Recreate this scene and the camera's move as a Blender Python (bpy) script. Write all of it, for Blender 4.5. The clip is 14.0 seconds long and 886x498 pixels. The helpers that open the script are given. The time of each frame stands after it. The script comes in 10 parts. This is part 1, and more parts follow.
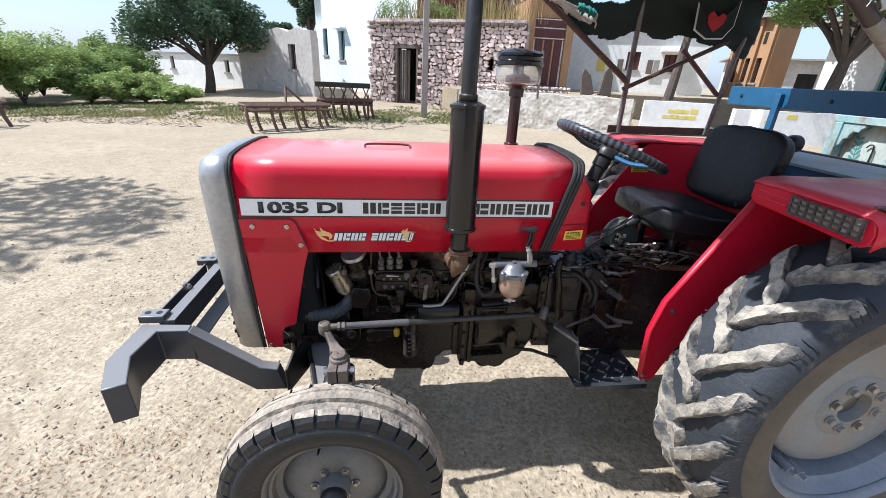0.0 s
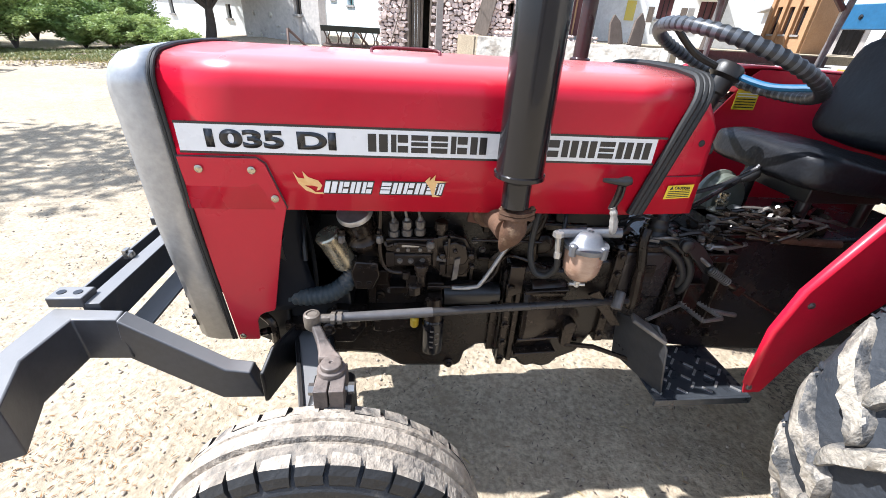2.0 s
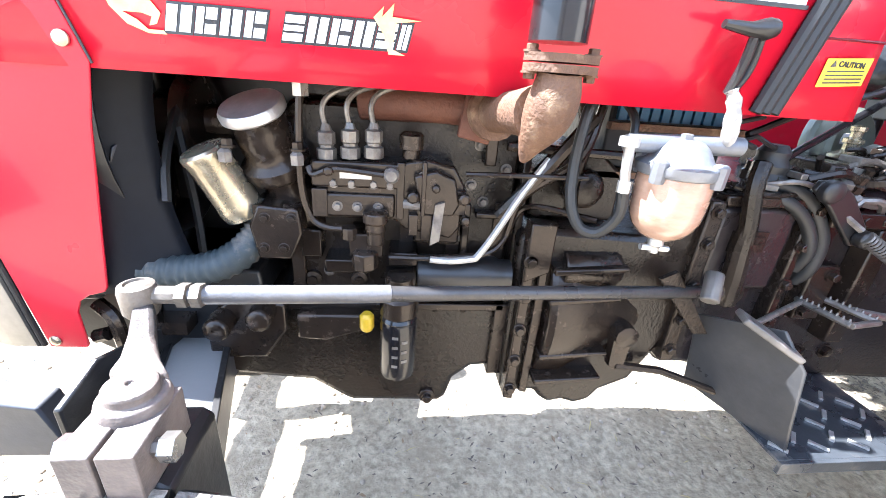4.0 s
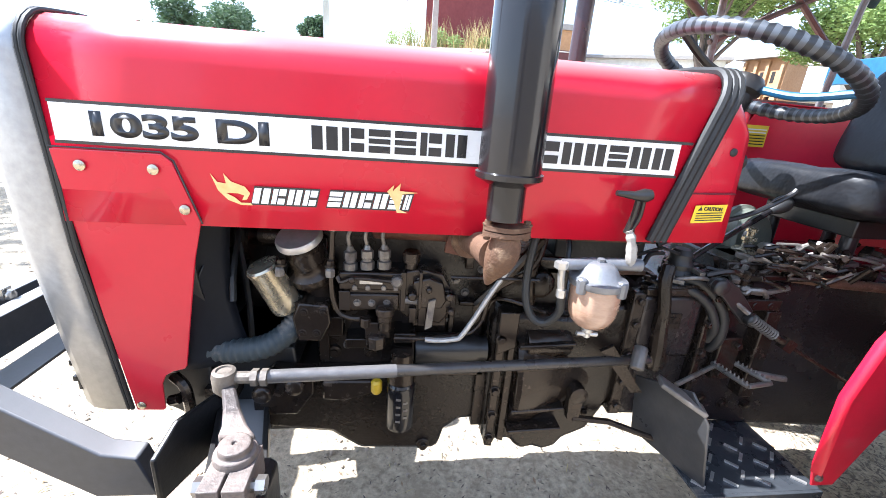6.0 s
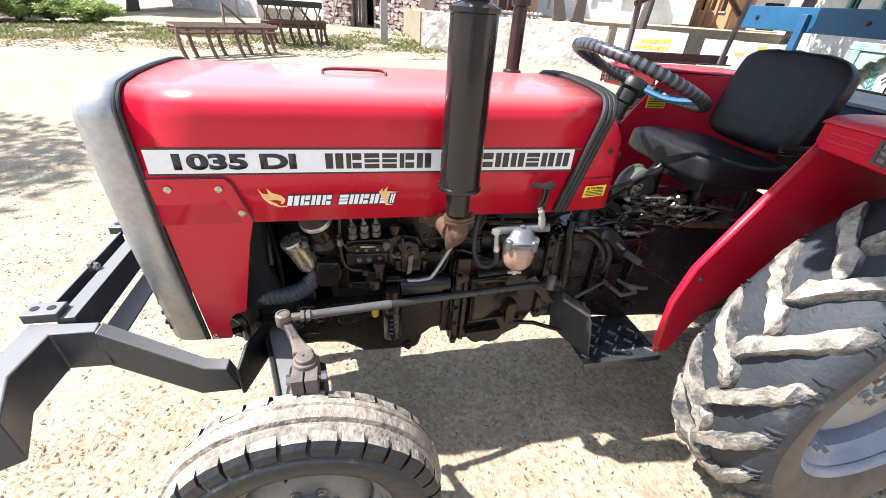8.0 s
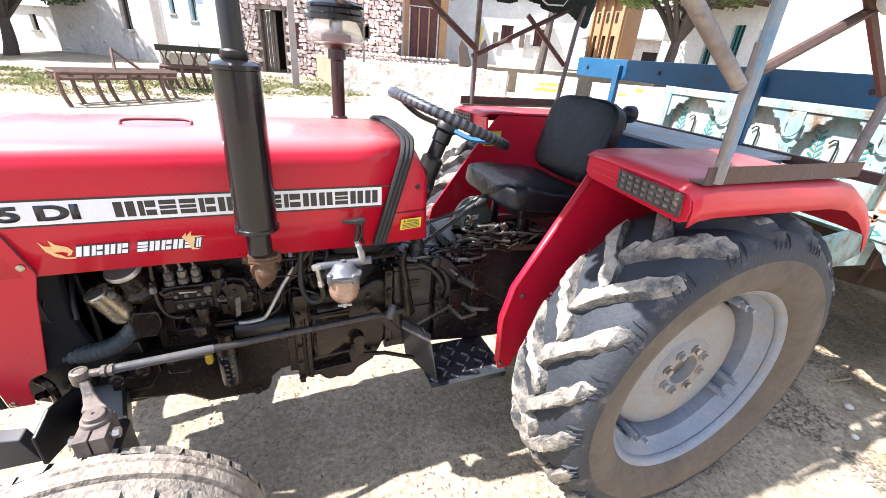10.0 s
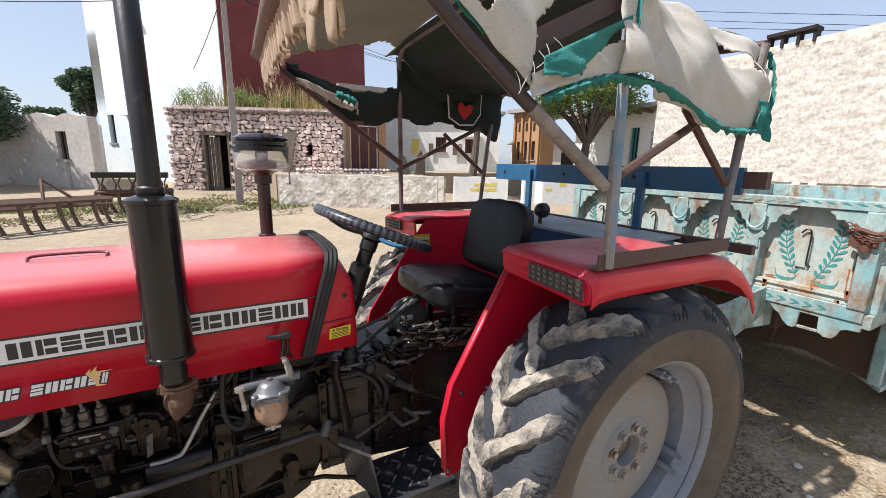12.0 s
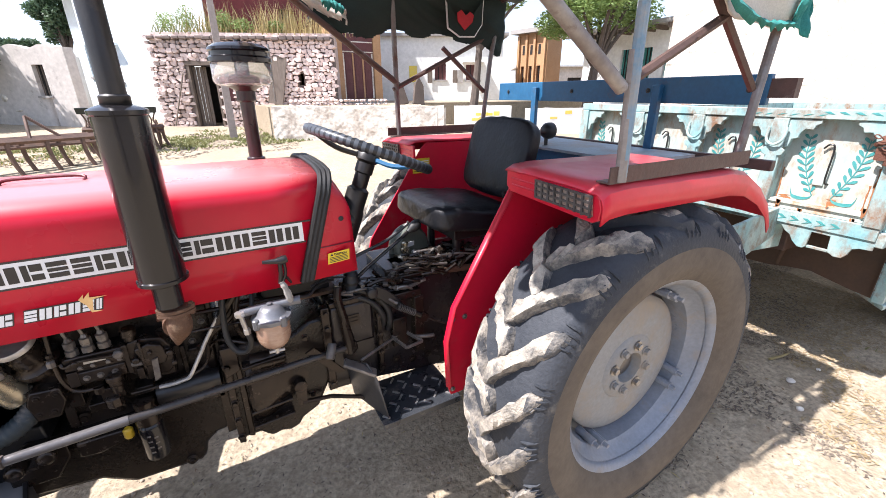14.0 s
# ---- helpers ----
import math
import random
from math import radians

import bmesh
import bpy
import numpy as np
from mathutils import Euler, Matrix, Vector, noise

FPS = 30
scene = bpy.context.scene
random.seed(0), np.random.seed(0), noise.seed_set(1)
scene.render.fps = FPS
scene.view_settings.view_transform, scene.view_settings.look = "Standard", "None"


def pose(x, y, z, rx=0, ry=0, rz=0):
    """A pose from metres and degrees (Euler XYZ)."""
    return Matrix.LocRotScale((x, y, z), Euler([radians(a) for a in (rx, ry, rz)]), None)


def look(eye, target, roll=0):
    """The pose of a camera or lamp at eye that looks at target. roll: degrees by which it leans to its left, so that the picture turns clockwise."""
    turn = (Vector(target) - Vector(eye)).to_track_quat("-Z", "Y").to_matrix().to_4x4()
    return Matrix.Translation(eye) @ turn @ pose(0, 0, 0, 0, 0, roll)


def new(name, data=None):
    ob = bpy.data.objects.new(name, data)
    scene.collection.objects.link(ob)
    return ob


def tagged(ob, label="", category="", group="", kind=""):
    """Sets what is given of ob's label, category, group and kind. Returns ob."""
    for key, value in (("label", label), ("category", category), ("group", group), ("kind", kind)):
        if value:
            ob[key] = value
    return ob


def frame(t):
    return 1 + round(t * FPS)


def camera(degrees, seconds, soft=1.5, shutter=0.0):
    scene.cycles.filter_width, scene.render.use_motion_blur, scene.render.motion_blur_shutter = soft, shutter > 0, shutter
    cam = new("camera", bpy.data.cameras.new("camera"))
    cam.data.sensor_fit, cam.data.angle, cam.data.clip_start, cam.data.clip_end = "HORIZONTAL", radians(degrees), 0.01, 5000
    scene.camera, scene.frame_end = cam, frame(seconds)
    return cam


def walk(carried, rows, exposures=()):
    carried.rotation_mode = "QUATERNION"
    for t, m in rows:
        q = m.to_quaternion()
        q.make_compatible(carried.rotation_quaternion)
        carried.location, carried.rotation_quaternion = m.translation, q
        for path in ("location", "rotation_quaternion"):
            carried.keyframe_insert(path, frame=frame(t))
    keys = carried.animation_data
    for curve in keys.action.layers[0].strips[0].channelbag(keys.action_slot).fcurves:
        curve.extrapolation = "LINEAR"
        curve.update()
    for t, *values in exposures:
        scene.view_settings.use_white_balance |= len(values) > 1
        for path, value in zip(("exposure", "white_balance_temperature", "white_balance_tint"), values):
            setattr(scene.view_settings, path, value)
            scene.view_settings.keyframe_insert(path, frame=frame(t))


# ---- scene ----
cam = camera(94.7, 14.0, soft=0.85)
PATH = [
    (0, (-0.002, -0.023, 1.573), (0.244, 1.8, 0.789), 2.8),
    (0.5, (0.032, -0.015, 1.56), (0.211, 1.805, 0.75), 2.0),
    (1, (0.032, 0.078, 1.514), (0.148, 1.851, 0.594), 1.6),
    (1.5, (-0.017, 0.259, 1.447), (0.134, 2.048, 0.566), 2.2),
    (2, (-0.026, 0.414, 1.379), (0.177, 2.159, 0.423), 3.5),
    (2.5, (0.036, 0.610, 1.241), (0.231, 2.343, 0.261), 3.9),
    (2.7, (0.031, 0.681, 1.18), (0.27, 2.416, 0.214), 4.4),
    (4.8, (0.076, 0.775, 1.0), (0.3, 2.65, 0.341), 4.5),
    (5, (0.072, 0.747, 1.021), (0.301, 2.634, 0.398), 4.6),
    (5.5, (0.056, 0.667, 1.086), (0.298, 2.572, 0.527), 3.6),
    (6, (0.042, 0.591, 1.202), (0.284, 2.473, 0.569), 4.2),
    (6.5, (0.004, 0.48, 1.39), (0.218, 2.333, 0.669), 4.5),
    (7, (-0.038, 0.364, 1.496), (0.187, 2.114, 0.555), 4.0),
    (7.2, (-0.039, 0.343, 1.507), (0.214, 2.005, 0.424), 4.2),
    (9.3, (0.084, 0.269, 1.497), (0.649, 1.935, 0.546), 4.8),
    (9.5, (0.147, 0.227, 1.522), (0.694, 1.887, 0.549), 5.1),
    (10, (0.282, 0.159, 1.551), (0.996, 1.815, 0.686), 4.6),
    (10.5, (0.326, 0.109, 1.574), (1.242, 1.762, 0.918), 3.0),
    (11, (0.327, 0.062, 1.604), (1.334, 1.767, 1.32), 1.4),
    (11.5, (0.327, 0.054, 1.617), (1.327, 1.778, 1.456), 0.8),
    (12, (0.343, 0.083, 1.587), (1.303, 1.789, 1.177), 1.0),
    (12.5, (0.356, 0.105, 1.558), (1.306, 1.748, 0.928), 1.7),
    (13, (0.369, 0.118, 1.533), (1.302, 1.71, 0.761), 1.3),
    (13.5, (0.37, 0.121, 1.527), (1.296, 1.742, 0.809), 0.5),
    (14, (0.371, 0.124, 1.525), (1.28, 1.757, 0.813), -0.2),
]
EXPOSURES = [(0, 0.8, 5850, 10), (1, 0.95, 5850, 10), (2, 1.37, 5900, 10), (2.7, 2.2, 5900, 10), (4.8, 3.5, 5550, 9), (5.5, 3.03, 5600, 10), (6.0, 2.26, 5750, 10), (6.5, 1.55, 6100, 10), (7.2, 1.34, 6250, 10), (9.5, 1.78, 6150, 13),
             (10, 1.72, 6150, 13), (10.5, 1.47, 6150, 13), (11, 0.60, 6450, 12), (12, 0.60, 6450, 13), (12.5, 0.98, 6500, 16), (13, 1.42, 6300, 16), (14, 1.40, 6250, 16)]
walk(cam, [(t, look(eye, target, roll)) for t, eye, target, roll in PATH], EXPOSURES)

# ---- light: high sun from ahead of the tractor, clear sky ----
SUN_TO = Vector((-0.66, 0.08, 1.0)).normalized()
world = bpy.data.worlds.new("sky")
scene.world = world
world.use_nodes = True
wn, wl = world.node_tree.nodes, world.node_tree.links
wn.clear()
w_out, w_bg, w_sky = wn.new("ShaderNodeOutputWorld"), wn.new("ShaderNodeBackground"), wn.new("ShaderNodeTexSky")
w_sky.sky_type, w_sky.sun_disc = "NISHITA", False
w_sky.sun_elevation = math.asin(SUN_TO.z)
w_sky.sun_rotation = math.atan2(SUN_TO.x, SUN_TO.y)
w_sky.air_density, w_sky.dust_density, w_sky.altitude = 1.0, 1.6, 100
w_bg.inputs["Strength"].default_value = 0.112
# thin even haze over the whole sky
w_mix = wn.new("ShaderNodeMix")
w_mix.data_type = "RGBA"
w_mix.inputs[0].default_value = 0.52
w_mix.inputs[7].default_value = (4.0, 4.6, 5.6, 1)
wl.new(w_sky.outputs[0], w_mix.inputs[6])
wl.new(w_mix.outputs[2], w_bg.inputs[0])
wl.new(w_bg.outputs[0], w_out.inputs[0])
sun = new("sun", bpy.data.lights.new("sun", "SUN"))
sun.data.energy, sun.data.angle, sun.data.color = 4.8, radians(0.6), (1.0, 0.96, 0.91)
sun.matrix_world = look(SUN_TO * 60, (0, 0, 0))


# ---- materials ----
def material(name, col, rough=0.5, metal=0.0, col2=None, scale=6.0, mix=0.5, contrast=0.25, bump=0.15, bump_scale=60.0,
             coat=0.0, dirt=None, dirt_amount=0.35, dirt_scale=3.0, spec=0.5, stretch=(1, 1, 1), per_piece=0.0, fleck=0.1):
    """A procedural surface: two colours mixed by broad noise, fine fleck, an optional layer of dirt, and fine relief."""
    m = bpy.data.materials.new(name)
    m.use_nodes = True
    n, l = m.node_tree.nodes, m.node_tree.links
    b = n["Principled BSDF"]
    col2 = col2 or tuple(c * 0.75 for c in col)
    tc, mp = n.new("ShaderNodeTexCoord"), n.new("ShaderNodeMapping")
    mp.inputs["Scale"].default_value = stretch
    l.new(tc.outputs["Object"], mp.inputs["Vector"])
    if per_piece:
        own, far = n.new("ShaderNodeObjectInfo"), n.new("ShaderNodeVectorMath")
        far.operation = "SCALE"
        far.inputs[0].default_value = (37.0, 53.0, 71.0)
        l.new(own.outputs["Random"], far.inputs["Scale"])
        l.new(far.outputs[0], mp.inputs["Location"])

    def tex(s, detail, rgh=0.6):
        t = n.new("ShaderNodeTexNoise")
        t.inputs["Scale"].default_value, t.inputs["Detail"].default_value, t.inputs["Roughness"].default_value = s, detail, rgh
        l.new(mp.outputs[0], t.inputs["Vector"])
        return t.outputs["Fac"]

    def ramp(fac, mid, half):
        r = n.new("ShaderNodeMapRange")
        r.inputs["From Min"].default_value, r.inputs["From Max"].default_value = mid - half, mid + half
        l.new(fac, r.inputs["Value"])
        return r.outputs[0]

    def blend(fac, a, bb, kind="MIX"):
        x = n.new("ShaderNodeMix")
        x.data_type, x.blend_type = "RGBA", kind
        for v, k in ((a, 6), (bb, 7)):
            if isinstance(v, tuple):
                x.inputs[k].default_value = (*v, 1)
            else:
                l.new(v, x.inputs[k])
        if isinstance(fac, float):
            x.inputs[0].default_value = fac
        else:
            l.new(fac, x.inputs[0])
        return x.outputs[2]

    broad = ramp(tex(scale, 5), mix, contrast)
    c = blend(broad, tuple(col), tuple(col2))
    fine = tex(bump_scale, 3)
    if fleck:
        f = n.new("ShaderNodeMapRange")
        f.inputs["From Min"].default_value, f.inputs["From Max"].default_value = 0.3, 0.7
        f.inputs["To Min"].default_value, f.inputs["To Max"].default_value = 1 - fleck, 1 + fleck
        l.new(fine, f.inputs["Value"])
        g = n.new("ShaderNodeCombineColor")
        for k in range(3):
            l.new(f.outputs[0], g.inputs[k])
        c = blend(1.0, c, g.outputs[0], "MULTIPLY")
    if per_piece:
        oi = n.new("ShaderNodeObjectInfo")
        f = n.new("ShaderNodeMapRange")
        f.inputs["To Min"].default_value, f.inputs["To Max"].default_value = 1 - per_piece, 1 + per_piece
        l.new(oi.outputs["Random"], f.inputs["Value"])
        g = n.new("ShaderNodeCombineColor")
        for k in range(3):
            l.new(f.outputs[0], g.inputs[k])
        c = blend(1.0, c, g.outputs[0], "MULTIPLY")
    rr = n.new("ShaderNodeMapRange")
    rr.inputs["To Min"].default_value, rr.inputs["To Max"].default_value = max(0.03, rough - 0.1), min(1, rough + 0.12)
    l.new(broad, rr.inputs["Value"])
    rough_out = rr.outputs[0]
    if dirt:
        d = ramp(tex(dirt_scale, 8, 0.7), 1 - dirt_amount - 0.1, 0.1)
        c = blend(d, c, tuple(dirt))
        x = n.new("ShaderNodeMix")
        l.new(d, x.inputs[0])
        l.new(rough_out, x.inputs[2])
        x.inputs[3].default_value = 0.9
        rough_out = x.outputs[0]
        if metal:
            y = n.new("ShaderNodeMix")
            l.new(d, y.inputs[0])
            y.inputs[2].default_value, y.inputs[3].default_value = metal, 0.0
            l.new(y.outputs[0], b.inputs["Metallic"])
    elif metal:
        b.inputs["Metallic"].default_value = metal
    l.new(c, b.inputs["Base Color"])
    l.new(rough_out, b.inputs["Roughness"])
    b.inputs["Coat Weight"].default_value, b.inputs["Coat Roughness"].default_value = coat, 0.08
    b.inputs["Specular IOR Level"].default_value = spec
    if bump:
        bp = n.new("ShaderNodeBump")
        bp.inputs["Strength"].default_value, bp.inputs["Distance"].default_value = bump, 0.01
        l.new(fine, bp.inputs["Height"])
        l.new(bp.outputs[0], b.inputs["Normal"])
    return m


def translucent(m, share):
    """Lets part of the light through a thin leaf or cloth."""
    n, l = m.node_tree.nodes, m.node_tree.links
    t, mx, out = n.new("ShaderNodeBsdfTranslucent"), n.new("ShaderNodeMixShader"), n["Material Output"]
    b = n["Principled BSDF"]
    l.new(b.inputs["Base Color"].links[0].from_socket, t.inputs[0])
    mx.inputs[0].default_value = share
    l.new(b.outputs[0], mx.inputs[1])
    l.new(t.outputs[0], mx.inputs[2])
    l.new(mx.outputs[0], out.inputs[0])
    return m


def leaf_material(name, col, col2):
    return translucent(material(name, col, 0.55, col2=col2, scale=1.2, contrast=0.2, bump=0), 0.3)


DUST = (0.36, 0.29, 0.22)


def dust_and_glare(m, col, amount):
    """Paler colour on the faces that look up: sky glare painted in, with dust and fading."""
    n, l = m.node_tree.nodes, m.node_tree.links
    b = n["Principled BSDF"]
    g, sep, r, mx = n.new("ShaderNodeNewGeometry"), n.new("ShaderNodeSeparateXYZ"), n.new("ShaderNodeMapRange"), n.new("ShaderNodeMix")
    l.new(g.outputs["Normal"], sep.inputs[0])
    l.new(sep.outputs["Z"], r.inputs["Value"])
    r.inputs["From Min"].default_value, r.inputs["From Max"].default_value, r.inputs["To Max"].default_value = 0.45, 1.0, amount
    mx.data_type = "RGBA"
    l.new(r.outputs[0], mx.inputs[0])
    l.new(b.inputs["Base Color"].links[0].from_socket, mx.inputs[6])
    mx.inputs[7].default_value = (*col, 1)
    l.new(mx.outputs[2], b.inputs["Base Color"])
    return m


RED = material("red_paint", (0.50, 0.0060, 0.027), 0.30, col2=(0.43, 0.0060, 0.021), scale=3, bump=0.015, bump_scale=30, coat=0.26, spec=0.30, dirt=(0.46, 0.08, 0.08), dirt_amount=0.08, dirt_scale=2.2, fleck=0.02)
SILVER = material("silver_paint", (0.42, 0.42, 0.42), 0.38, 0.55, scale=4, bump=0.02, dirt=DUST, dirt_amount=0.12)
BLACK_GLOSS = material("gloss_black_paint", (0.007, 0.0065, 0.008), 0.20, col2=(0.012, 0.011, 0.012), bump=0.006, coat=0.35, spec=0.3, dirt=(0.07, 0.062, 0.058), dirt_amount=0.10, dirt_scale=9)
BLACK = material("black_paint", (0.010, 0.010, 0.011), 0.36, col2=(0.017, 0.015, 0.014), bump=0.08, dirt=(0.09, 0.07, 0.055), dirt_amount=0.2, dirt_scale=7)
RUBBER_TRIM = material("rubber_trim", (0.016, 0.016, 0.016), 0.55, bump=0.03)
GREY_STEEL = material("dark_grey_bar_paint", (0.035, 0.036, 0.040), 0.42, col2=(0.05, 0.05, 0.055), scale=9, bump=0.05, dirt=(0.2, 0.17, 0.14), dirt_amount=0.2)
IRON = material("grimy_cast_iron", (0.009, 0.007, 0.006), 0.25, col2=(0.020, 0.013, 0.009), scale=9, bump=0.16, bump_scale=140, dirt=(0.045, 0.031, 0.022), dirt_amount=0.2, dirt_scale=13, spec=0.32)
IRON2 = material("oily_cast_iron", (0.016, 0.012, 0.010), 0.20, 0.35, col2=(0.036, 0.025, 0.018), scale=18, bump=0.08, bump_scale=170, dirt=(0.10, 0.07, 0.05), dirt_amount=0.2, dirt_scale=24, spec=0.4)
RUST = material("rusty_iron", (0.13, 0.066, 0.034), 0.7, col2=(0.065, 0.032, 0.018), scale=22, bump=0.35, bump_scale=140, dirt=(0.29, 0.20, 0.125), dirt_amount=0.25, dirt_scale=20)
STEEL = material("worn_steel", (0.42, 0.40, 0.37), 0.32, 0.85, col2=(0.22, 0.20, 0.18), scale=20, bump=0.06, dirt=(0.14, 0.11, 0.08), dirt_amount=0.2, dirt_scale=15)
ALU = material("cast_aluminium", (0.55, 0.54, 0.52), 0.36, 0.7, col2=(0.38, 0.36, 0.34), scale=20, bump=0.12, dirt=(0.2, 0.16, 0.12), dirt_amount=0.22, dirt_scale=14)
BRASSY = material("tinned_can_metal", (0.52, 0.46, 0.34), 0.25, 0.8, col2=(0.36, 0.31, 0.22), scale=12, bump=0.05, dirt=(0.16, 0.12, 0.08), dirt_amount=0.2, dirt_scale=14)
HOSE = material("rubber_hose", (0.030, 0.041, 0.046), 0.55, bump=0.1, dirt=(0.2, 0.17, 0.14), dirt_amount=0.3, dirt_scale=10)
TYRE = material("tyre_rubber", (0.024, 0.028, 0.035), 0.66, col2=(0.042, 0.046, 0.053), scale=6, bump=0.35, bump_scale=60, dirt=(0.20, 0.18, 0.15), dirt_amount=0.22, dirt_scale=8, spec=0.3)
TYRE_WALL = material("dusty_tyre_sidewall", (0.125, 0.10, 0.075), 0.85, col2=(0.085, 0.07, 0.055), scale=6, bump=0.2, bump_scale=40, dirt=(0.05, 0.045, 0.042), dirt_amount=0.22, dirt_scale=6)
LUG = material("mud_caked_lug", (0.052, 0.055, 0.060), 0.75, col2=(0.10, 0.097, 0.09), scale=9, bump=0.7, bump_scale=75, dirt=(0.37, 0.33, 0.27), dirt_amount=0.44, dirt_scale=14, per_piece=0.08, fleck=0.2)
LUG_DARK = material("dusty_dark_lug", (0.046, 0.049, 0.055), 0.7, col2=(0.085, 0.083, 0.08), scale=12, bump=0.6, bump_scale=75, dirt=(0.34, 0.30, 0.245), dirt_amount=0.375, dirt_scale=15, per_piece=0.1, fleck=0.2)
TREAD_F = material("dusty_front_tread", (0.36, 0.31, 0.25), 0.9, col2=(0.24, 0.20, 0.155), scale=12, mix=0.55, contrast=0.15, bump=0.8, bump_scale=55, dirt=(0.075, 0.07, 0.065), dirt_amount=0.34, dirt_scale=9, per_piece=0.06, fleck=0.22)
FRONT_RIM = material("dusty_front_rim", (0.145, 0.146, 0.145), 0.42, col2=(0.105, 0.103, 0.098), scale=9, bump=0.08, dirt=(0.17, 0.142, 0.11), dirt_amount=0.32, dirt_scale=7)
FRONT_WALL = material("dark_front_sidewall", (0.015, 0.016, 0.018), 0.45, col2=(0.028, 0.027, 0.026), scale=9, bump=0.25, bump_scale=60, dirt=(0.11, 0.095, 0.08), dirt_amount=0.20, dirt_scale=9, spec=0.28)
RIM_DISC = material("dusty_grey_disc", (0.235, 0.25, 0.262), 0.42, col2=(0.21, 0.212, 0.205), scale=3, bump=0.05, dirt=(0.31, 0.26, 0.20), dirt_amount=0.33, dirt_scale=3)
RIM = material("grey_rim_paint", (0.235, 0.262, 0.305), 0.34, col2=(0.19, 0.207, 0.235), scale=6, bump=0.04, dirt=(0.28, 0.235, 0.18), dirt_amount=0.26, dirt_scale=5)
VINYL = material("black_seat_vinyl", (0.007, 0.008, 0.010), 0.40, col2=(0.012, 0.012, 0.014), scale=9, bump=0.5, bump_scale=16, spec=0.26, fleck=0.05, dirt=(0.08, 0.07, 0.06), dirt_amount=0.07, dirt_scale=8)
BLUE = material("blue_paint", (0.009, 0.075, 0.165), 0.45, col2=(0.016, 0.105, 0.215), scale=8, bump=0.08, dirt=(0.11, 0.07, 0.05), dirt_amount=0.22, dirt_scale=6)
BROWN = material("rusty_brown_angle_iron", (0.060, 0.036, 0.030), 0.6, col2=(0.10, 0.056, 0.044), scale=14, bump=0.2, dirt=(0.22, 0.18, 0.15), dirt_amount=0.22, dirt_scale=9)
GREY_POST = material("worn_grey_post", (0.20, 0.20, 0.20), 0.5, 0.3, col2=(0.13, 0.11, 0.10), scale=11, bump=0.12, dirt=(0.12, 0.07, 0.05), dirt_amount=0.3, dirt_scale=9)
CANVAS = material("faded_pale_canvas", (0.70, 0.675, 0.61), 0.85, col2=(0.60, 0.58, 0.52), scale=3, bump=0.10, bump_scale=220, dirt=(0.30, 0.26, 0.21), dirt_amount=0.22, dirt_scale=5, fleck=0.1)
OLIVE_LINING = material("olive_grey_lining", (0.21, 0.198, 0.158), 0.9, col2=(0.165, 0.157, 0.127), scale=3, bump=0.12, bump_scale=200)
GREEN_CLOTH = material("dark_green_lining", (0.010, 0.026, 0.021), 0.85, col2=(0.018, 0.03, 0.026), scale=6, bump=0.2, bump_scale=180)
TEAL_CLOTH = material("teal_canvas_hem", (0.012, 0.15, 0.135), 0.85, col2=(0.03, 0.22, 0.19), scale=14, bump=0.3, bump_scale=150, dirt=(0.45, 0.46, 0.42), dirt_amount=0.12, dirt_scale=30)
translucent(CANVAS, 0.30)
translucent(OLIVE_LINING, 0.42)
DECAL_WHITE = material("white_decal", (0.78, 0.78, 0.78), 0.3, col2=(0.72, 0.72, 0.72), bump=0, coat=0.2, fleck=0.02, dirt=DUST, dirt_amount=0.08)
DECAL_BLACK = material("black_decal", (0.012, 0.012, 0.015), 0.3, bump=0, coat=0.2)
DECAL_YELLOW = material("yellow_decal", (0.75, 0.55, 0.02), 0.35, col2=(0.68, 0.48, 0.03), bump=0, fleck=0.03)
DECAL_FLAME = material("orange_flame_decal", (0.72, 0.36, 0.10), 0.35, col2=(0.80, 0.58, 0.28), scale=30, bump=0, fleck=0.03)
TEAL_PAINT = material("pale_turquoise_paint", (0.175, 0.33, 0.345), 0.5, col2=(0.35, 0.43, 0.40), scale=8, contrast=0.16, bump=0.25, dirt=(0.20, 0.105, 0.055), dirt_amount=0.33, dirt_scale=11, stretch=(1, 1, 0.6))
CREAM_PAINT = material("cream_panel_paint", (0.45, 0.455, 0.395), 0.55, col2=(0.30, 0.415, 0.405), scale=6, contrast=0.16, bump=0.2, dirt=(0.33, 0.175, 0.08), dirt_amount=0.32, dirt_scale=9, stretch=(1, 1, 0.5))
AQUA_PAINT = material("painted_leaf_teal", (0.025, 0.20, 0.20), 0.55, col2=(0.07, 0.27, 0.26), scale=25, bump=0.05)
SAND = material("sandy_ground", (0.375, 0.312, 0.225), 0.95, col2=(0.285, 0.235, 0.168), scale=0.7, contrast=0.22, bump=1.0, bump_scale=46, dirt=(0.25, 0.202, 0.142), dirt_amount=0.32, dirt_scale=7.0, fleck=0.36, spec=0.15)
WORN = material("worn_oily_steel", (0.13, 0.12, 0.11), 0.34, 0.6, col2=(0.22, 0.20, 0.18), scale=25, bump=0.1, dirt=(0.06, 0.045, 0.035), dirt_amount=0.35, dirt_scale=18)
DUSTY = material("dusty_machine_metal", (0.24, 0.215, 0.185), 0.5, 0.3, col2=(0.08, 0.07, 0.06), scale=22, bump=0.25, bump_scale=120, dirt=(0.07, 0.06, 0.05), dirt_amount=0.3, dirt_scale=16)
MAROON_WIRE = material("dark_red_wire", (0.12, 0.004, 0.01), 0.4, bump=0)
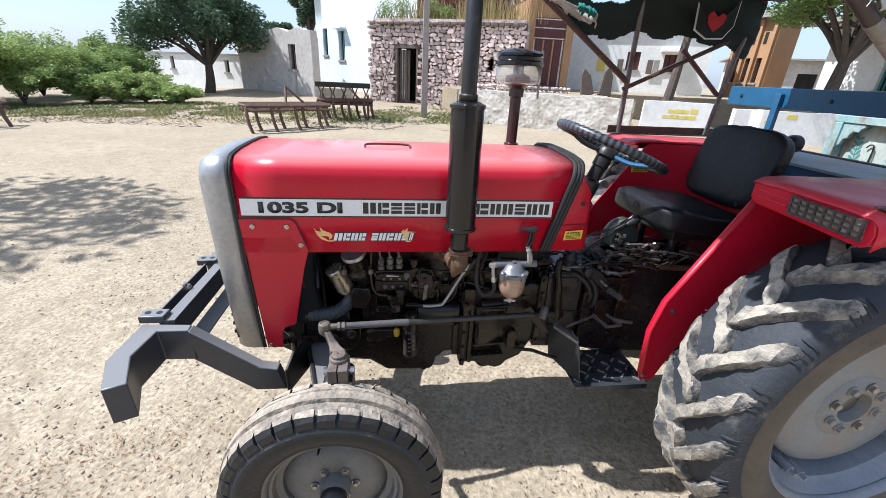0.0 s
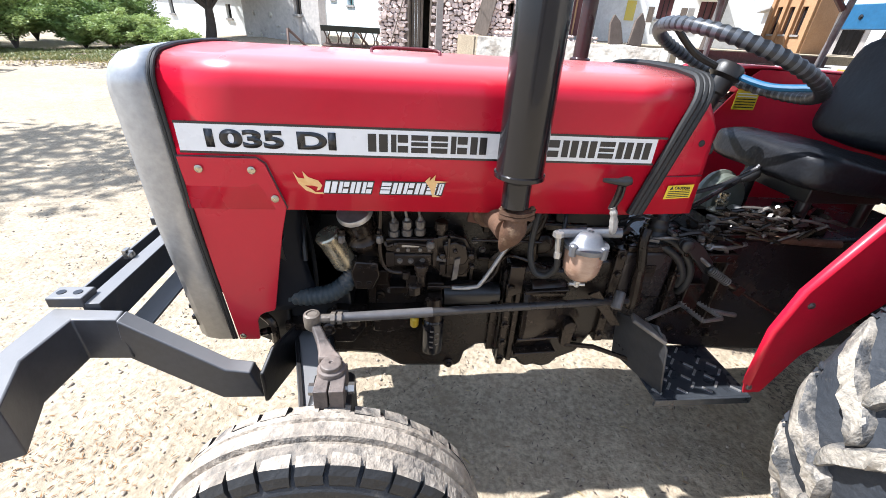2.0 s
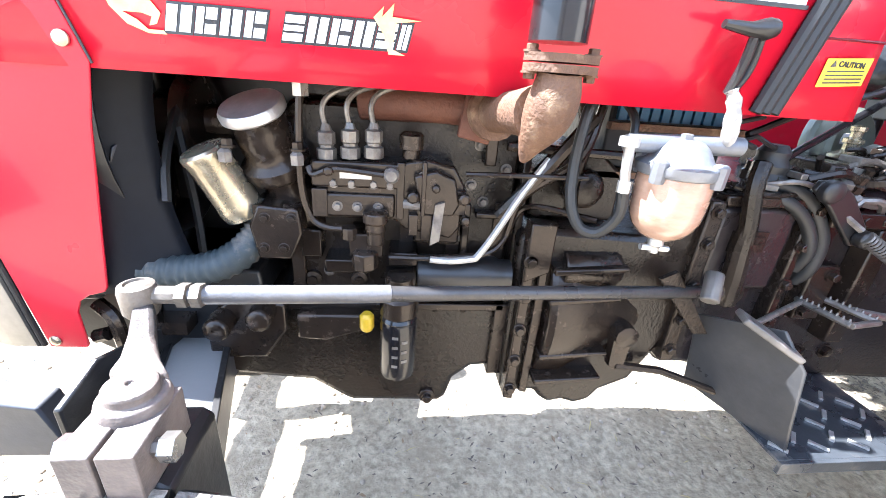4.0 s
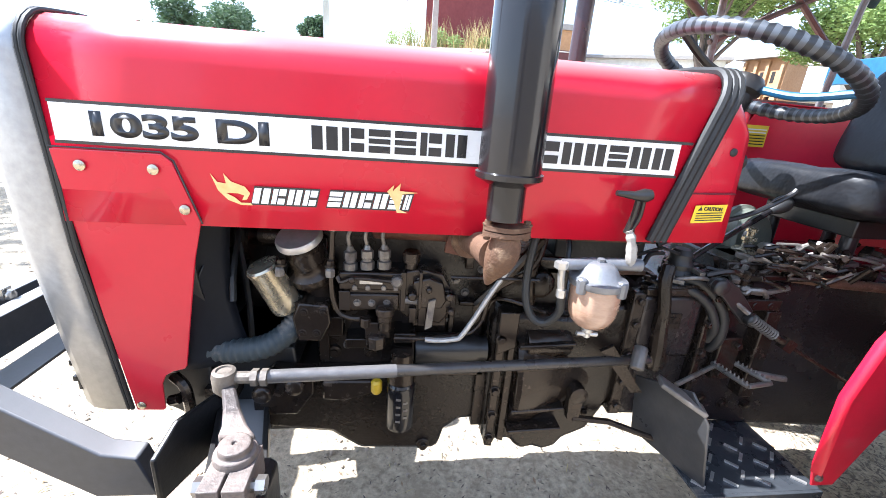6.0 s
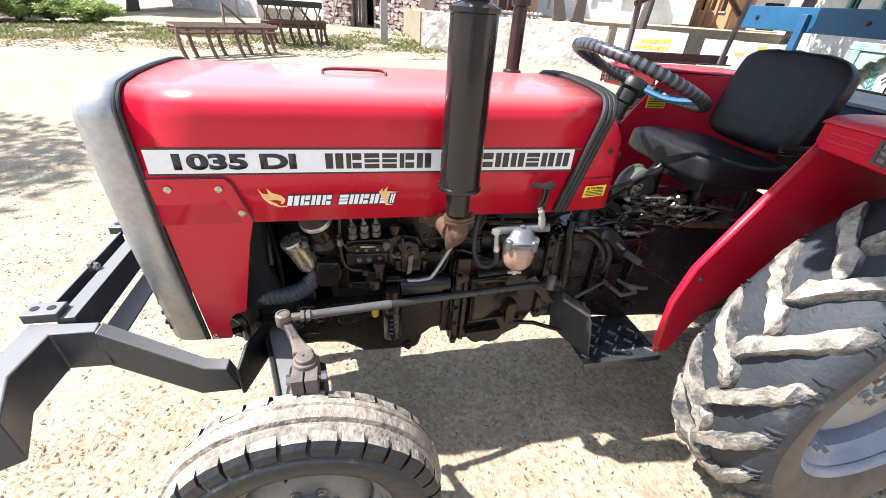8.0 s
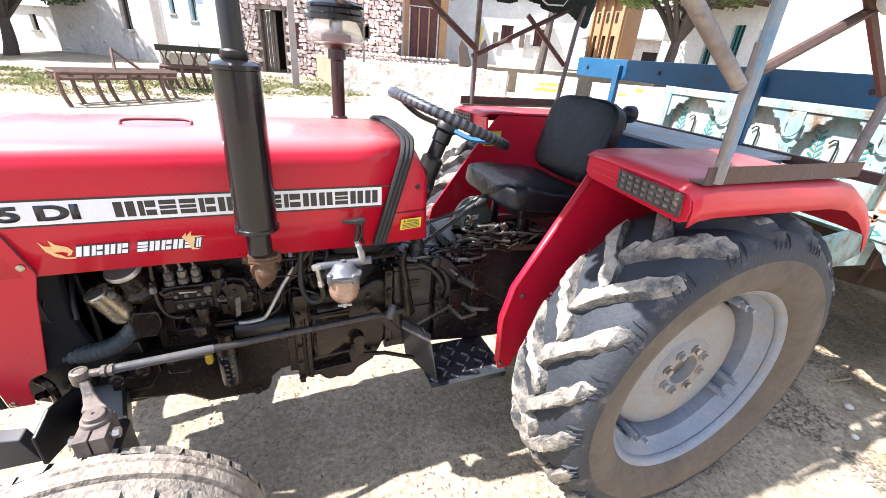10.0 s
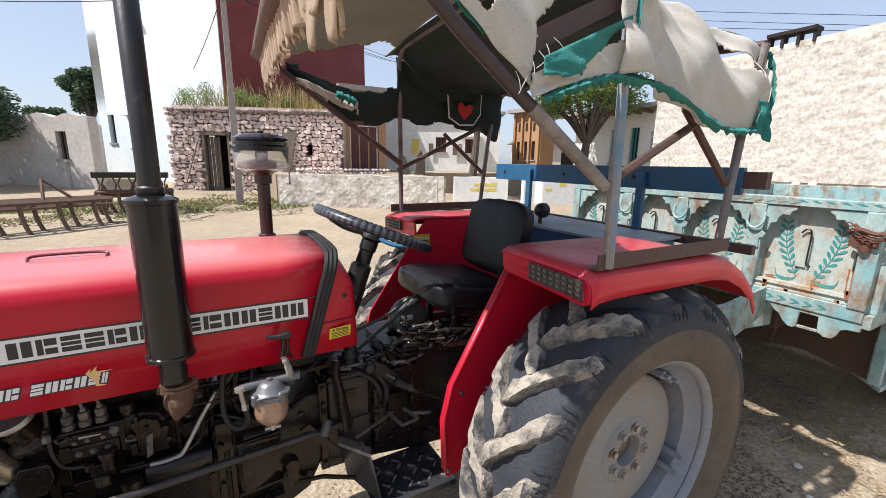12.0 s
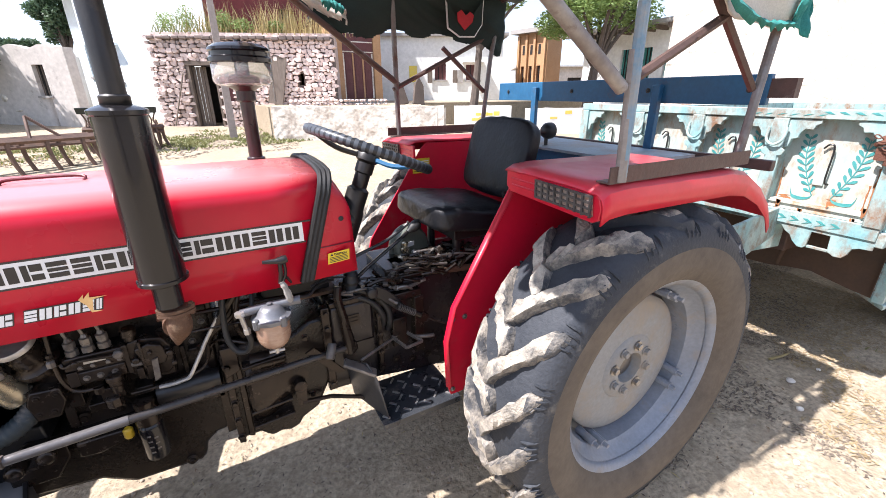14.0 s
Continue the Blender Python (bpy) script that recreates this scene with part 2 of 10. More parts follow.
# bumper and hood tops: reflected skylight painted in along with the dust
dust_and_glare(GREY_STEEL, (0.27, 0.265, 0.26), 0.55)
dust_and_glare(RED, (0.66, 0.36, 0.34), 0.42)
RED_FENDER = dust_and_glare(material("dusty_red_fender", (0.60, 0.008, 0.034), 0.36, col2=(0.52, 0.007, 0.028), scale=4, bump=0.03, bump_scale=40, coat=0.12, dirt=(0.40, 0.12, 0.10), dirt_amount=0.2, dirt_scale=3, fleck=0.04), (0.32, 0.13, 0.115), 0.36)
# rust darkened for the manifold deep in shade; the trailer latch uses it too
RUST_DARK = material("darkened_rust", (0.085, 0.03, 0.018), 0.7, col2=(0.13, 0.05, 0.028), scale=22, bump=0.25, bump_scale=140, dirt=(0.20, 0.11, 0.07), dirt_amount=0.18, dirt_scale=20)
PALE_GRID = material("dark_lamp_grid", (0.05, 0.046, 0.044), 0.4, col2=(0.09, 0.085, 0.08), scale=20, bump=0)


# ---- mesh helpers ----
ORIGIN = {}


def thing(name, label, category, loc=(0, 0, 0), group=""):
    """A top-level thing: an Empty at its base."""
    ob = new(name)
    ob.empty_display_size = 0.1
    ob.location = loc
    ORIGIN[ob.name] = Vector(loc)
    return tagged(ob, label, category, group)


def part(name, bm, mat, parent=None, label="", bevel=0.0, smooth=True, solid=0.0, offset=0.0, angle=35):
    """Links a bmesh, in world places, as one mesh object under a thing or a part."""
    me = bpy.data.meshes.new(name)
    bmesh.ops.recalc_face_normals(bm, faces=bm.faces)
    bm.to_mesh(me)
    bm.free()
    for m in mat if isinstance(mat, (list, tuple)) else (mat,):
        me.materials.append(m)
    if smooth:
        me.shade_smooth()
        me.set_sharp_from_angle(angle=radians(angle))
    ob = new(name, me)
    if parent is not None:
        ob.parent = parent
        ob.matrix_parent_inverse = Matrix.Translation(-ORIGIN.get(parent.name, Vector((0, 0, 0))))
    if solid:
        s = ob.modifiers.new("solid", "SOLIDIFY")
        s.thickness, s.offset = solid, offset
    if bevel:
        b = ob.modifiers.new("bevel", "BEVEL")
        b.width, b.segments, b.limit_method, b.angle_limit = bevel, 2, "ANGLE", radians(40)
    if label:
        ob["label"] = label
    return ob


def pieces(name, bm, mat, parent, label="", **k):
    """As part(), but every separate piece of the bmesh becomes a part of its own."""
    left, out = set(bm.verts), []
    while left:
        todo, island = [next(iter(left))], set()
        while todo:
            v = todo.pop()
            if v in island:
                continue
            island.add(v)
            todo += [e.other_vert(v) for e in v.link_edges]
        left -= island
        one = bmesh.new()
        index = {v: one.verts.new(v.co) for v in sorted(island, key=lambda q: tuple(q.co))}
        for f in {f for v in island for f in v.link_faces}:
            one.faces.new([index[v] for v in f.verts])
        out.append(part(name, one, mat, parent, label, **k))
    bm.free()
    return out


def box(bm, x0, x1, y0, y1, z0, z1, m=None):
    v = [bm.verts.new(p) for p in ((x0, y0, z0), (x1, y0, z0), (x1, y1, z0), (x0, y1, z0), (x0, y0, z1), (x1, y0, z1), (x1, y1, z1), (x0, y1, z1))]
    if m is not None:
        for q in v:
            q.co = m @ q.co
    return [bm.faces.new([v[i] for i in f]) for f in ((0, 3, 2, 1), (4, 5, 6, 7), (0, 1, 5, 4), (1, 2, 6, 5), (2, 3, 7, 6), (3, 0, 4, 7))]


def prism(bm, pts, place, t0, t1):
    """A polygon of pairs (u, v), extruded from t0 to t1; place(u, v, t) gives the point."""
    a = [bm.verts.new(place(u, v, t0)) for u, v in pts]
    b = [bm.verts.new(place(u, v, t1)) for u, v in pts]
    bm.faces.new(a)
    bm.faces.new(b[::-1])
    for i in range(len(pts)):
        j = (i + 1) % len(pts)
        bm.faces.new((a[i], b[i], b[j], a[j]))


def along_y(x, z, t):
    return (x, t, z)


def along_x(y, z, t):
    return (t, y, z)


def along_z(x, y, t):
    return (x, y, t)


def ring(c, u, w, r, n, ry=None):
    ry = r if ry is None else ry
    return [c + u * (r * math.cos(2 * math.pi * i / n)) + w * (ry * math.sin(2 * math.pi * i / n)) for i in range(n)]


def skin(bm, loops, closed=True, cap=True):
    rows = [[bm.verts.new(p) for p in lp] for lp in loops]
    n = len(rows[0])
    for a, b in zip(rows, rows[1:]):
        for i in range(n if closed else n - 1):
            j = (i + 1) % n
            bm.faces.new((a[i], a[j], b[j], b[i]))
    if cap and closed:
        bm.faces.new(rows[0][::-1])
        bm.faces.new(rows[-1])
    return rows


def tube(bm, pts, r, n=10, cap=True):
    """A round tube along a line of points; r: a radius, or one for each point."""
    pts = [Vector(p) for p in pts]
    rs = r if isinstance(r, (list, tuple)) else [r] * len(pts)
    u, loops = None, []
    for i, p in enumerate(pts):
        d = (pts[min(i + 1, len(pts) - 1)] - pts[max(i - 1, 0)]).normalized()
        if u is None:
            u = d.cross(Vector((0, 0, 1)))
            if u.length < 0.1:
                u = d.cross(Vector((1, 0, 0)))
        u = (u - d * u.dot(d)).normalized()
        loops.append(ring(p, u, d.cross(u), rs[i], n))
    skin(bm, loops, True, cap)


def bend(pts, k=6):
    """A smooth line through points."""
    p = [Vector(q) for q in pts]
    p = [2 * p[0] - p[1]] + p + [2 * p[-1] - p[-2]]
    out = []
    for i in range(1, len(p) - 2):
        a, b, c, d = p[i - 1:i + 3]
        for s in range(k):
            t = s / k
            out.append(0.5 * ((2 * b) + (c - a) * t + (2 * a - 5 * b + 4 * c - d) * t * t + (3 * b - a - 3 * c + d) * t ** 3))
    return out + [p[-2]]


def lathe(bm, prof, c, axis=(0, 0, 1), n=28, cap=True):
    """A turned body: prof of (radius, height along the axis), from c."""
    d = Vector(axis).normalized()
    u = d.orthogonal().normalized()
    w = d.cross(u)
    skin(bm, [ring(Vector(c) + d * h, u, w, max(r, 0.0005), n) for r, h in prof], True, cap)


def bolt(bm, c, axis, r=0.009, h=0.008):
    lathe(bm, [(r * 1.5, 0), (r * 1.5, h * 0.3)], c, axis, 12)
    lathe(bm, [(r, h * 0.3), (r, h), (r * 0.85, h * 1.1)], c, axis, 6)


def grid(bm, nu, nv, place):
    """A sheet of nu x nv cells; place(u, v) with u, v from 0 to 1, or None for a hole."""
    v = [[(lambda p: None if p is None else bm.verts.new(p))(place(i / nu, j / nv)) for j in range(nv + 1)] for i in range(nu + 1)]
    for i in range(nu):
        for j in range(nv):
            q = (v[i][j], v[i + 1][j], v[i + 1][j + 1], v[i][j + 1])
            if all(q):
                bm.faces.new(q)
    return v


def wobble(x, y, z=0.0, s=1.0):
    return noise.noise(Vector((x * s, y * s, z * s)))


def text_mesh(words, size, thick=0.0006, heavy=0.03):
    """Lettering in the built-in font as a mesh in its own x, y plane, from its left end."""
    cu = bpy.data.curves.new("lettering", "FONT")
    cu.body, cu.size, cu.extrude, cu.offset = words, size, thick, heavy * size
    ob = bpy.data.objects.new("lettering", cu)
    scene.collection.objects.link(ob)
    bpy.context.view_layer.update()
    me = bpy.data.meshes.new_from_object(ob.evaluated_get(bpy.context.evaluated_depsgraph_get()))
    bpy.data.objects.remove(ob)
    return me


def lettering(name, words, x0, x1, z0, z1, y, mat, parent, label="", slant=0.0, heavy=0.03):
    """Letters that fill x0..x1, z0..z1 on a face that looks towards -y."""
    me = text_mesh(words, 1.0, 0.0, heavy)
    bm = bmesh.new()
    bm.from_mesh(me)
    bpy.data.meshes.remove(me)
    xs, ys = [v.co.x for v in bm.verts], [v.co.y for v in bm.verts]
    ax, bx, ay, by = min(xs), max(xs), min(ys), max(ys)
    for v in bm.verts:
        u, w = (v.co.x - ax) / (bx - ax), (v.co.y - ay) / (by - ay)
        v.co = (x0 + u * (x1 - x0) + slant * w * (z1 - z0), y, z0 + w * (z1 - z0))
    return part(name, bm, mat, parent, label, smooth=False, solid=0.0012, offset=0)


def land(x, y):
    """The ground's height: flat where the tractor stands, rising gently towards the houses, less so on the left."""
    d = max(0.0, y - 4.0)
    s = d * d / (d + 3.0)
    k = min(1.0, max(0.35, 1.0 + (x + 6.0) * 0.13))
    if x > 7.5:
        k *= max(0.25, 1 - (x - 7.5) * 0.12)
    return 0.042 * k * s if s < 30 else 0.042 * k * 30


# ---- ground ----
def spaced(a, b, fine, far, step, grow):
    """Grid lines: close together between a and b, wider and wider out to far."""
    v = list(np.arange(a, b, step))
    lo, hi, s = v[0], v[-1], step
    while hi < far:
        s *= grow
        lo, hi = lo - s, hi + s
        v = [lo] + v + [hi]
    return v


def ground_height(x, y):
    z = land(x, y)
    near = max(0.0, 1 - max(abs(x - 1), abs(y - 2)) / 14)
    z += near * (0.020 * wobble(x, y, 0, 1.3) + 0.010 * wobble(x, y, 3, 5.0) + 0.007 * wobble(x, y, 7, 13.0))
    if -2.6 < x < 4.6 and -1.0 < y < 4.4:
        z += 0.006 * abs(wobble(x, y, 11, 26.0)) + 0.003 * wobble(x, y, 15, 45.0)
    return z - 0.030


gx, gy = spaced(-2.6, 4.6, 0, 900, 0.026, 1.06), spaced(-0.9, 4.2, 0, 900, 0.026, 1.06)
verts = [(x, y, ground_height(x, y)) for x in gx for y in gy]
ny = len(gy)
faces = [(i * ny + j, (i + 1) * ny + j, (i + 1) * ny + j + 1, i * ny + j + 1) for i in range(len(gx) - 1) for j in range(ny - 1)]
me = bpy.data.meshes.new("ground")
me.from_pydata(verts, [], faces)
me.materials.append(SAND)
me.shade_smooth()
tagged(new("ground", me), "dry pale sandy village ground with scuffs and litter", "ground", kind="structure")


# ---- tractor: runs along x with its nose towards -x ----
CL = 1.56
NEAR, FAR = 1.32, 1.80
HOOD_B, HOOD_T = 0.985, 1.308
tractor = thing("tractor", "red farm tractor with torn canvas canopy, parked on sandy ground", "tractor", (0.7, CL, 0))


def hood_profile(z0, inset=0.0, top=HOOD_T, r=0.062):
    """From the near lower edge over the top to the far lower edge: (y, z)."""
    a, b, t = NEAR + inset, FAR - inset, top - inset
    p = [(a, z0), (a, (z0 + t) / 2), (a, t - r)]
    p += [(a + r - r * math.cos(k * math.pi / 12), t - r + r * math.sin(k * math.pi / 12)) for k in range(1, 7)]
    p += [(a + (b - a) * k / 4, t + 0.008 * math.sin(math.pi * k / 4)) for k in (1, 2, 3)]
    p += [(b - r + r * math.sin(k * math.pi / 12), t - r + r * math.cos(k * math.pi / 12)) for k in range(0, 6)]
    return p + [(b, t - r), (b, (z0 + t) / 2), (b, z0)]


def hood_rear(z):
    return 0.552 + (z - HOOD_B) * 0.29


bm = bmesh.new()
prof = hood_profile(HOOD_B)
skin(bm, [[(-0.508 + (hood_rear(z) + 0.508) * s / 8, y, z) for y, z in prof] for s in range(9)], closed=False)
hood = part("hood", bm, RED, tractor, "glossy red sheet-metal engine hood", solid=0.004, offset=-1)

# dashboard cowl behind the hood
bm = bmesh.new()
rows = []
for s in range(9):
    t = s / 8
    row = []
    for y, z in hood_profile(HOOD_B + 0.0, 0.004):
        k = (z - HOOD_B) / (HOOD_T - HOOD_B)
        x = hood_rear(z) + 0.012 + t * (0.724 - 0.012 * k - 0.03 * max(0.0, k - 0.8) - hood_rear(z) - 0.012)
        row.append((x, CL + (y - CL) * (1 - 0.05 * t ** 2), z - 0.075 * t ** 1.5 * k * k))
    rows.append(row)
skin(bm, rows, closed=False)
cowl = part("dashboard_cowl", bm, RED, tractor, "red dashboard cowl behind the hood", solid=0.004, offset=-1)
bm = bmesh.new()
rv = [bm.verts.new(p) for p in rows[-1]]
bm.faces.new(rv)
bmesh.ops.translate(bm, verts=bm.verts, vec=(-0.006, 0, 0))
part("dashboard_panel", bm, BLACK, cowl, "black dashboard panel", solid=0.006)
bm = bmesh.new()
lathe(bm, [(0.016, 0), (0.016, 0.012), (0.012, 0.014)], (0.716, NEAR + 0.035, 1.150), (1, 0, 0.1), 14)
part("dashboard_knob", bm, RUBBER_TRIM, cowl)
bm = bmesh.new()
tube(bm, [(0.598, NEAR + 0.0038, 1.086), (0.66, NEAR + 0.0052, 1.087), (0.716, NEAR + 0.012, 1.088)], 0.0018, 6)
part("cowl_seam", bm, MAROON_WIRE, cowl)
bm = bmesh.new()
lathe(bm, [(0.008, 0), (0.008, 0.003), (0.004, 0.005)], (0.683, NEAR + 0.010, 1.168), (0, -1, 0), 12)
part("cowl_bolt", bm, RUBBER_TRIM, cowl)

# ribbed rubber band over the joint of hood and cowl
bm = bmesh.new()
for k, dx in enumerate((-0.013, 0.0, 0.013)):
    pr = hood_profile(HOOD_B + 0.004, -0.004)
    tube(bm, [(hood_rear(z) + 0.006 + dx, y, z) for y, z in pr], 0.0085, 8)
part("joint_band", bm, RUBBER_TRIM, hood, "ribbed black rubber band")

# silver nose and grille
bm = bmesh.new()
loops = []
for x, ins, zb in ((-0.520, 0.0, 0.555), (-0.560, 0.0, 0.555), (-0.592, 0.006, 0.557), (-0.612, 0.018, 0.565), (-0.620, 0.035, 0.58)):
    loops.append([(x + 0.045 * (1.31 - z) ** 1.0 * 0.4 if z < 1.2 else x, (y if z > 1.0 else (y + (0.052 if y < CL else -0.052) * (1.0 - z) / 0.45)), z) for y, z in hood_profile(zb, ins)])
skin(bm, loops, closed=False)
nose = part("nose_surround", bm, SILVER, tractor, "silver-painted grille surround", solid=0.004, offset=-1)
bm = bmesh.new()
box(bm, -0.60, -0.592, NEAR + 0.06, FAR - 0.06, 0.60, 1.24)
part("grille_backing", bm, BLACK, nose)
for k in range(16):
    bm = bmesh.new()
    z = 0.62 + k * 0.038
    box(bm, -0.608, -0.601, NEAR + 0.06, FAR - 0.06, z, z + 0.012)
    part("grille_slat", bm, BLACK, nose)
bm = bmesh.new()
pr = hood_profile(0.56, -0.003)
for dx in (0, 0.007):
    tube(bm, [(-0.517 + dx + (0.018 * (1.31 - z) if z < 1.2 else 0), (y if z > 1.0 else (y + (0.052 if y < CL else -0.052) * (1.0 - z) / 0.45)), z) for y, z in pr], 0.0042, 8)
part("nose_band", bm, RUBBER_TRIM, nose, "black rubber edging")


def lean(z):
    return 0.052 * (1.0 - z) / 0.45 if z < 1.0 else 0.0


# red side panels of the nose
for side, far in (("near", False), ("far", True)):
    bm = bmesh.new()
    pts = [(-0.505, 1.106), (-0.340, 1.106), (-0.325, 1.094), (-0.291, 0.992), (-0.312, 0.92), (-0.342, 0.79), (-0.368, 0.676), (-0.374, 0.668), (-0.398, 0.661), (-0.414, 0.650), (-0.424, 0.628), (-0.430, 0.562), (-0.434, 0.556), (-0.488, 0.557), (-0.495, 0.80)]
    place = (lambda x, z, t: (x, FAR - lean(z) + t, z)) if far else (lambda x, z, t: (x, NEAR + lean(z) - t, z))
    prism(bm, pts, place, 0.001, 0.005)
    panel = part("side_panel", bm, RED, tractor, "red nose side panel", bevel=0.0015)
    if not far:
        for x, z in ((-0.464, 1.081), (-0.354, 1.080), (-0.313, 1.014), (-0.475, 0.572)):
            bm = bmesh.new()
            lathe(bm, [(0.0088, 0), (0.0088, 0.0025), (0.0055, 0.0045), (0.002, 0.005)], (x, NEAR + lean(z) - 0.005, z), (0, -1, 0), 16)
            part("panel_bolt", bm, BRASSY, panel, "zinc-plated round bolt head")
        bm = bmesh.new()
        tube(bm, [(-0.506, NEAR - 0.004, 1.109), (-0.340, NEAR - 0.004, 1.109), (-0.322, NEAR - 0.004, 1.096), (-0.288, NEAR - 0.004, 0.990)], 0.0015, 6)
        part("panel_joint", bm, BLACK, panel)

# hood latch handle on top
bm = bmesh.new()
tube(bm, bend([(-0.10, 1.52, HOOD_T + 0.004), (-0.095, 1.545, HOOD_T + 0.016), (-0.02, 1.55, HOOD_T + 0.018), (0.06, 1.545, HOOD_T + 0.016), (0.065, 1.52, HOOD_T + 0.004)], 4), 0.004, 8)
part("hood_latch", bm, MAROON_WIRE, hood, "thin dark red wire latch")

# decals: white stripe with dark edges, model number, shapes for the name
Y = NEAR - 0.0008
bm = bmesh.new()
box(bm, -0.494, 0.566, Y - 0.0006, Y, 1.119, 1.176)
stripe = part("stripe_decal", bm, DECAL_WHITE, hood, "white name stripe along the hood", smooth=False)
for z in (1.1165, 1.1785):
    bm = bmesh.new()
    box(bm, -0.496, 0.572 + (z - 1.12) * 0.3, Y - 0.0006, Y, z - 0.0025, z + 0.0025)
    part("stripe_edge", bm, DECAL_BLACK, stripe, smooth=False)
lettering("model_number", "1035 DI", -0.438, -0.168, 1.128, 1.167, Y - 0.0013, DECAL_BLACK, stripe, "black model number", heavy=0.047)


def mark(bm, x0, x1, z0, z1, kind, y, slant=0.0):
    """One block of a name drawn as a plain shape with a slit."""
    w, h = x1 - x0, z1 - z0
    q = 0.30 * h

    def pl(u, v, t):
        return (x0 + u + slant * v, t, z0 + v)
    if kind == 0:
        polys = [[(0, 0), (q, 0), (q, h), (0, h)], [(q * 1.25, 0), (w, 0), (w, h * 0.38), (q * 1.25, h * 0.38)], [(q * 1.25, h * 0.56), (w, h * 0.56), (w, h), (q * 1.25, h)]]
    elif kind == 1:
        polys = [[(0, 0), (w, 0), (w, q), (0, q)], [(0, h - q), (w, h - q), (w, h), (0, h)], [(0, q * 1.3), (w, q * 1.3), (w, h - q * 1.3), (0, h - q * 1.3)]]
    else:
        polys = [[(0, 0), (w * 0.42, 0), (w * 0.42, h), (0, h)], [(w * 0.56, 0), (w, 0), (w, h), (w * 0.56, h)]]
    for p in polys:
        prism(bm, p, pl, y - 0.0006, y)


kinds = (2, 0, 1, 1, 0, 2, 0, 1, 0, 2, 2, 1, 2, 2)
x = -0.100
for i, k in enumerate(kinds):
    if i == 6:
        x += 0.03
    w = 0.043 if i in (0, 8) else 0.037
    bm = bmesh.new()
    mark(bm, x, x + w, 1.128, 1.167, k, Y - 0.0008)
    part("name_block", bm, DECAL_BLACK, stripe, smooth=False)
    x += w + 0.0072


def slab(name, pts, y, mat, parent, label="", thick=0.0006):
    bm = bmesh.new()
    prism(bm, pts, along_y, y - thick, y)
    return part(name, bm, mat, parent, label, smooth=False)


badge = slab("badge_flame", [(-0.268, 1.078), (-0.258, 1.064), (-0.244, 1.062), (-0.247, 1.079), (-0.236, 1.066), (-0.214, 1.058), (-0.206, 1.047), (-0.212, 1.036), (-0.220, 1.034), (-0.216, 1.043), (-0.226, 1.046), (-0.246, 1.046), (-0.232, 1.039), (-0.222, 1.030), (-0.206, 1.030), (-0.203, 1.026), (-0.222, 1.026), (-0.243, 1.034), (-0.258, 1.050)], Y, DECAL_FLAME, hood, "orange flame badge")
x = -0.204
for i, k in enumerate((2, 0, 2, 0, 9, 1, 2, 0, 2, 1, 2)):
    if k == 9:
        x += 0.016
        continue
    w = 0.027 if i == 0 else (0.011 if i == 10 else 0.022)
    bm = bmesh.new()
    prism(bm, [(x - 0.002, 1.027), (x + w + 0.002, 1.027), (x + w + 0.010, 1.060), (x + 0.006, 1.060)], along_y, Y - 0.0005, Y)
    part("badge_block_shadow", bm, DECAL_BLACK, hood, smooth=False)
    bm = bmesh.new()
    mark(bm, x, x + w, 1.030, 1.057, k, Y - 0.0009, 0.25)
    part("badge_block", bm, DECAL_WHITE, hood, smooth=False)
    x += w + 0.0045
slab("badge_flame", [(0.028, 1.062), (0.040, 1.074), (0.038, 1.063), (0.052, 1.078), (0.050, 1.064), (0.084, 1.062), (0.055, 1.058), (0.050, 1.030), (0.066, 1.024), (0.046, 1.024), (0.040, 1.045)], Y - 0.0012, DECAL_FLAME, hood)
YC = NEAR + 0.0035
caution = slab("caution_decal", [(0.628, 1.027), (0.697, 1.033), (0.699, 1.068), (0.631, 1.063)], YC, DECAL_YELLOW, cowl, "yellow caution sticker")
lettering("caution_word", "CAUTION", 0.650, 0.689, 1.054, 1.0615, YC - 0.0010, DECAL_BLACK, caution)
slab("caution_sign", [(0.638, 1.053), (0.647, 1.054), (0.643, 1.062)], YC - 0.0008, DECAL_BLACK, caution)
for k in range(4):
    slab("small_print", [(0.636, 1.032 + k * 0.0048), (0.692, 1.036 + k * 0.0048), (0.692, 1.0378 + k * 0.0048), (0.636, 1.0338 + k * 0.0048)], YC - 0.0008, DECAL_BLACK, caution)

# exhaust: silencer, pipe, flange, elbow
EX, EY = 0.219, 1.222
bm = bmesh.new()
lathe(bm, [(0.030, 1.045), (0.030, 1.100), (0.046, 1.108), (0.0535, 1.112), (0.0535, 1.120), (0.0495, 1.122), (0.0495, 1.485), (0.0535, 1.487), (0.0535, 1.496), (0.046, 1.500), (0.030, 1.506)], (EX, EY, 0), n=36)
exhaust = part("exhaust_silencer", bm, BLACK_GLOSS, tractor, "gloss black upright exhaust silencer")
bm = bmesh.new()
lathe(bm, [(0.0265, 1.500), (0.0265, 1.522), (0.022, 1.526), (0.022, 2.32)], (EX, EY, 0), n=24, cap=False)
part("exhaust_pipe", bm, BLACK, exhaust, "black exhaust pipe", solid=0.002)
bm = bmesh.new()
pts = []
for k in range(24):
    a = 2 * math.pi * k / 24
    r = 0.026 + 0.015 * abs(math.cos(a)) ** 3
    pts.append((EX + 0.008 + r * math.cos(a), EY + 0.027 * math.sin(a)))
prism(bm, pts, along_z, 1.027, 1.035)
prism(bm, pts, along_z, 1.017, 1.025)
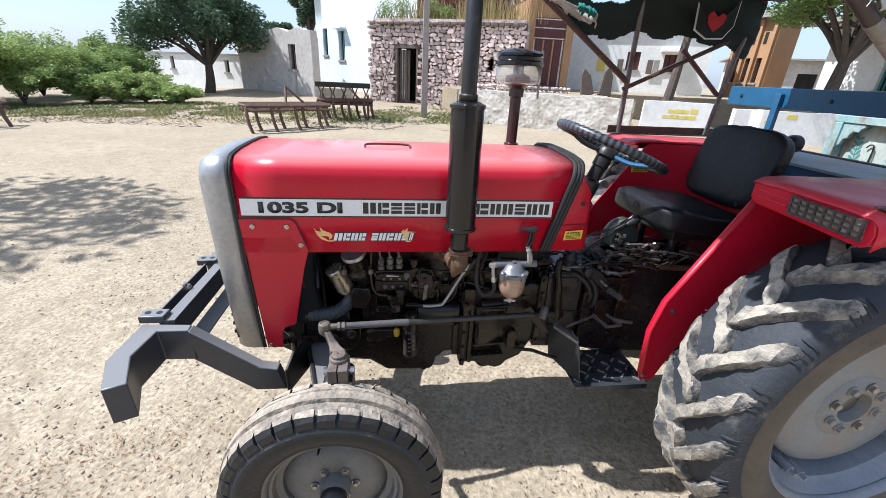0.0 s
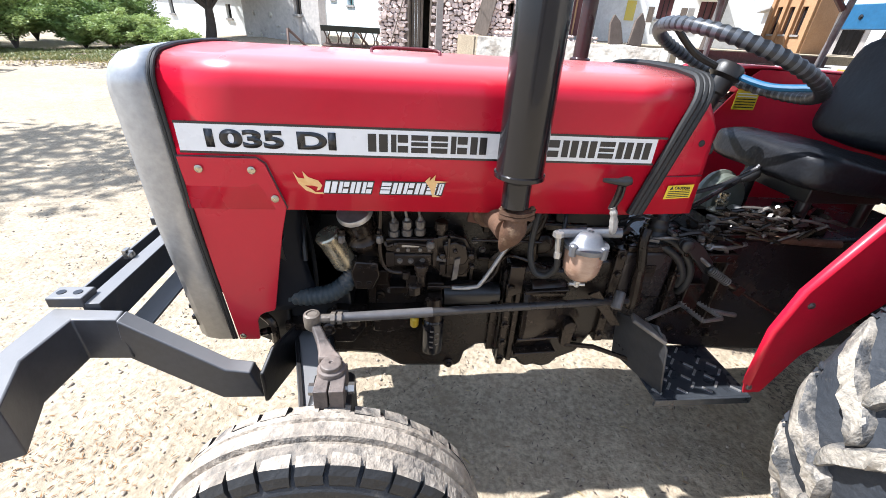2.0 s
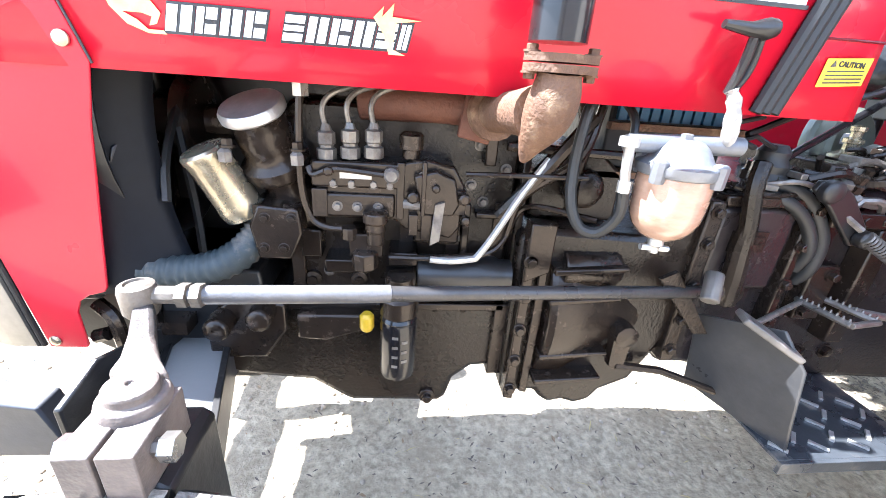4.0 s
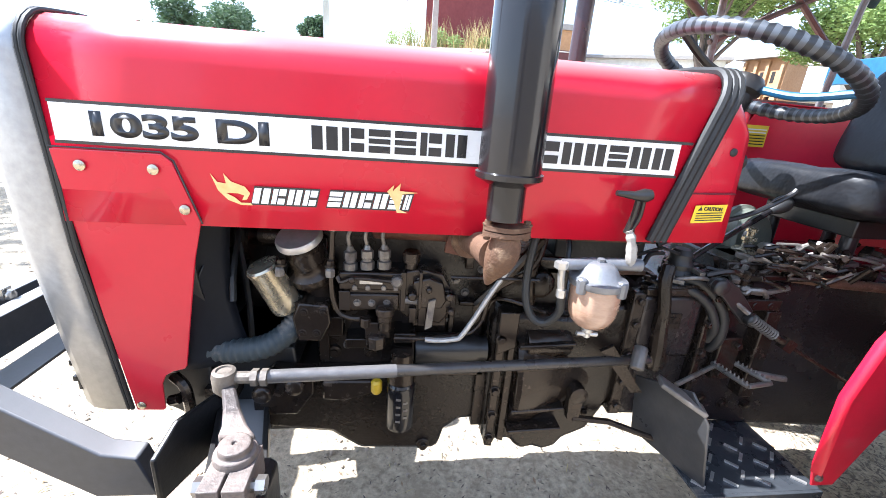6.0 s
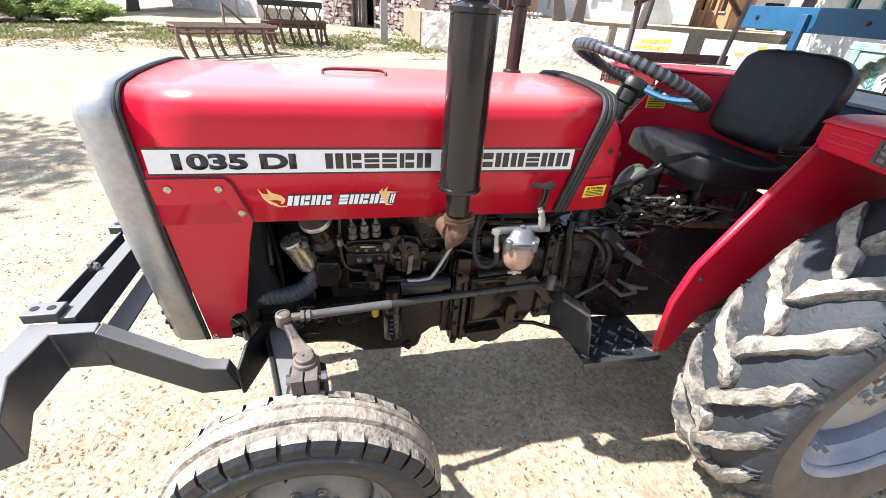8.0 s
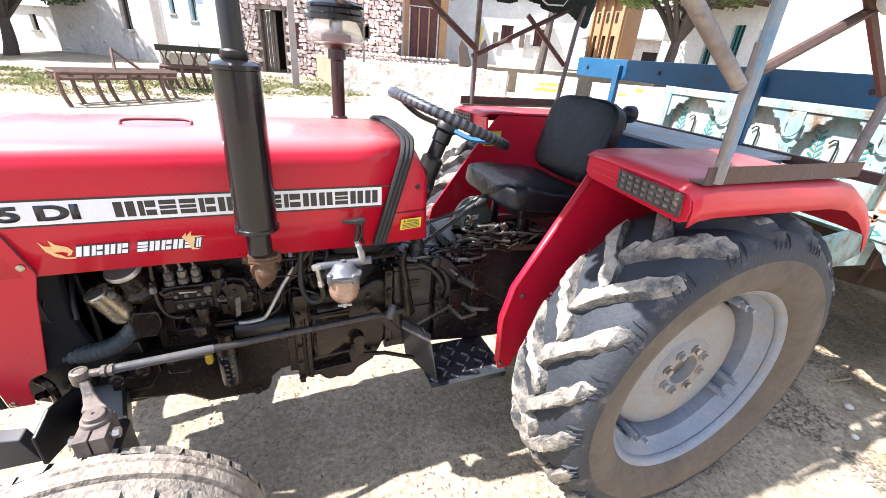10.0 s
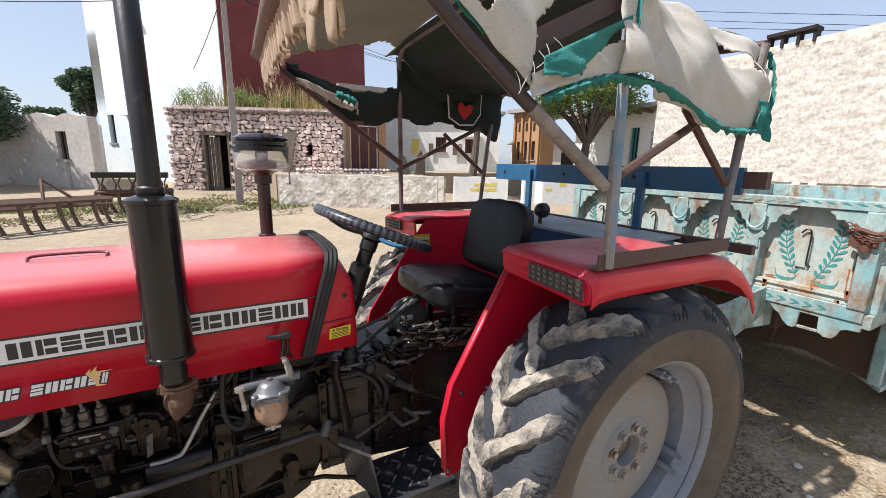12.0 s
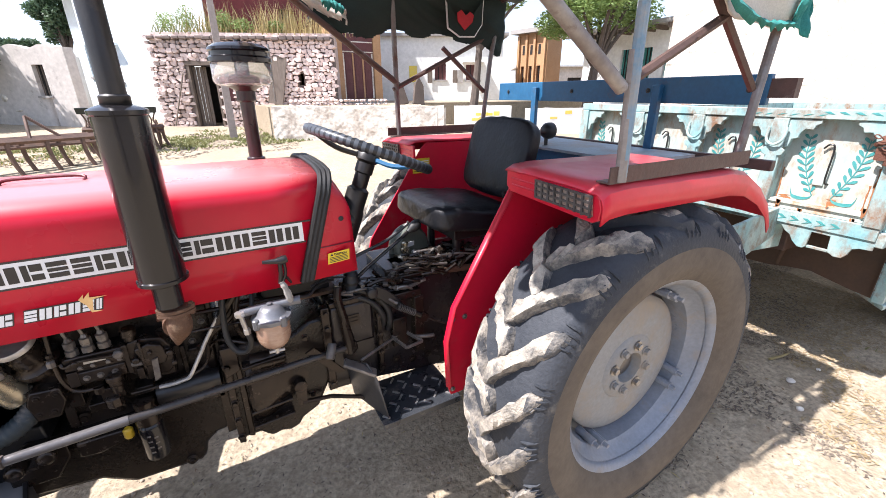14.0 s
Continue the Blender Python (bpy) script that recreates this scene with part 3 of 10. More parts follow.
for s in (-1, 1):
    bolt(bm, (EX + 0.008 + s * 0.033, EY, 1.035), (0, 0, 1), 0.006, 0.007)
    bolt(bm, (EX + 0.008 + s * 0.033, EY, 1.017), (0, 0, -1), 0.006, 0.007)
part("exhaust_flange", bm, RUST, exhaust, "rusty exhaust flange")
bm = bmesh.new()
tube(bm, bend([(EX + 0.008, EY, 1.018), (EX + 0.008, EY + 0.004, 0.992), (EX + 0.004, EY + 0.012, 0.968), (EX - 0.004, EY + 0.020, 0.943), (EX - 0.010, EY + 0.026, 0.918)], 4), [0.023, 0.024, 0.0255, 0.027, 0.028, 0.0285, 0.0285, 0.028, 0.027, 0.0255, 0.023, 0.0205, 0.0175, 0.014, 0.011, 0.008, 0.004], 20)
tube(bm, bend([(EX - 0.002, EY + 0.02, 0.975), (EX - 0.012, EY + 0.09, 0.968), (EX - 0.03, EY + 0.20, 0.956)], 5), [0.030, 0.030, 0.029, 0.028, 0.027, 0.027, 0.027, 0.027, 0.027, 0.027, 0.027], 18)
tube(bm, [(EX - 0.020, EY + 0.150, 0.962), (EX - 0.023, EY + 0.164, 0.960)], 0.040, 18)
part("exhaust_elbow", bm, RUST, exhaust, "rusty cast elbow")

# air pre-cleaner
PX, PY = 0.508, 1.732
bm = bmesh.new()
lathe(bm, [(0.030, HOOD_T), (0.030, HOOD_T + 0.008), (0.0225, HOOD_T + 0.012), (0.0225, 1.50), (0.030, 1.505), (0.030, 1.535), (0.045, 1.545), (0.060, 1.552)], (PX, PY, 0), n=24)
pre = part("air_precleaner", bm, material("maroon_painted_pipe", (0.024, 0.006, 0.007), 0.35, coat=0.3, dirt=(0.11, 0.06, 0.05), dirt_amount=0.14), tractor, "dark air intake stack with a glass bowl")
GLASS = bpy.data.materials.new("dusty_clear_plastic")
GLASS.use_nodes = True
_b = GLASS.node_tree.nodes["Principled BSDF"]
_b.inputs["Base Color"].default_value = (0.86, 0.87, 0.86, 1)
_b.inputs["Roughness"].default_value, _b.inputs["Transmission Weight"].default_value, _b.inputs["IOR"].default_value = 0.06, 0.85, 1.15
bm = bmesh.new()
lathe(bm, [(0.066, 1.552), (0.084, 1.556), (0.090, 1.566), (0.090, 1.625)], (PX, PY, 0), n=36, cap=False)
part("bowl", bm, GLASS, pre, "dusty clear collector bowl", solid=0.003)
bm = bmesh.new()
lathe(bm, [(0.022, 1.55), (0.022, 1.63)], (PX, PY, 0), n=16)
lathe(bm, [(0.05, 1.556), (0.05, 1.575), (0.03, 1.58)], (PX, PY, 0), n=16)
part("inner_tube", bm, BLACK, pre)
bm = bmesh.new()
lathe(bm, [(0.088, 1.618), (0.097, 1.622), (0.097, 1.634), (0.089, 1.640), (0.089, 1.652), (0.094, 1.656), (0.092, 1.664), (0.075, 1.675), (0.030, 1.682), (0.012, 1.683), (0.010, 1.690)], (PX, PY, 0), n=36)
part("cap", bm, BLACK_GLOSS, pre, "black domed cap")
bm = bmesh.new()
box(bm, PX + 0.090, PX + 0.094, PY - 0.008, PY + 0.008, 1.50, 1.68)
part("clip_strap", bm, STEEL, pre)

# steering wheel
WC, WN = Vector((0.872, CL, 1.338)), Vector((0.37, 0, 0.93)).normalized()
WU = Vector((0, 1, 0))
WV = WN.cross(WU)
R_W = 0.218
bm = bmesh.new()
loops = []
for k in range(121):
    a = 2 * math.pi * k / 120
    c = WC + WU * (R_W * math.cos(a)) + WV * (R_W * math.sin(a))
    out = (c - WC).normalized()
    loops.append(ring(c, out, WN, 0.0185 if k % 2 else 0.0155, 10))
skin(bm, loops, True, False)
steer = part("steering_wheel", bm, [material("black_wheel_grip", (0.014, 0.016, 0.02), 0.4, bump=0.05), material("grey_wheel_grip", (0.07, 0.08, 0.095), 0.4, bump=0.05)], tractor, "steering wheel with a ribbed black and grey grip", angle=80)
for p in steer.data.polygons:
    v = p.center - WC
    p.material_index = int(round(math.atan2(v.dot(WV), v.dot(WU)) / (2 * math.pi) * 120 - 0.5)) % 2
for k in range(3):
    a = radians(90 + 120 * k)
    d = WU * math.cos(a) + WV * math.sin(a)
    bm = bmesh.new()
    tube(bm, bend([WC - WN * 0.03 + d * 0.03, WC - WN * 0.03 + d * 0.12, WC + d * R_W], 4), 0.009, 8)
    part("spoke", bm, BLUE if k else BLACK, steer)
bm = bmesh.new()
lathe(bm, [(0.03, -0.05), (0.042, -0.04), (0.042, -0.02), (0.034, -0.008), (0.01, -0.004)], WC, WN, 24)
part("hub", bm, BLACK, steer)
bm = bmesh.new()
lathe(bm, [(0.045, -0.34), (0.045, -0.24), (0.040, -0.22), (0.040, -0.15), (0.028, -0.14), (0.028, -0.09), (0.033, -0.085), (0.033, -0.05)], WC, WN, 20)
part("steering_column", bm, BLACK, tractor, "black steering column")

# seat
bm = bmesh.new()


def cushion(bm, x0, x1, y0, y1, z0, z1, m, n=10, puff=0.3):
    """A padded block with rounded edges."""
    hx, hy, hz = (x1 - x0) / 2, (y1 - y0) / 2, (z1 - z0) / 2
    c = Vector(((x0 + x1) / 2, (y0 + y1) / 2, (z0 + z1) / 2))
    t = bmesh.ops.create_cube(bm, size=2)["verts"]
    bmesh.ops.subdivide_edges(bm, edges=list({e for v in t for e in v.link_edges}), cuts=n, use_grid_fill=True)
    for v in bm.verts:
        p = v.co
        s = [math.copysign(abs(q) ** 1.0, q) for q in p]
        r = (abs(s[0]) ** 6 + abs(s[1]) ** 6 + abs(s[2]) ** 6) ** (1 / 6)
        k = 1 / r
        q = Vector((s[0] * k * hx, s[1] * k * hy, s[2] * k * hz * (1 + puff * (1 - s[0] ** 2) * (1 - s[1] ** 2) * 0.3)))
        q += Vector((0, 0, 0.005 * wobble(q.x, q.y, q.z, 18) + 0.007 * wobble(q.x, q.y, q.z, 7) + 0.005 * abs(wobble(q.x * 1.6, q.y * 0.5, q.z, 30))))
        v.co = m @ (q + c)


cushion(bm, 1.03, 1.43, 1.345, 1.775, 1.025, 1.125, Matrix.Translation((1.2, 0, 1.07)) @ Matrix.Rotation(radians(6), 4, "Y") @ Matrix.Translation((-1.2, 0, -1.07)))
seat = part("seat", bm, VINYL, tractor, "black vinyl seat cushion, worn and dusty", angle=60)
bm = bmesh.new()
cushion(bm, 1.375, 1.455, 1.355, 1.765, 1.12, 1.425, Matrix.Translation((1.42, 0, 1.15)) @ Matrix.Rotation(radians(14), 4, "Y") @ Matrix.Translation((-1.42, 0, -1.15)))
part("backrest", bm, VINYL, seat, "black vinyl backrest with rounded corners", angle=60)
bm = bmesh.new()
tube(bm, [(1.33, 1.37, 1.16), (1.42, 1.34, 1.165), (1.5, 1.36, 1.17)], 0.012, 8)
part("armrest_bracket", bm, BLACK, seat)
bm = bmesh.new()
box(bm, 1.15, 1.40, 1.43, 1.69, 0.98, 1.025)
for x, y in ((1.17, 1.45), (1.17, 1.67), (1.38, 1.45), (1.38, 1.67)):
    tube(bm, [(x, y, 0.90), (x, y, 1.0)], 0.018, 8)
part("seat_base", bm, BLACK, seat, bevel=0.004)


# ---- rear fenders ----
def fender(mirror):
    def Q(x, y, z):
        return (x, 2 * CL - y if mirror else y, z)
    bm = bmesh.new()
    # inner upright plate
    outline = [(1.005, 0.455), (0.985, 0.52), (0.975, 0.70), (1.005, 0.83), (1.262, 1.280), (1.285, 1.303), (1.80, 1.298), (1.90, 1.283), (2.00, 1.232), (2.13, 1.11), (2.30, 0.92), (2.30, 0.80), (1.9, 0.80), (1.3, 0.80), (1.12, 0.60), (1.06, 0.455)]
    # the far plate turns a little towards the front
    prism(bm, outline, lambda u, v, t: Q(u, t - (max(0.0, 1.36 - u) * 0.30 if mirror else 0.0), v), 1.205, 1.210)
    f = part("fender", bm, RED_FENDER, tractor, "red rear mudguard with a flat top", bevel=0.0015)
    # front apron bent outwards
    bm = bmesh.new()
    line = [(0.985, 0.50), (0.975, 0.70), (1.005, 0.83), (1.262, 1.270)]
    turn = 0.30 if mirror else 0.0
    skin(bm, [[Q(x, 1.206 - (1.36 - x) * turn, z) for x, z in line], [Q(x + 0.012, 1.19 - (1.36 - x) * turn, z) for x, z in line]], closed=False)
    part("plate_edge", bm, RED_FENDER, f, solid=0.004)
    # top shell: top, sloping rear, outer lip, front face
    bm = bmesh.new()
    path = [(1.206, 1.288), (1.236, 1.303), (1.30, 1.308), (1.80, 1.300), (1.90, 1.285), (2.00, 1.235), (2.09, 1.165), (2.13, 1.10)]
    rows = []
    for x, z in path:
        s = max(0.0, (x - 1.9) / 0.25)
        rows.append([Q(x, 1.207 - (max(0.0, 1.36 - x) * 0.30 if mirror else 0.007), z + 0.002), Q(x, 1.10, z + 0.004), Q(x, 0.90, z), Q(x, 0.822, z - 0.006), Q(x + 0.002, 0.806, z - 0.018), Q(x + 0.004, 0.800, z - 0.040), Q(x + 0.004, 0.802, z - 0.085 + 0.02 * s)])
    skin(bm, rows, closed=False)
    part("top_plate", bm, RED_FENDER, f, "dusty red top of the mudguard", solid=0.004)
    bm = bmesh.new()
    fp = [(1.196, 1.293), (0.85, 1.291), (0.815, 1.276), (0.806, 1.245), (0.812, 1.215), (0.835, 1.203), (1.18, 1.222), (1.200, 1.24)]
    prism(bm, fp, lambda u, v, t: Q(t + (1.29 - v) * 0.06, u, v), 1.210, 1.222)
    face = part("lamp_panel", bm, RED_FENDER, f, "red front face of the mudguard", bevel=0.004)
    bm = bmesh.new()
    prism(bm, [(1.045, 1.284), (0.835, 1.278), (0.830, 1.222), (1.040, 1.236)], lambda u, v, t: Q(t + (1.29 - v) * 0.06, u, v), 1.202, 1.209)
    lamp = part("lamp_lens", bm, material("smoked_lamp_lens", (0.20, 0.11, 0.07), 0.15, col2=(0.34, 0.30, 0.26), scale=45, bump=0, coat=0.6), face, "smoked lamp lens behind a grid")
    for k in range(9):
        u = 1.042 - k * 0.026
        bm = bmesh.new()
        prism(bm, [(u + 0.003, 1.286 - k * 0.0008), (u - 0.003, 1.286 - k * 0.0008), (u - 0.003, 1.234 - k * 0.0018), (u + 0.003, 1.234 - k * 0.0018)], lambda a, b, t: Q(t + (1.29 - b) * 0.06, a, b), 1.196, 1.203)
        part("grid_bar", bm, PALE_GRID, face)
    for k in range(4):
        z = 1.283 - k * 0.0165
        bm = bmesh.new()
        prism(bm, [(1.047, z + 0.003), (0.828, z - 0.004), (0.828, z - 0.010), (1.047, z - 0.003)], lambda a, b, t: Q(t + (1.29 - b) * 0.06, a, b), 1.197, 1.202)
        part("grid_bar", bm, PALE_GRID, face)
    bm = bmesh.new()
    for k in range(2):
        tube(bm, [Q(1.2085 + 0.003, 1.17, 1.268 - k * 0.02), Q(1.2085 + 0.003, 1.06, 1.266 - k * 0.02)], 0.003, 6)
    part("pressed_rib", bm, RED_FENDER, face)
    for x, z in ((1.01, 0.78), (1.06, 0.78), (1.012, 0.48)):
        bm = bmesh.new()
        bolt(bm, Q(x, 1.204, z), (0, 1 if mirror else -1, 0), 0.007, 0.006)
        part("fender_bolt", bm, STEEL, f)
    # angle irons on top, that carry the canopy
    bm = bmesh.new()
    box(bm, 1.24, 1.90, *sorted((Q(0, 0.815, 0)[1], Q(0, 0.820, 0)[1])), 1.306, 1.350)
    box(bm, 1.24, 1.90, *sorted((Q(0, 0.820, 0)[1], Q(0, 0.858, 0)[1])), 1.3065, 1.3105)
    part("angle_iron", bm, BROWN, f, "rusty brown angle iron")
    return f


near_fender, far_fender = fender(False), fender(True)


# ---- wheels ----
def rear_wheel(cx, cz, outer_y, sgn):
    """sgn: -1 where the outer face looks towards -y."""
    def at(r, a, w):
        # a from the top towards the rear; w inwards from the outer rim face
        return Vector((cx + r * math.sin(a), outer_y - sgn * w, cz + r * math.cos(a)))
    N = 96

    def turned(prof):
        b = bmesh.new()
        skin(b, [[at(r, 2 * math.pi * k / N, w) for k in range(N)] for r, w in prof], True, False)
        return b
    rim = part("rear_wheel", turned([(0.352, 0.022), (0.372, 0.006), (0.378, 0.0), (0.380, 0.010), (0.366, 0.018), (0.352, 0.03), (0.345, 0.055), (0.322, 0.075), (0.318, 0.16), (0.345, 0.19), (0.352, 0.26), (0.378, 0.27)]), RIM, tractor, "large grey-painted rear wheel", solid=0.005)
    part("wheel_disc", turned([(0.276, 0.135), (0.276, 0.108), (0.268, 0.101), (0.25, 0.096), (0.20, 0.088), (0.13, 0.090), (0.118, 0.082), (0.062, 0.080), (0.056, 0.115), (0.001, 0.118)]), RIM_DISC, rim, "dished wheel disc, dusty grey")
    for k in range(8):
        a = 2 * math.pi * (k + 0.3) / 8
        b = bmesh.new()
        bolt(b, at(0.090, a, 0.081), (0, sgn, 0), 0.013, 0.016)
        part("wheel_nut", b, RIM_DISC if k % 3 else STEEL, rim)
    for k in range(8):
        a = 2 * math.pi * (k // 2 + 0.24 + 0.13 * (k % 2)) / 4
        b = bmesh.new()
        tube(b, [at(0.302, a, 0.055), at(0.302, a, 0.135)], 0.015, 10)
        tube(b, [at(0.302, a, 0.035), at(0.302, a, 0.06)], 0.008, 6)
        part("rim_clamp", b, RIM, rim)
    b = bmesh.new()
    lathe(b, [(0.05, 0), (0.05, 0.006), (0.03, 0.010)], at(0, 0, 0.117), (0, sgn, 0), 20)
    part("hub_end", b, WORN, rim, "dark oily hub end")
    # carcass
    prof = []
    for r, w in ((0.372, 0.004), (0.395, -0.018), (0.44, -0.034), (0.50, -0.036), (0.545, -0.026), (0.572, 0.0), (0.582, 0.05), (0.585, 0.135), (0.582, 0.22), (0.572, 0.27), (0.545, 0.296), (0.50, 0.306), (0.44, 0.304), (0.395, 0.288), (0.372, 0.266)):
        prof.append((r, w))
    tyre = part("tyre", turned(prof), [TYRE, TYRE_WALL], rim, "large ribbed rear tyre caked with dried mud")
    for p in tyre.data.polygons:
        r = math.hypot(p.center.x - cx, p.center.z - cz)
        if r < 0.500:
            p.material_index = 1
    # lugs, each a part of its own; clay sticks to those low at the front
    count, forms = 19, {}
    for half in (0, 1):
        for form in range(6):
            b, loops, rnd = bmesh.new(), [], random.Random(form * 2 + half)
            for s in range(17):
                t = s / 16
                w = (0.160 - t * 0.182) if half == 0 else (0.110 + t * 0.182)
                a = radians(21) * (t ** 1.15)
                base = 0.574 if t < 0.8 else 0.574 - (t - 0.8) * 0.15
                top = 0.620 if t < 0.7 else 0.620 - (t - 0.7) * 0.17
                top += rnd.uniform(-0.007, 0.006)
                end = max(0.0, abs(2 * t - 1) - 0.80) / 0.20
                bulb = math.exp(-((t - 0.10) / 0.12) ** 2) + 0.8 * math.exp(-((t - 0.80) / 0.16) ** 2)
                hw = (0.060 + 0.026 * bulb) / 2 / 0.6 * math.sqrt(max(0.10, 1 - end * end))
                top -= 0.012 * end ** 3
                lo, hi = hw * rnd.uniform(0.80, 1.14), hw * rnd.uniform(0.80, 1.14)
                chip = rnd.uniform(0.0, 0.008) if rnd.random() < 0.25 else 0.001
                pts = ((base - 0.012, -hw * 1.30), (base + 0.012, -lo * 1.12), (top - 0.006 - chip, -lo), (top, -lo * 0.84), (top + rnd.uniform(-0.002, 0.002), 0.0), (top, hi * 0.84), (top - 0.006 - chip * 0.7, hi), (base + 0.012, hi * 1.12), (base - 0.012, hw * 1.30))
                loops.append([Vector((r * math.sin(a + q), -sgn * w, r * math.cos(a + q))) for r, q in pts])
            skin(b, loops, True, True)
            bar_faces = len(b.faces)
            # buttress ribs where the bar runs out on the shoulder
            for off in (-0.048, -0.010, 0.028, 0.066):
                q, far = radians(21) + off, -0.030 if half == 0 else 0.300
                drop = rnd.uniform(0.535, 0.550)
                w0 = 0.0 if half == 0 else 0.27
                skin(b, [[Vector((r * math.sin(q + e), -sgn * w, r * math.cos(q + e))) for e in (-0.004, 0.004)] + [Vector(((r - 0.012) * math.sin(q + e), -sgn * w, (r - 0.012) * math.cos(q + e))) for e in (0.006, -0.006)] for r, w in ((0.577, w0), (0.566, far * 0.6 + w0 * 0.4), (drop, far))])
            bmesh.ops.recalc_face_normals(b, faces=b.faces)
            top_face = []
            for q, f in enumerate(b.faces):
                c = f.calc_center_median()
                c.y = 0
                top_face.append(2 if q >= bar_faces else 0 if f.normal.dot(c.normalized()) > 0.62 and c.length > 0.586 else 1)
            for mat in (LUG, LUG_DARK):
                me = bpy.data.meshes.new("lug")
                b.to_mesh(me)
                me.materials.append(mat)
                me.materials.append(LUG_DARK if mat is LUG else TYRE)
                me.materials.append(TYRE)
                for p, slot in zip(me.polygons, top_face):
                    p.material_index = slot
                me.shade_smooth()
                me.set_sharp_from_angle(angle=radians(44))
                forms[half, form, mat is LUG] = me
            b.free()
        for k in range(count):
            turn = 2 * math.pi * (k + 0.5 * half) / count
            front = (math.degrees(turn) + 10) % 360
            ob = new("lug", forms[half, (k * 5 + half) % 6, 185 < front < 338 or (k % 3 == 2)])
            ob.parent = rim
            ob.matrix_basis = Matrix.Translation((cx, outer_y, cz)) @ Matrix.Rotation(turn, 4, "Y")
    return rim


rear_wheel(1.570, 0.585, 0.796, -1)
rear_wheel(1.570, 0.585, 2 * CL - 0.796, 1)


def front_wheel(cx, cz, outer_y, sgn):
    def at(r, a, w):
        return Vector((cx + r * math.sin(a), outer_y - sgn * w, cz + r * math.cos(a)))
    N = 72

    def turned(prof):
        b = bmesh.new()
        skin(b, [[at(r, 2 * math.pi * k / N, w) for k in range(N)] for r, w in prof], True, False)
        return b
    rim = part("front_wheel", turned([(0.205, 0.016), (0.217, 0.003), (0.221, 0.0), (0.222, 0.008), (0.210, 0.014), (0.196, 0.022), (0.190, 0.045), (0.172, 0.055), (0.168, 0.085), (0.20, 0.11), (0.222, 0.13)]), FRONT_RIM, tractor, "dusty grey front wheel", solid=0.004)
    part("wheel_disc", turned([(0.168, 0.070), (0.150, 0.050), (0.11, 0.040), (0.075, 0.046), (0.052, 0.046), (0.046, 0.010), (0.040, 0.0), (0.001, -0.004)]), FRONT_RIM, rim, "dished wheel disc")
    b = bmesh.new()
    lathe(b, [(0.042, 0), (0.042, 0.018), (0.034, 0.03), (0.012, 0.034)], at(0, 0, 0.002), (0, sgn, 0), 24)
    part("hub_cap", b, BLACK, rim, "black greasy hub cap")
    for k in range(6):
        b = bmesh.new()
        bolt(b, at(0.066, 2 * math.pi * (k + 0.5) / 6, 0.045), (0, sgn, 0), 0.009, 0.012)
        part("wheel_nut", b, STEEL, rim)
    b = bmesh.new()
    tube(b, [at(0.165, -0.25, 0.05), at(0.17, -0.25, 0.02)], 0.004, 6)
    part("valve", b, RUBBER_TRIM, rim)
    prof = [(0.216, 0.004), (0.235, -0.014), (0.268, -0.026), (0.300, -0.024), (0.322, -0.012), (0.333, 0.0), (0.343, 0.004), (0.352, 0.018), (0.356, 0.035), (0.348, 0.038), (0.348, 0.046), (0.361, 0.05), (0.362, 0.08), (0.350, 0.083), (0.350, 0.091), (0.356, 0.095), (0.352, 0.112), (0.343, 0.126), (0.322, 0.142), (0.300, 0.154), (0.268, 0.156), (0.235, 0.144), (0.216, 0.126)]
    tyre = part("tyre", turned(prof), [TREAD_F, FRONT_WALL, TYRE], rim, "ribbed front tyre with dusty tread")
    for p in tyre.data.polygons:
        r = math.hypot(p.center.x - cx, p.center.z - cz)
        p.material_index = 1 if r < 0.30 else (2 if r < 0.346 else 0)
    COUNT = 34
    for s, w in ((1, -0.006), (-1, 0.136)):
        forms, h = [], math.pi / COUNT * 0.90
        for form in range(4):
            rnd, b = random.Random(form + 40 * s), bmesh.new()
            loops = []
            for rr, e in ((0.318, -0.014), (0.337, -0.009), (0.350, 0.002), (0.354, 0.026)):
                lo, hi = -h * rnd.uniform(0.86, 1.0), h * rnd.uniform(0.86, 1.0)
                d = [rnd.uniform(-0.0025, 0.0015) for _ in range(3)]
                top = [(rr + d[0], lo, w + s * e), (rr + d[1], (lo + hi) / 2, w + s * e), (rr + d[2], hi, w + s * e)]
                low = [(rr - 0.03, hi, w + s * (e + 0.008)), (rr - 0.03, lo, w + s * (e + 0.008))]
                loops.append([Vector((r * math.sin(q), -sgn * v, r * math.cos(q))) for r, q, v in top + low])
            skin(b, loops, True, True)
            bmesh.ops.recalc_face_normals(b, faces=b.faces)
            me = bpy.data.meshes.new("tread_block")
            b.to_mesh(me)
            b.free()
            me.materials.append(TREAD_F)
            me.materials.append(FRONT_WALL)
            for p in me.polygons:
                c = p.center
                p.material_index = 0 if p.normal.dot(Vector((c.x, 0, c.z)).normalized()) > 0.8 else 1
            forms.append(me)
        for k in range(COUNT):
            ob = new("tread_block", forms[(k * 3 + k // 5) % 4])
            ob.parent = rim
            ob.matrix_basis = Matrix.Translation((cx, outer_y, cz)) @ Matrix.Rotation(2 * math.pi * (k + 0.5 * (s < 0)) / COUNT, 4, "Y") @ Matrix.Diagonal((1, 1, 1 + 0.003 * (k % 3 - 1), 1))
    return rim


front_wheel(-0.192, 0.312, 0.900, -1)
front_wheel(-0.192, 0.312, 2 * CL - 0.900, 1)


# ---- engine and drive line ----
def chunk(bm, pts, y0, y1):
    prism(bm, pts, along_y, y0, y1)


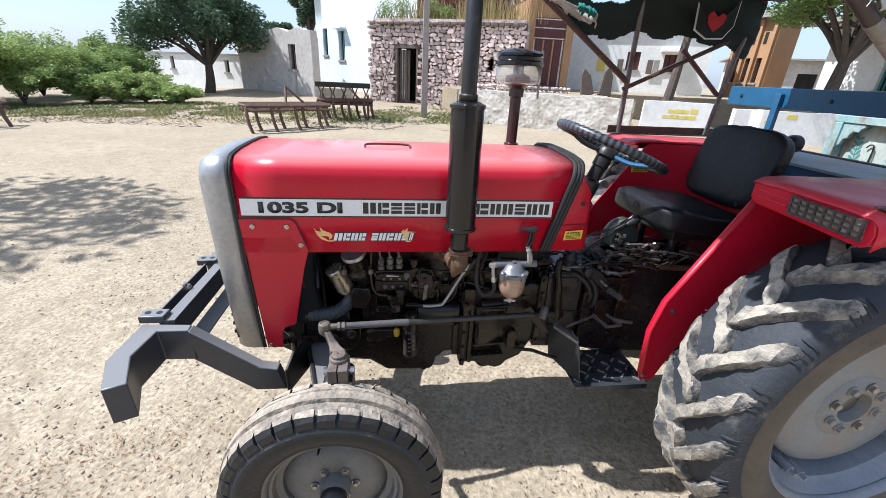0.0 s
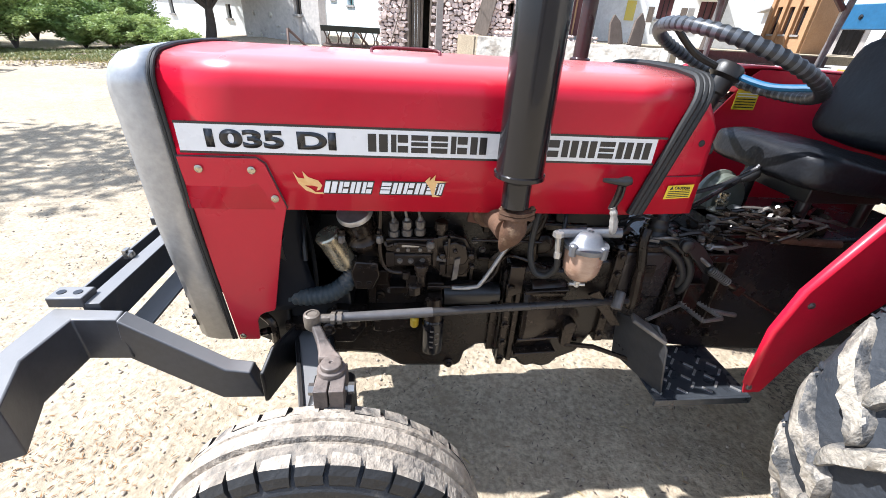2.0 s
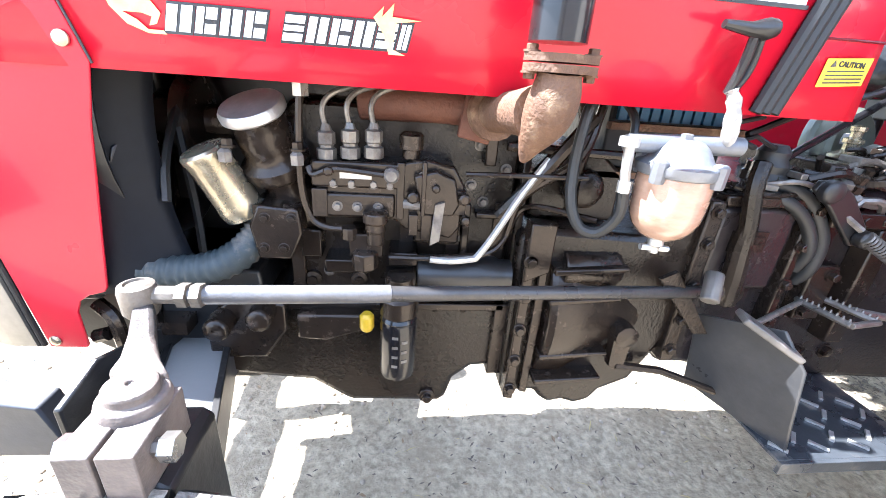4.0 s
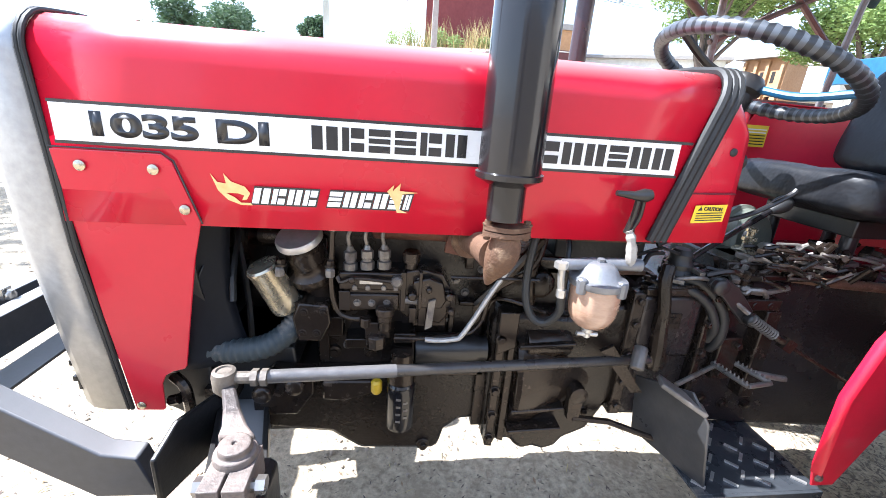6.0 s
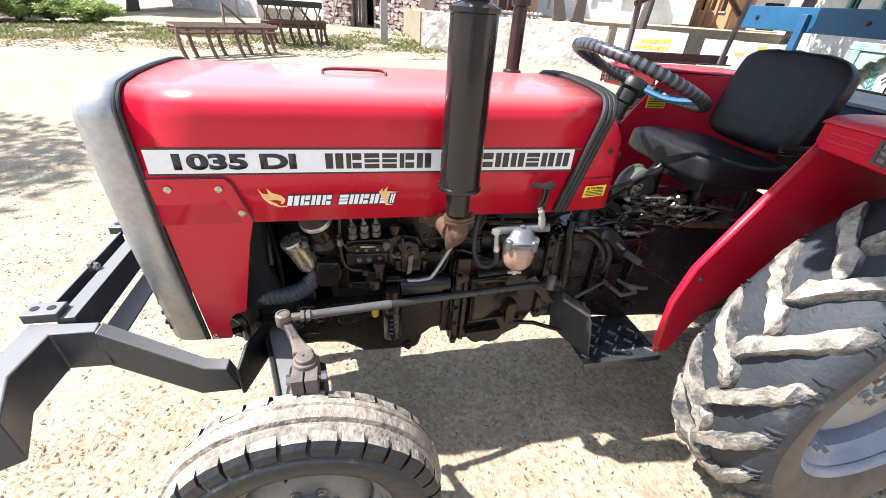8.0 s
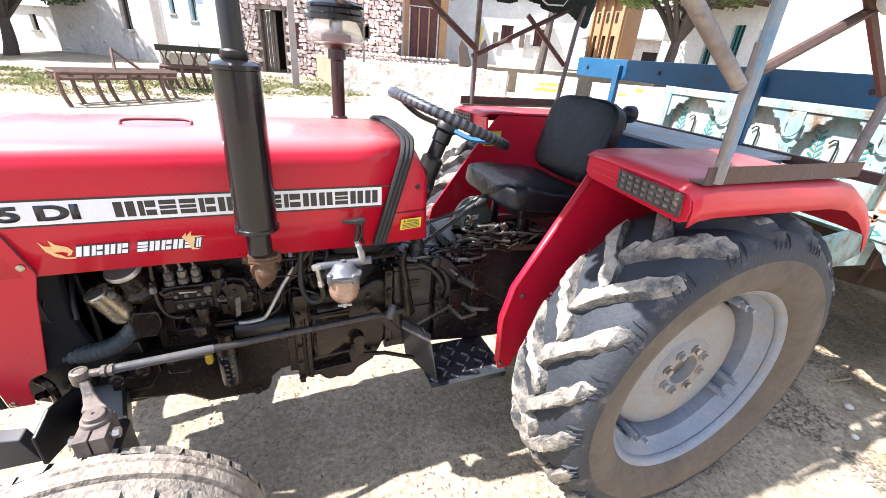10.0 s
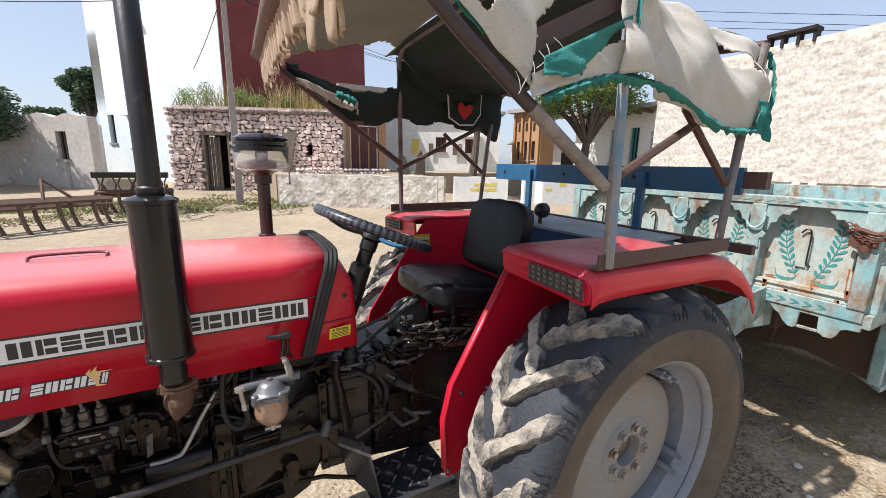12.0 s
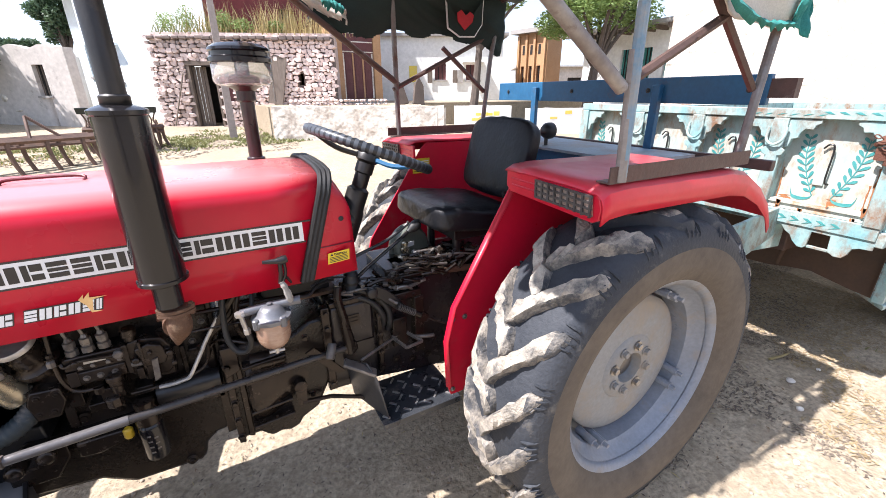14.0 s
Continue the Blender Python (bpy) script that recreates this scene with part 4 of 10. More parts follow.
bm = bmesh.new()
chunk(bm, [(-0.13, 0.60), (0.27, 0.60), (0.275, 0.93), (0.25, 0.955), (-0.11, 0.955), (-0.13, 0.93)], 1.47, 1.70)
chunk(bm, [(-0.10, 0.955), (0.24, 0.955), (0.23, 1.05), (-0.09, 1.05)], 1.49, 1.68)
engine = part("engine_block", bm, IRON, tractor, "grimy black cast-iron diesel engine", bevel=0.008)
bm = bmesh.new()
for k in range(5):
    x = -0.09 + k * 0.085
    lathe(bm, [(0.016, 0), (0.016, 0.01), (0.009, 0.012), (0.009, 0.018)], (x, 1.47, 0.64), (0, -1, 0), 12)
    box(bm, x - 0.012, x + 0.012, 1.462, 1.472, 0.68, 0.80)
pieces("core_plug", bm, IRON2, engine)
# oil sump with the cut-outs of its lower edge
bm = bmesh.new()
chunk(bm, [(-0.268, 0.575), (-0.268, 0.44), (-0.24, 0.428), (-0.10, 0.412), (-0.035, 0.365), (-0.02, 0.358), (0.16, 0.352), (0.178, 0.362), (0.19, 0.415), (0.225, 0.445), (0.272, 0.45), (0.275, 0.60), (-0.20, 0.60)], 1.445, 1.81)
sump = part("oil_sump", bm, IRON, engine, "black oil sump", bevel=0.014)
bm = bmesh.new()
box(bm, -0.22, 0.272, 1.432, 1.82, 0.592, 0.606)
box(bm, 0.255, 0.282, 1.432, 1.82, 0.44, 0.606)
for k in range(9):
    bolt(bm, (-0.19 + k * 0.055, 1.447, 0.590), (0, 0, -1), 0.006, 0.008)
lathe(bm, [(0.018, 0), (0.018, 0.008), (0.010, 0.009), (0.010, 0.02)], (0.135, 1.446, 0.375), (0, -1, 0), 8)
pieces("sump_flange", bm, IRON2, sump, bevel=0.002)
bm = bmesh.new()
chunk(bm, [(-0.268, 0.50), (-0.17, 0.50), (-0.13, 0.56), (-0.13, 0.615), (-0.22, 0.625), (-0.25, 0.60), (-0.268, 0.56)], 1.41, 1.45)
for x, z in ((-0.235, 0.585), (-0.165, 0.605)):
    lathe(bm, [(0.022, 0), (0.022, 0.05), (0.012, 0.055)], (x, 1.42, z), (0, -1, 0), 12)
chunk(bm, [(-0.11, 0.60), (0.02, 0.60), (0.02, 0.57), (-0.06, 0.545), (-0.11, 0.55)], 1.40, 1.45)
pieces("front_mount_casting", bm, IRON2, engine, bevel=0.005)
# starter motor tucked behind the filter
bm = bmesh.new()
lathe(bm, [(0.034, 0), (0.036, 0.005), (0.036, 0.14), (0.03, 0.15), (0.03, 0.17)], (0.10, 1.43, 0.672), (1, 0, 0), 24)
part("starter_motor", bm, BLACK, engine, "dark blue-black starter motor")
# radiator with shroud and fan
SHROUD = material("dark_navy_cowl", (0.006, 0.007, 0.010), 0.5, col2=(0.010, 0.011, 0.014), scale=6, bump=0.05, spec=0.16, dirt=(0.03, 0.027, 0.025), dirt_amount=0.12, dirt_scale=9)
bm = bmesh.new()
box(bm, -0.47, -0.40, NEAR + 0.055, FAR - 0.055, 0.64, 1.22)
radiator = part("radiator", bm, BLACK, tractor, "black radiator", bevel=0.006)
bm = bmesh.new()
for k in range(34):
    y = NEAR + 0.055 + k * 0.011
    box(bm, -0.400, -0.396, y, y + 0.004, 0.70, 1.16)
pieces("radiator_fin", bm, IRON2, radiator)
bm = bmesh.new()
N = 40
for w, r0 in ((0, 0),):
    ringa = [(-0.394 + 0.0 * k, CL + 0.20 * math.cos(2 * math.pi * k / N), 0.90 + 0.20 * math.sin(2 * math.pi * k / N)) for k in range(N)]
    ringb = [(-0.33, p[1], p[2]) for p in ringa]
    skin(bm, [ringa, ringb], True, False)
part("fan_shroud", bm, BLACK, radiator, "black fan shroud", solid=0.003)
bm = bmesh.new()
grid(bm, 8, 20, lambda u, v: (-0.396 + u * (0.105 + 0.035 * (2 * v - 1) ** 2), 1.362 + 0.055 * u * u, 0.66 + 0.40 * v))
part("shroud_plate", bm, SHROUD, radiator, "dark curved fan cowl", solid=0.004)
for k in range(6):
    a = 2 * math.pi * k / 6 + 0.3
    bm = bmesh.new()
    d, e = Vector((0, math.cos(a), math.sin(a))), Vector((0, -math.sin(a), math.cos(a)))
    c = Vector((-0.345, CL, 0.90))
    v = [c + d * 0.03 - e * 0.02, c + d * 0.185 - e * 0.04 + Vector((0.02, 0, 0)), c + d * 0.185 + e * 0.04 - Vector((0.02, 0, 0)), c + d * 0.03 + e * 0.02]
    bm.faces.new([bm.verts.new(p) for p in v])
    part("fan_blade", bm, BLACK, radiator, solid=0.003)
bm = bmesh.new()
lathe(bm, [(0.05, 0), (0.05, 0.04), (0.075, 0.045), (0.06, 0.06), (0.075, 0.075), (0.03, 0.08), (0.03, 0.2)], (-0.35, CL, 0.90), (1, 0, 0), 24)
part("fan_pulley", bm, IRON2, radiator)
bm = bmesh.new()
tube(bm, bend([(-0.30, CL - 0.06, 0.90), (-0.28, CL - 0.085, 0.75), (-0.28, CL - 0.09, 0.58), (-0.28, CL - 0.05, 0.53)], 5), 0.007, 6)
tube(bm, bend([(-0.30, CL - 0.05, 0.93), (-0.29, CL - 0.13, 0.86), (-0.285, CL - 0.16, 0.80)], 5), 0.007, 6)
part("fan_belt", bm, RUBBER_TRIM, engine)
# black plates added to stop daylight showing through the engine bay
bm = bmesh.new()
box(bm, -0.395, -0.12, 1.655, 1.668, 0.60, 1.12)
box(bm, -0.395, -0.20, 1.50, 1.65, 0.60, 0.66)
pieces("inner_screen", bm, BLACK, radiator)
# water hose
bm = bmesh.new()
path = bend([(-0.392, 1.40, 0.690), (-0.345, 1.398, 0.688), (-0.28, 1.396, 0.685), (-0.215, 1.40, 0.699), (-0.17, 1.42, 0.735), (-0.15, 1.45, 0.79)], 18)
tube(bm, path, [0.0258 + 0.0017 * math.sin(k * 1.57) for k in range(len(path))], 16)
hose = part("radiator_hose", bm, HOSE, engine, "grey ribbed rubber radiator hose", angle=80)
bm = bmesh.new()
lathe(bm, [(0.030, 0), (0.030, 0.014)], (-0.385, 1.40, 0.690), (1, 0, -0.03), 20)
box(bm, -0.384, -0.366, 1.392, 1.404, 0.718, 0.730)
part("hose_clip", bm, STEEL, hose)
# breather can
ax = Vector((-0.038, -0.024, 0.10)).normalized()
bm = bmesh.new()
lathe(bm, [(0.020, -0.004), (0.032, 0.0), (0.034, 0.012), (0.034, 0.02), (0.033, 0.024), (0.033, 0.100), (0.035, 0.104), (0.035, 0.112), (0.031, 0.116), (0.012, 0.118)], Vector((-0.182, 1.425, 0.778)), ax, 28)
part("breather_can", bm, BRASSY, engine, "cylindrical tin breather can")
# oil filler with its bright cap
bm = bmesh.new()
up = Vector((-0.022, -0.042, 0.10)).normalized()
lathe(bm, [(0.044, -0.25), (0.046, -0.22), (0.044, -0.14), (0.036, -0.125), (0.036, -0.105), (0.052, -0.098), (0.054, -0.090), (0.054, -0.076), (0.045, -0.068), (0.042, -0.062), (0.040, -0.052), (0.0415, -0.048), (0.040, -0.042), (0.0415, -0.030), (0.040, -0.024), (0.040, -0.006), (0.043, 0.0)], Vector((-0.146, 1.41, 0.936)), up, 28)
box(bm, -0.165, -0.095, 1.40, 1.47, 0.72, 0.80)
for s in (-1, 1):
    bolt(bm, (-0.132 + s * 0.048, 1.385, 0.890), (0, 0, 1), 0.008, 0.012)
filler = part("oil_filler", bm, IRON2, engine, "oil filler neck")
bm = bmesh.new()
lathe(bm, [(0.043, 0.0), (0.0475, 0.004), (0.0475, 0.013), (0.044, 0.018), (0.041, 0.017), (0.02, 0.018)], Vector((-0.146, 1.41, 0.934)), up, 32)
part("filler_cap", bm, ALU, filler, "bright metal filler cap")
# injection pump
bm = bmesh.new()
chunk(bm, [(-0.062, 0.785), (0.06, 0.785), (0.075, 0.77), (0.15, 0.755), (0.165, 0.775), (0.168, 0.845), (0.150, 0.875), (0.105, 0.885), (0.075, 0.880), (0.062, 0.872), (-0.062, 0.872)], 1.395, 1.475)
chunk(bm, [(-0.068, 0.838), (0.066, 0.838), (0.066, 0.878), (-0.068, 0.878)], 1.385, 1.40)
chunk(bm, [(-0.055, 0.79), (0.058, 0.79), (0.058, 0.828), (-0.055, 0.828)], 1.388, 1.40)
chunk(bm, [(0.085, 0.862), (0.12, 0.872), (0.150, 0.860), (0.16, 0.82), (0.15, 0.80), (0.10, 0.80)], 1.378, 1.40)
chunk(bm, [(0.09, 0.745), (0.165, 0.745), (0.165, 0.80), (0.09, 0.80)], 1.40, 1.47)
chunks = pieces("injection_pump", bm, IRON2, engine, "three-plunger fuel injection pump", bevel=0.004)
pump = chunks[0]
bm = bmesh.new()
box(bm, -0.025, 0.022, 1.383, 1.386, 0.853, 0.865)
part("maker_plate", bm, ALU, pump, "small metal plate")
bm = bmesh.new()
for x, z in ((-0.035, 0.845), (-0.008, 0.845), (0.025, 0.845), (0.05, 0.845), (-0.03, 0.808), (0.0, 0.808), (0.032, 0.808), (0.1, 0.86), (0.14, 0.85), (0.11, 0.81), (0.145, 0.81), (0.13, 0.835)):
    bolt(bm, (x, 1.388, z), (0, -1, 0), 0.0055, 0.007)
lathe(bm, [(0.012, 0), (0.012, 0.012), (0.008, 0.016)], (0.052, 1.386, 0.862), (0, -1, 0), 12)
tube(bm, [(0.072, 1.39, 0.815), (0.098, 1.385, 0.815)], 0.008, 10)
chunk(bm, [(0.12, 0.82), (0.135, 0.825), (0.13, 0.76), (0.115, 0.752)], 1.372, 1.378)
pieces("pump_bolt", bm, WORN, pump)
for x, z in ((-0.046, 0.876), (-0.011, 0.880), (0.024, 0.882)):
    bm = bmesh.new()
    lathe(bm, [(0.015, 0), (0.015, 0.016), (0.011, 0.018), (0.011, 0.022), (0.0135, 0.024), (0.0135, 0.040), (0.009, 0.043), (0.006, 0.052)], (x, 1.405, z), (0, 0, 1), 8)
    part("delivery_valve", bm, WORN, pump)
    bm = bmesh.new()
    tube(bm, bend([(x, 1.405, z + 0.045), (x - 0.004, 1.405, z + 0.075), (x + 0.012, 1.412, z + 0.095), (x + 0.055, 1.43, z + 0.108), (x + 0.11, 1.46, z + 0.12)], 6), 0.0042, 8)
    part("injector_pipe", bm, WORN, pump, "thin steel injector pipe")
bm = bmesh.new()
lathe(bm, [(0.014, 0), (0.014, 0.012), (0.019, 0.014), (0.019, 0.034), (0.014, 0.038)], (0.081, 1.405, 0.885), (0, 0, 1), 16)
part("governor_cap", bm, IRON2, pump)
# lift pump
bm = bmesh.new()
lathe(bm, [(0.014, 0), (0.014, 0.02), (0.016, 0.022), (0.016, 0.035), (0.020, 0.037), (0.020, 0.052), (0.012, 0.056)], (0.029, 1.375, 0.752), (0, 0, 1), 16)
lathe(bm, [(0.018, 0), (0.022, 0.004), (0.022, 0.03), (0.016, 0.034)], (0.012, 1.38, 0.705), (0, 0, 1), 8)
box(bm, -0.012, 0.040, 1.378, 1.44, 0.728, 0.765)
lathe(bm, [(0.013, 0), (0.013, 0.02)], (-0.012, 1.385, 0.755), (0, 0, 1), 10)
part("lift_pump", bm, IRON2, engine, "fuel lift pump with primer", bevel=0.003)
bm = bmesh.new()
tube(bm, bend([(-0.076, 1.395, 1.00), (-0.081, 1.392, 0.93), (-0.083, 1.39, 0.84), (-0.072, 1.39, 0.79), (-0.05, 1.388, 0.773), (-0.015, 1.388, 0.770)], 6), 0.0055, 8)
part("fuel_pipe", bm, IRON2, engine)
bm = bmesh.new()
lathe(bm, [(0.012, 0), (0.012, 0.022)], (-0.077, 1.395, 0.965), (0, 0, 1), 6)
part("pipe_union", bm, STEEL, engine)
bm = bmesh.new()
tube(bm, bend([(-0.07, 1.385, 0.868), (-0.062, 1.380, 0.858), (-0.03, 1.378, 0.868), (0.045, 1.378, 0.862)], 5), 0.005, 8)
tube(bm, bend([(0.05, 1.39, 0.722), (0.12, 1.39, 0.722), (0.21, 1.40, 0.727), (0.245, 1.41, 0.75), (0.27, 1.42, 0.80), (0.30, 1.40, 0.815), (0.37, 1.34, 0.815)], 5), 0.0052, 8)
tube(bm, [(0.17, 1.41, 0.862), (0.26, 1.40, 0.866), (0.36, 1.38, 0.872)], 0.0045, 8)
part("fuel_pipe", bm, IRON2, engine)
bm = bmesh.new()
tube(bm, bend([(0.30, 1.40, 0.895), (0.262, 1.395, 0.838), (0.225, 1.385, 0.775), (0.198, 1.38, 0.733), (0.185, 1.38, 0.726), (0.150, 1.38, 0.722), (0.118, 1.38, 0.724)], 3), 0.006, 8)
part("bright_pipe", bm, ALU, engine, "bright bent metal pipe")
# exhaust manifold
bm = bmesh.new()
tube(bm, bend([(0.0, 1.462, 0.957), (0.06, 1.452, 0.959), (0.14, 1.448, 0.960), (0.195, 1.44, 0.955)], 5), 0.027, 14)
for x in (0.02, 0.11):
    box(bm, x - 0.02, x + 0.02, 1.44, 1.50, 0.935, 0.985)
chunk(bm, [(0.15, 0.92), (0.20, 0.91), (0.215, 0.985), (0.16, 0.985)], 1.405, 1.42)
part("exhaust_manifold", bm, RUST_DARK, engine, "rusty exhaust manifold", bevel=0.003)
# oil filter
bm = bmesh.new()
lathe(bm, [(0.024, 0.487), (0.031, 0.492), (0.033, 0.50), (0.033, 0.60), (0.031, 0.606), (0.033, 0.610), (0.030, 0.616)], (0.070, 1.385, 0), (0, 0, 1), 28)
filt = part("oil_filter", bm, BLACK_GLOSS, engine, "black spin-on oil filter")
bm = bmesh.new()
lathe(bm, [(0.030, 0.616), (0.034, 0.62), (0.034, 0.65), (0.026, 0.66), (0.026, 0.69)], (0.070, 1.385, 0), (0, 0, 1), 12)
box(bm, 0.045, 0.095, 1.39, 1.47, 0.62, 0.665)
part("filter_head", bm, IRON2, filt)
for k in range(7):
    bm = bmesh.new()
    a0 = -1.9 + (k % 2) * 0.5
    z = 0.522 + k * 0.010
    v = [(0.070 + 0.0337 * math.cos(a), 1.385 + 0.0337 * math.sin(a)) for a in (a0, a0 + 0.16, a0 + 0.32)]
    for p, q in zip(v, v[1:]):
        bm.faces.new([bm.verts.new(c) for c in ((*p, z), (*q, z), (*q, z + 0.006), (*p, z + 0.006))])
    part("label_bar", bm, DUSTY, filt, smooth=False)
bm = bmesh.new()
lathe(bm, [(0.010, 0), (0.013, 0.006), (0.013, 0.028), (0.008, 0.034)], (0.014, 1.39, 0.578), (0, 0, 1), 14)
part("dipstick_cap", bm, material("yellow_plastic", (0.55, 0.36, 0.02), 0.4, dirt=(0.2, 0.15, 0.1), dirt_amount=0.2), engine, "yellow plastic cap")
# fuel sediment bowl
SX, SY = 0.441, 1.292
BRIGHT_ALU = material("bright_cast_aluminium", (0.20, 0.205, 0.22), 0.40, 0.45, col2=(0.12, 0.124, 0.136), scale=18, bump=0.12, dirt=(0.22, 0.18, 0.15), dirt_amount=0.16, dirt_scale=16)
bm = bmesh.new()
lathe(bm, [(0.0495, 0.903), (0.0540, 0.905), (0.0558, 0.909), (0.0558, 0.918), (0.0468, 0.921), (0.0405, 0.926), (0.0324, 0.940), (0.0234, 0.948), (0.0126, 0.951)], (SX, SY, 0), (0, 0, 1), 32)
bowl_head = part("sediment_bowl_head", bm, BRIGHT_ALU, tractor, "cast aluminium fuel filter head")
bm = bmesh.new()
lathe(bm, [(0.0081, 0.949), (0.0081, 0.957), (0.0054, 0.958)], (SX, SY, 0), (0, 0, 1), 6)
tube(bm, [(0.362, SY + 0.005, 0.941), (0.43, SY + 0.012, 0.942), (0.528, SY + 0.006, 0.944)], [0.012, 0.013, 0.013], 12)
for k in range(4):
    a = 2 * math.pi * k / 4 + 0.55
    lathe(bm, [(0.009, 0.896), (0.010, 0.90), (0.010, 0.924), (0.007, 0.927)], (SX + 0.052 * math.cos(a), SY + 0.052 * math.sin(a), 0), (0, 0, 1), 8)
pieces("head_fitting", bm, BRIGHT_ALU, bowl_head)
AMBER = material("fuel_stained_bowl", (0.40, 0.26, 0.19), 0.2, col2=(0.30, 0.18, 0.115), scale=16, bump=0.02, coat=0.8, dirt=(0.26, 0.13, 0.06), dirt_amount=0.24, dirt_scale=26, stretch=(1, 1, 2.2))
bm = bmesh.new()
lathe(bm, [(0.0486, 0.905), (0.0500, 0.895), (0.0491, 0.858), (0.0468, 0.843), (0.0414, 0.830), (0.0324, 0.819), (0.0216, 0.812), (0.0126, 0.810)], (SX, SY, 0), (0, 0, 1), 36)
part("glass_bowl", bm, AMBER, bowl_head, "fuel-stained pinkish glass bowl")
bm = bmesh.new()
lathe(bm, [(0.0108, 0.815), (0.0117, 0.80), (0.0072, 0.795), (0.0072, 0.787)], (SX, SY, 0), (0, 0, 1), 12)
tube(bm, [(SX - 0.022, SY, 0.795), (SX + 0.022, SY, 0.792)], 0.005, 8)
part("drain_tap", bm, ALU, bowl_head)
bm = bmesh.new()
lathe(bm, [(0.0135, 0), (0.0135, 0.012)], (0.360, SY - 0.005, 0.938), (0, 0, 1), 6)
tube(bm, [(0.362, SY - 0.004, 0.94), (0.368, SY, 0.90), (0.371, SY, 0.885)], 0.007, 10)
lathe(bm, [(0.010, 0), (0.010, 0.016)], (0.371, SY, 0.875), (0, 0, 1), 6)
part("bowl_union", bm, ALU, bowl_head)
bm = bmesh.new()
tube(bm, bend([(0.371, SY, 0.885), (0.376, SY + 0.005, 0.84), (0.360, SY + 0.02, 0.808), (0.335, SY + 0.03, 0.81), (0.318, SY + 0.04, 0.845), (0.316, SY + 0.05, 0.90), (0.322, SY + 0.055, 0.965), (0.33, SY + 0.06, 0.985)], 6), 0.0085, 10)
part("fuel_hose", bm, RUBBER_TRIM, bowl_head, "black rubber fuel hose")
# stop knob with a rag tied to it
bm = bmesh.new()
tube(bm, [(0.441, 1.287, 1.086), (0.475, 1.286, 1.083), (0.495, 1.285, 1.084), (0.507, 1.285, 1.086)], [0.005, 0.008, 0.013, 0.010], 10)
tube(bm, bend([(0.486, 1.287, 1.082), (0.485, 1.290, 1.045), (0.480, 1.295, 1.01)], 4), 0.006, 8)
tube(bm, bend([(0.497, 1.289, 1.080), (0.498, 1.293, 1.04), (0.485, 1.295, 1.01)], 4), 0.005, 8)
stop = part("stop_lever", bm, BLACK, tractor, "black fuel stop lever")
bm = bmesh.new()
tube(bm, bend([(0.483, 1.293, 1.015), (0.490, 1.289, 0.998), (0.497, 1.289, 0.97), (0.500, 1.290, 0.945)], 4), [0.009, 0.007, 0.008, 0.010, 0.009, 0.008, 0.010, 0.011, 0.010, 0.011, 0.010, 0.009, 0.004], 7)
part("tied_rag", bm, material("dirty_rag", (0.40, 0.38, 0.35), 0.9, col2=(0.2, 0.18, 0.16), scale=60), stop, "dirty pale rag tied round the lever")

# parts behind the exhaust elbow; plate and block are added to close a sunlit gap
bm = bmesh.new()
box(bm, 0.272, 0.286, 1.44, 1.72, 0.60, 0.99)
part("rear_plate", bm, IRON, engine, bevel=0.003)
bm = bmesh.new()
chunk(bm, [(0.30, 0.775), (0.47, 0.77), (0.47, 0.86), (0.42, 0.90), (0.33, 0.90), (0.30, 0.86)], 1.47, 1.66)
lathe(bm, [(0.035, 0), (0.035, 0.04), (0.02, 0.05)], (0.385, 1.47, 0.84), (0, -1, 0), 16)
part("steering_box", bm, IRON, engine, "grimy block added to fill the gap behind the elbow", bevel=0.006)
bm = bmesh.new()
box(bm, 0.43, 0.66, 1.49, 1.70, 0.87, 0.985)
battery = part("battery", bm, VINYL, tractor, "dark battery with a blue ribbed lid", bevel=0.004)
for k in range(11):
    bm = bmesh.new()
    box(bm, 0.44 + k * 0.02, 0.455 + k * 0.02, 1.480, 1.4895, 0.955, 0.983)
    part("lid_rib", bm, BLUE, battery)
bm = bmesh.new()
box(bm, 0.42, 0.68, 1.46, 1.478, 0.940, 0.952)
box(bm, 0.36, 0.68, 1.47, 1.70, 0.855, 0.866)
pieces("battery_tray", bm, RUST, battery)
bm = bmesh.new()
tube(bm, [(0.235, 1.425, 0.79), (0.30, 1.40, 0.88), (0.355, 1.385, 0.965)], 0.011, 8)
tube(bm, bend([(0.25, 1.41, 0.76), (0.27, 1.41, 0.83), (0.345, 1.39, 0.90), (0.37, 1.40, 0.98)], 4), 0.007, 8)
tube(bm, bend([(0.345, 1.42, 1.0), (0.352, 1.40, 0.93), (0.345, 1.40, 0.86), (0.36, 1.42, 0.80)], 4), 0.012, 8)
tube(bm, [(0.24, 1.44, 0.905), (0.50, 1.43, 0.90)], 0.008, 8)
pieces("engine_rod", bm, IRON2, engine)
bm = bmesh.new()
tube(bm, bend([(0.385, 1.40, 1.0), (0.40, 1.36, 0.97), (0.395, 1.34, 0.93)], 4), 0.006, 8)
tube(bm, bend([(0.52, 1.32, 0.945), (0.56, 1.34, 0.93), (0.60, 1.38, 0.94), (0.66, 1.42, 0.93)], 4), 0.005, 8)
tube(bm, bend([(0.50, 1.31, 1.02), (0.52, 1.33, 0.985), (0.55, 1.36, 0.97), (0.64, 1.40, 0.98)], 4), 0.004, 8)
pieces("cable", bm, RUBBER_TRIM, engine)
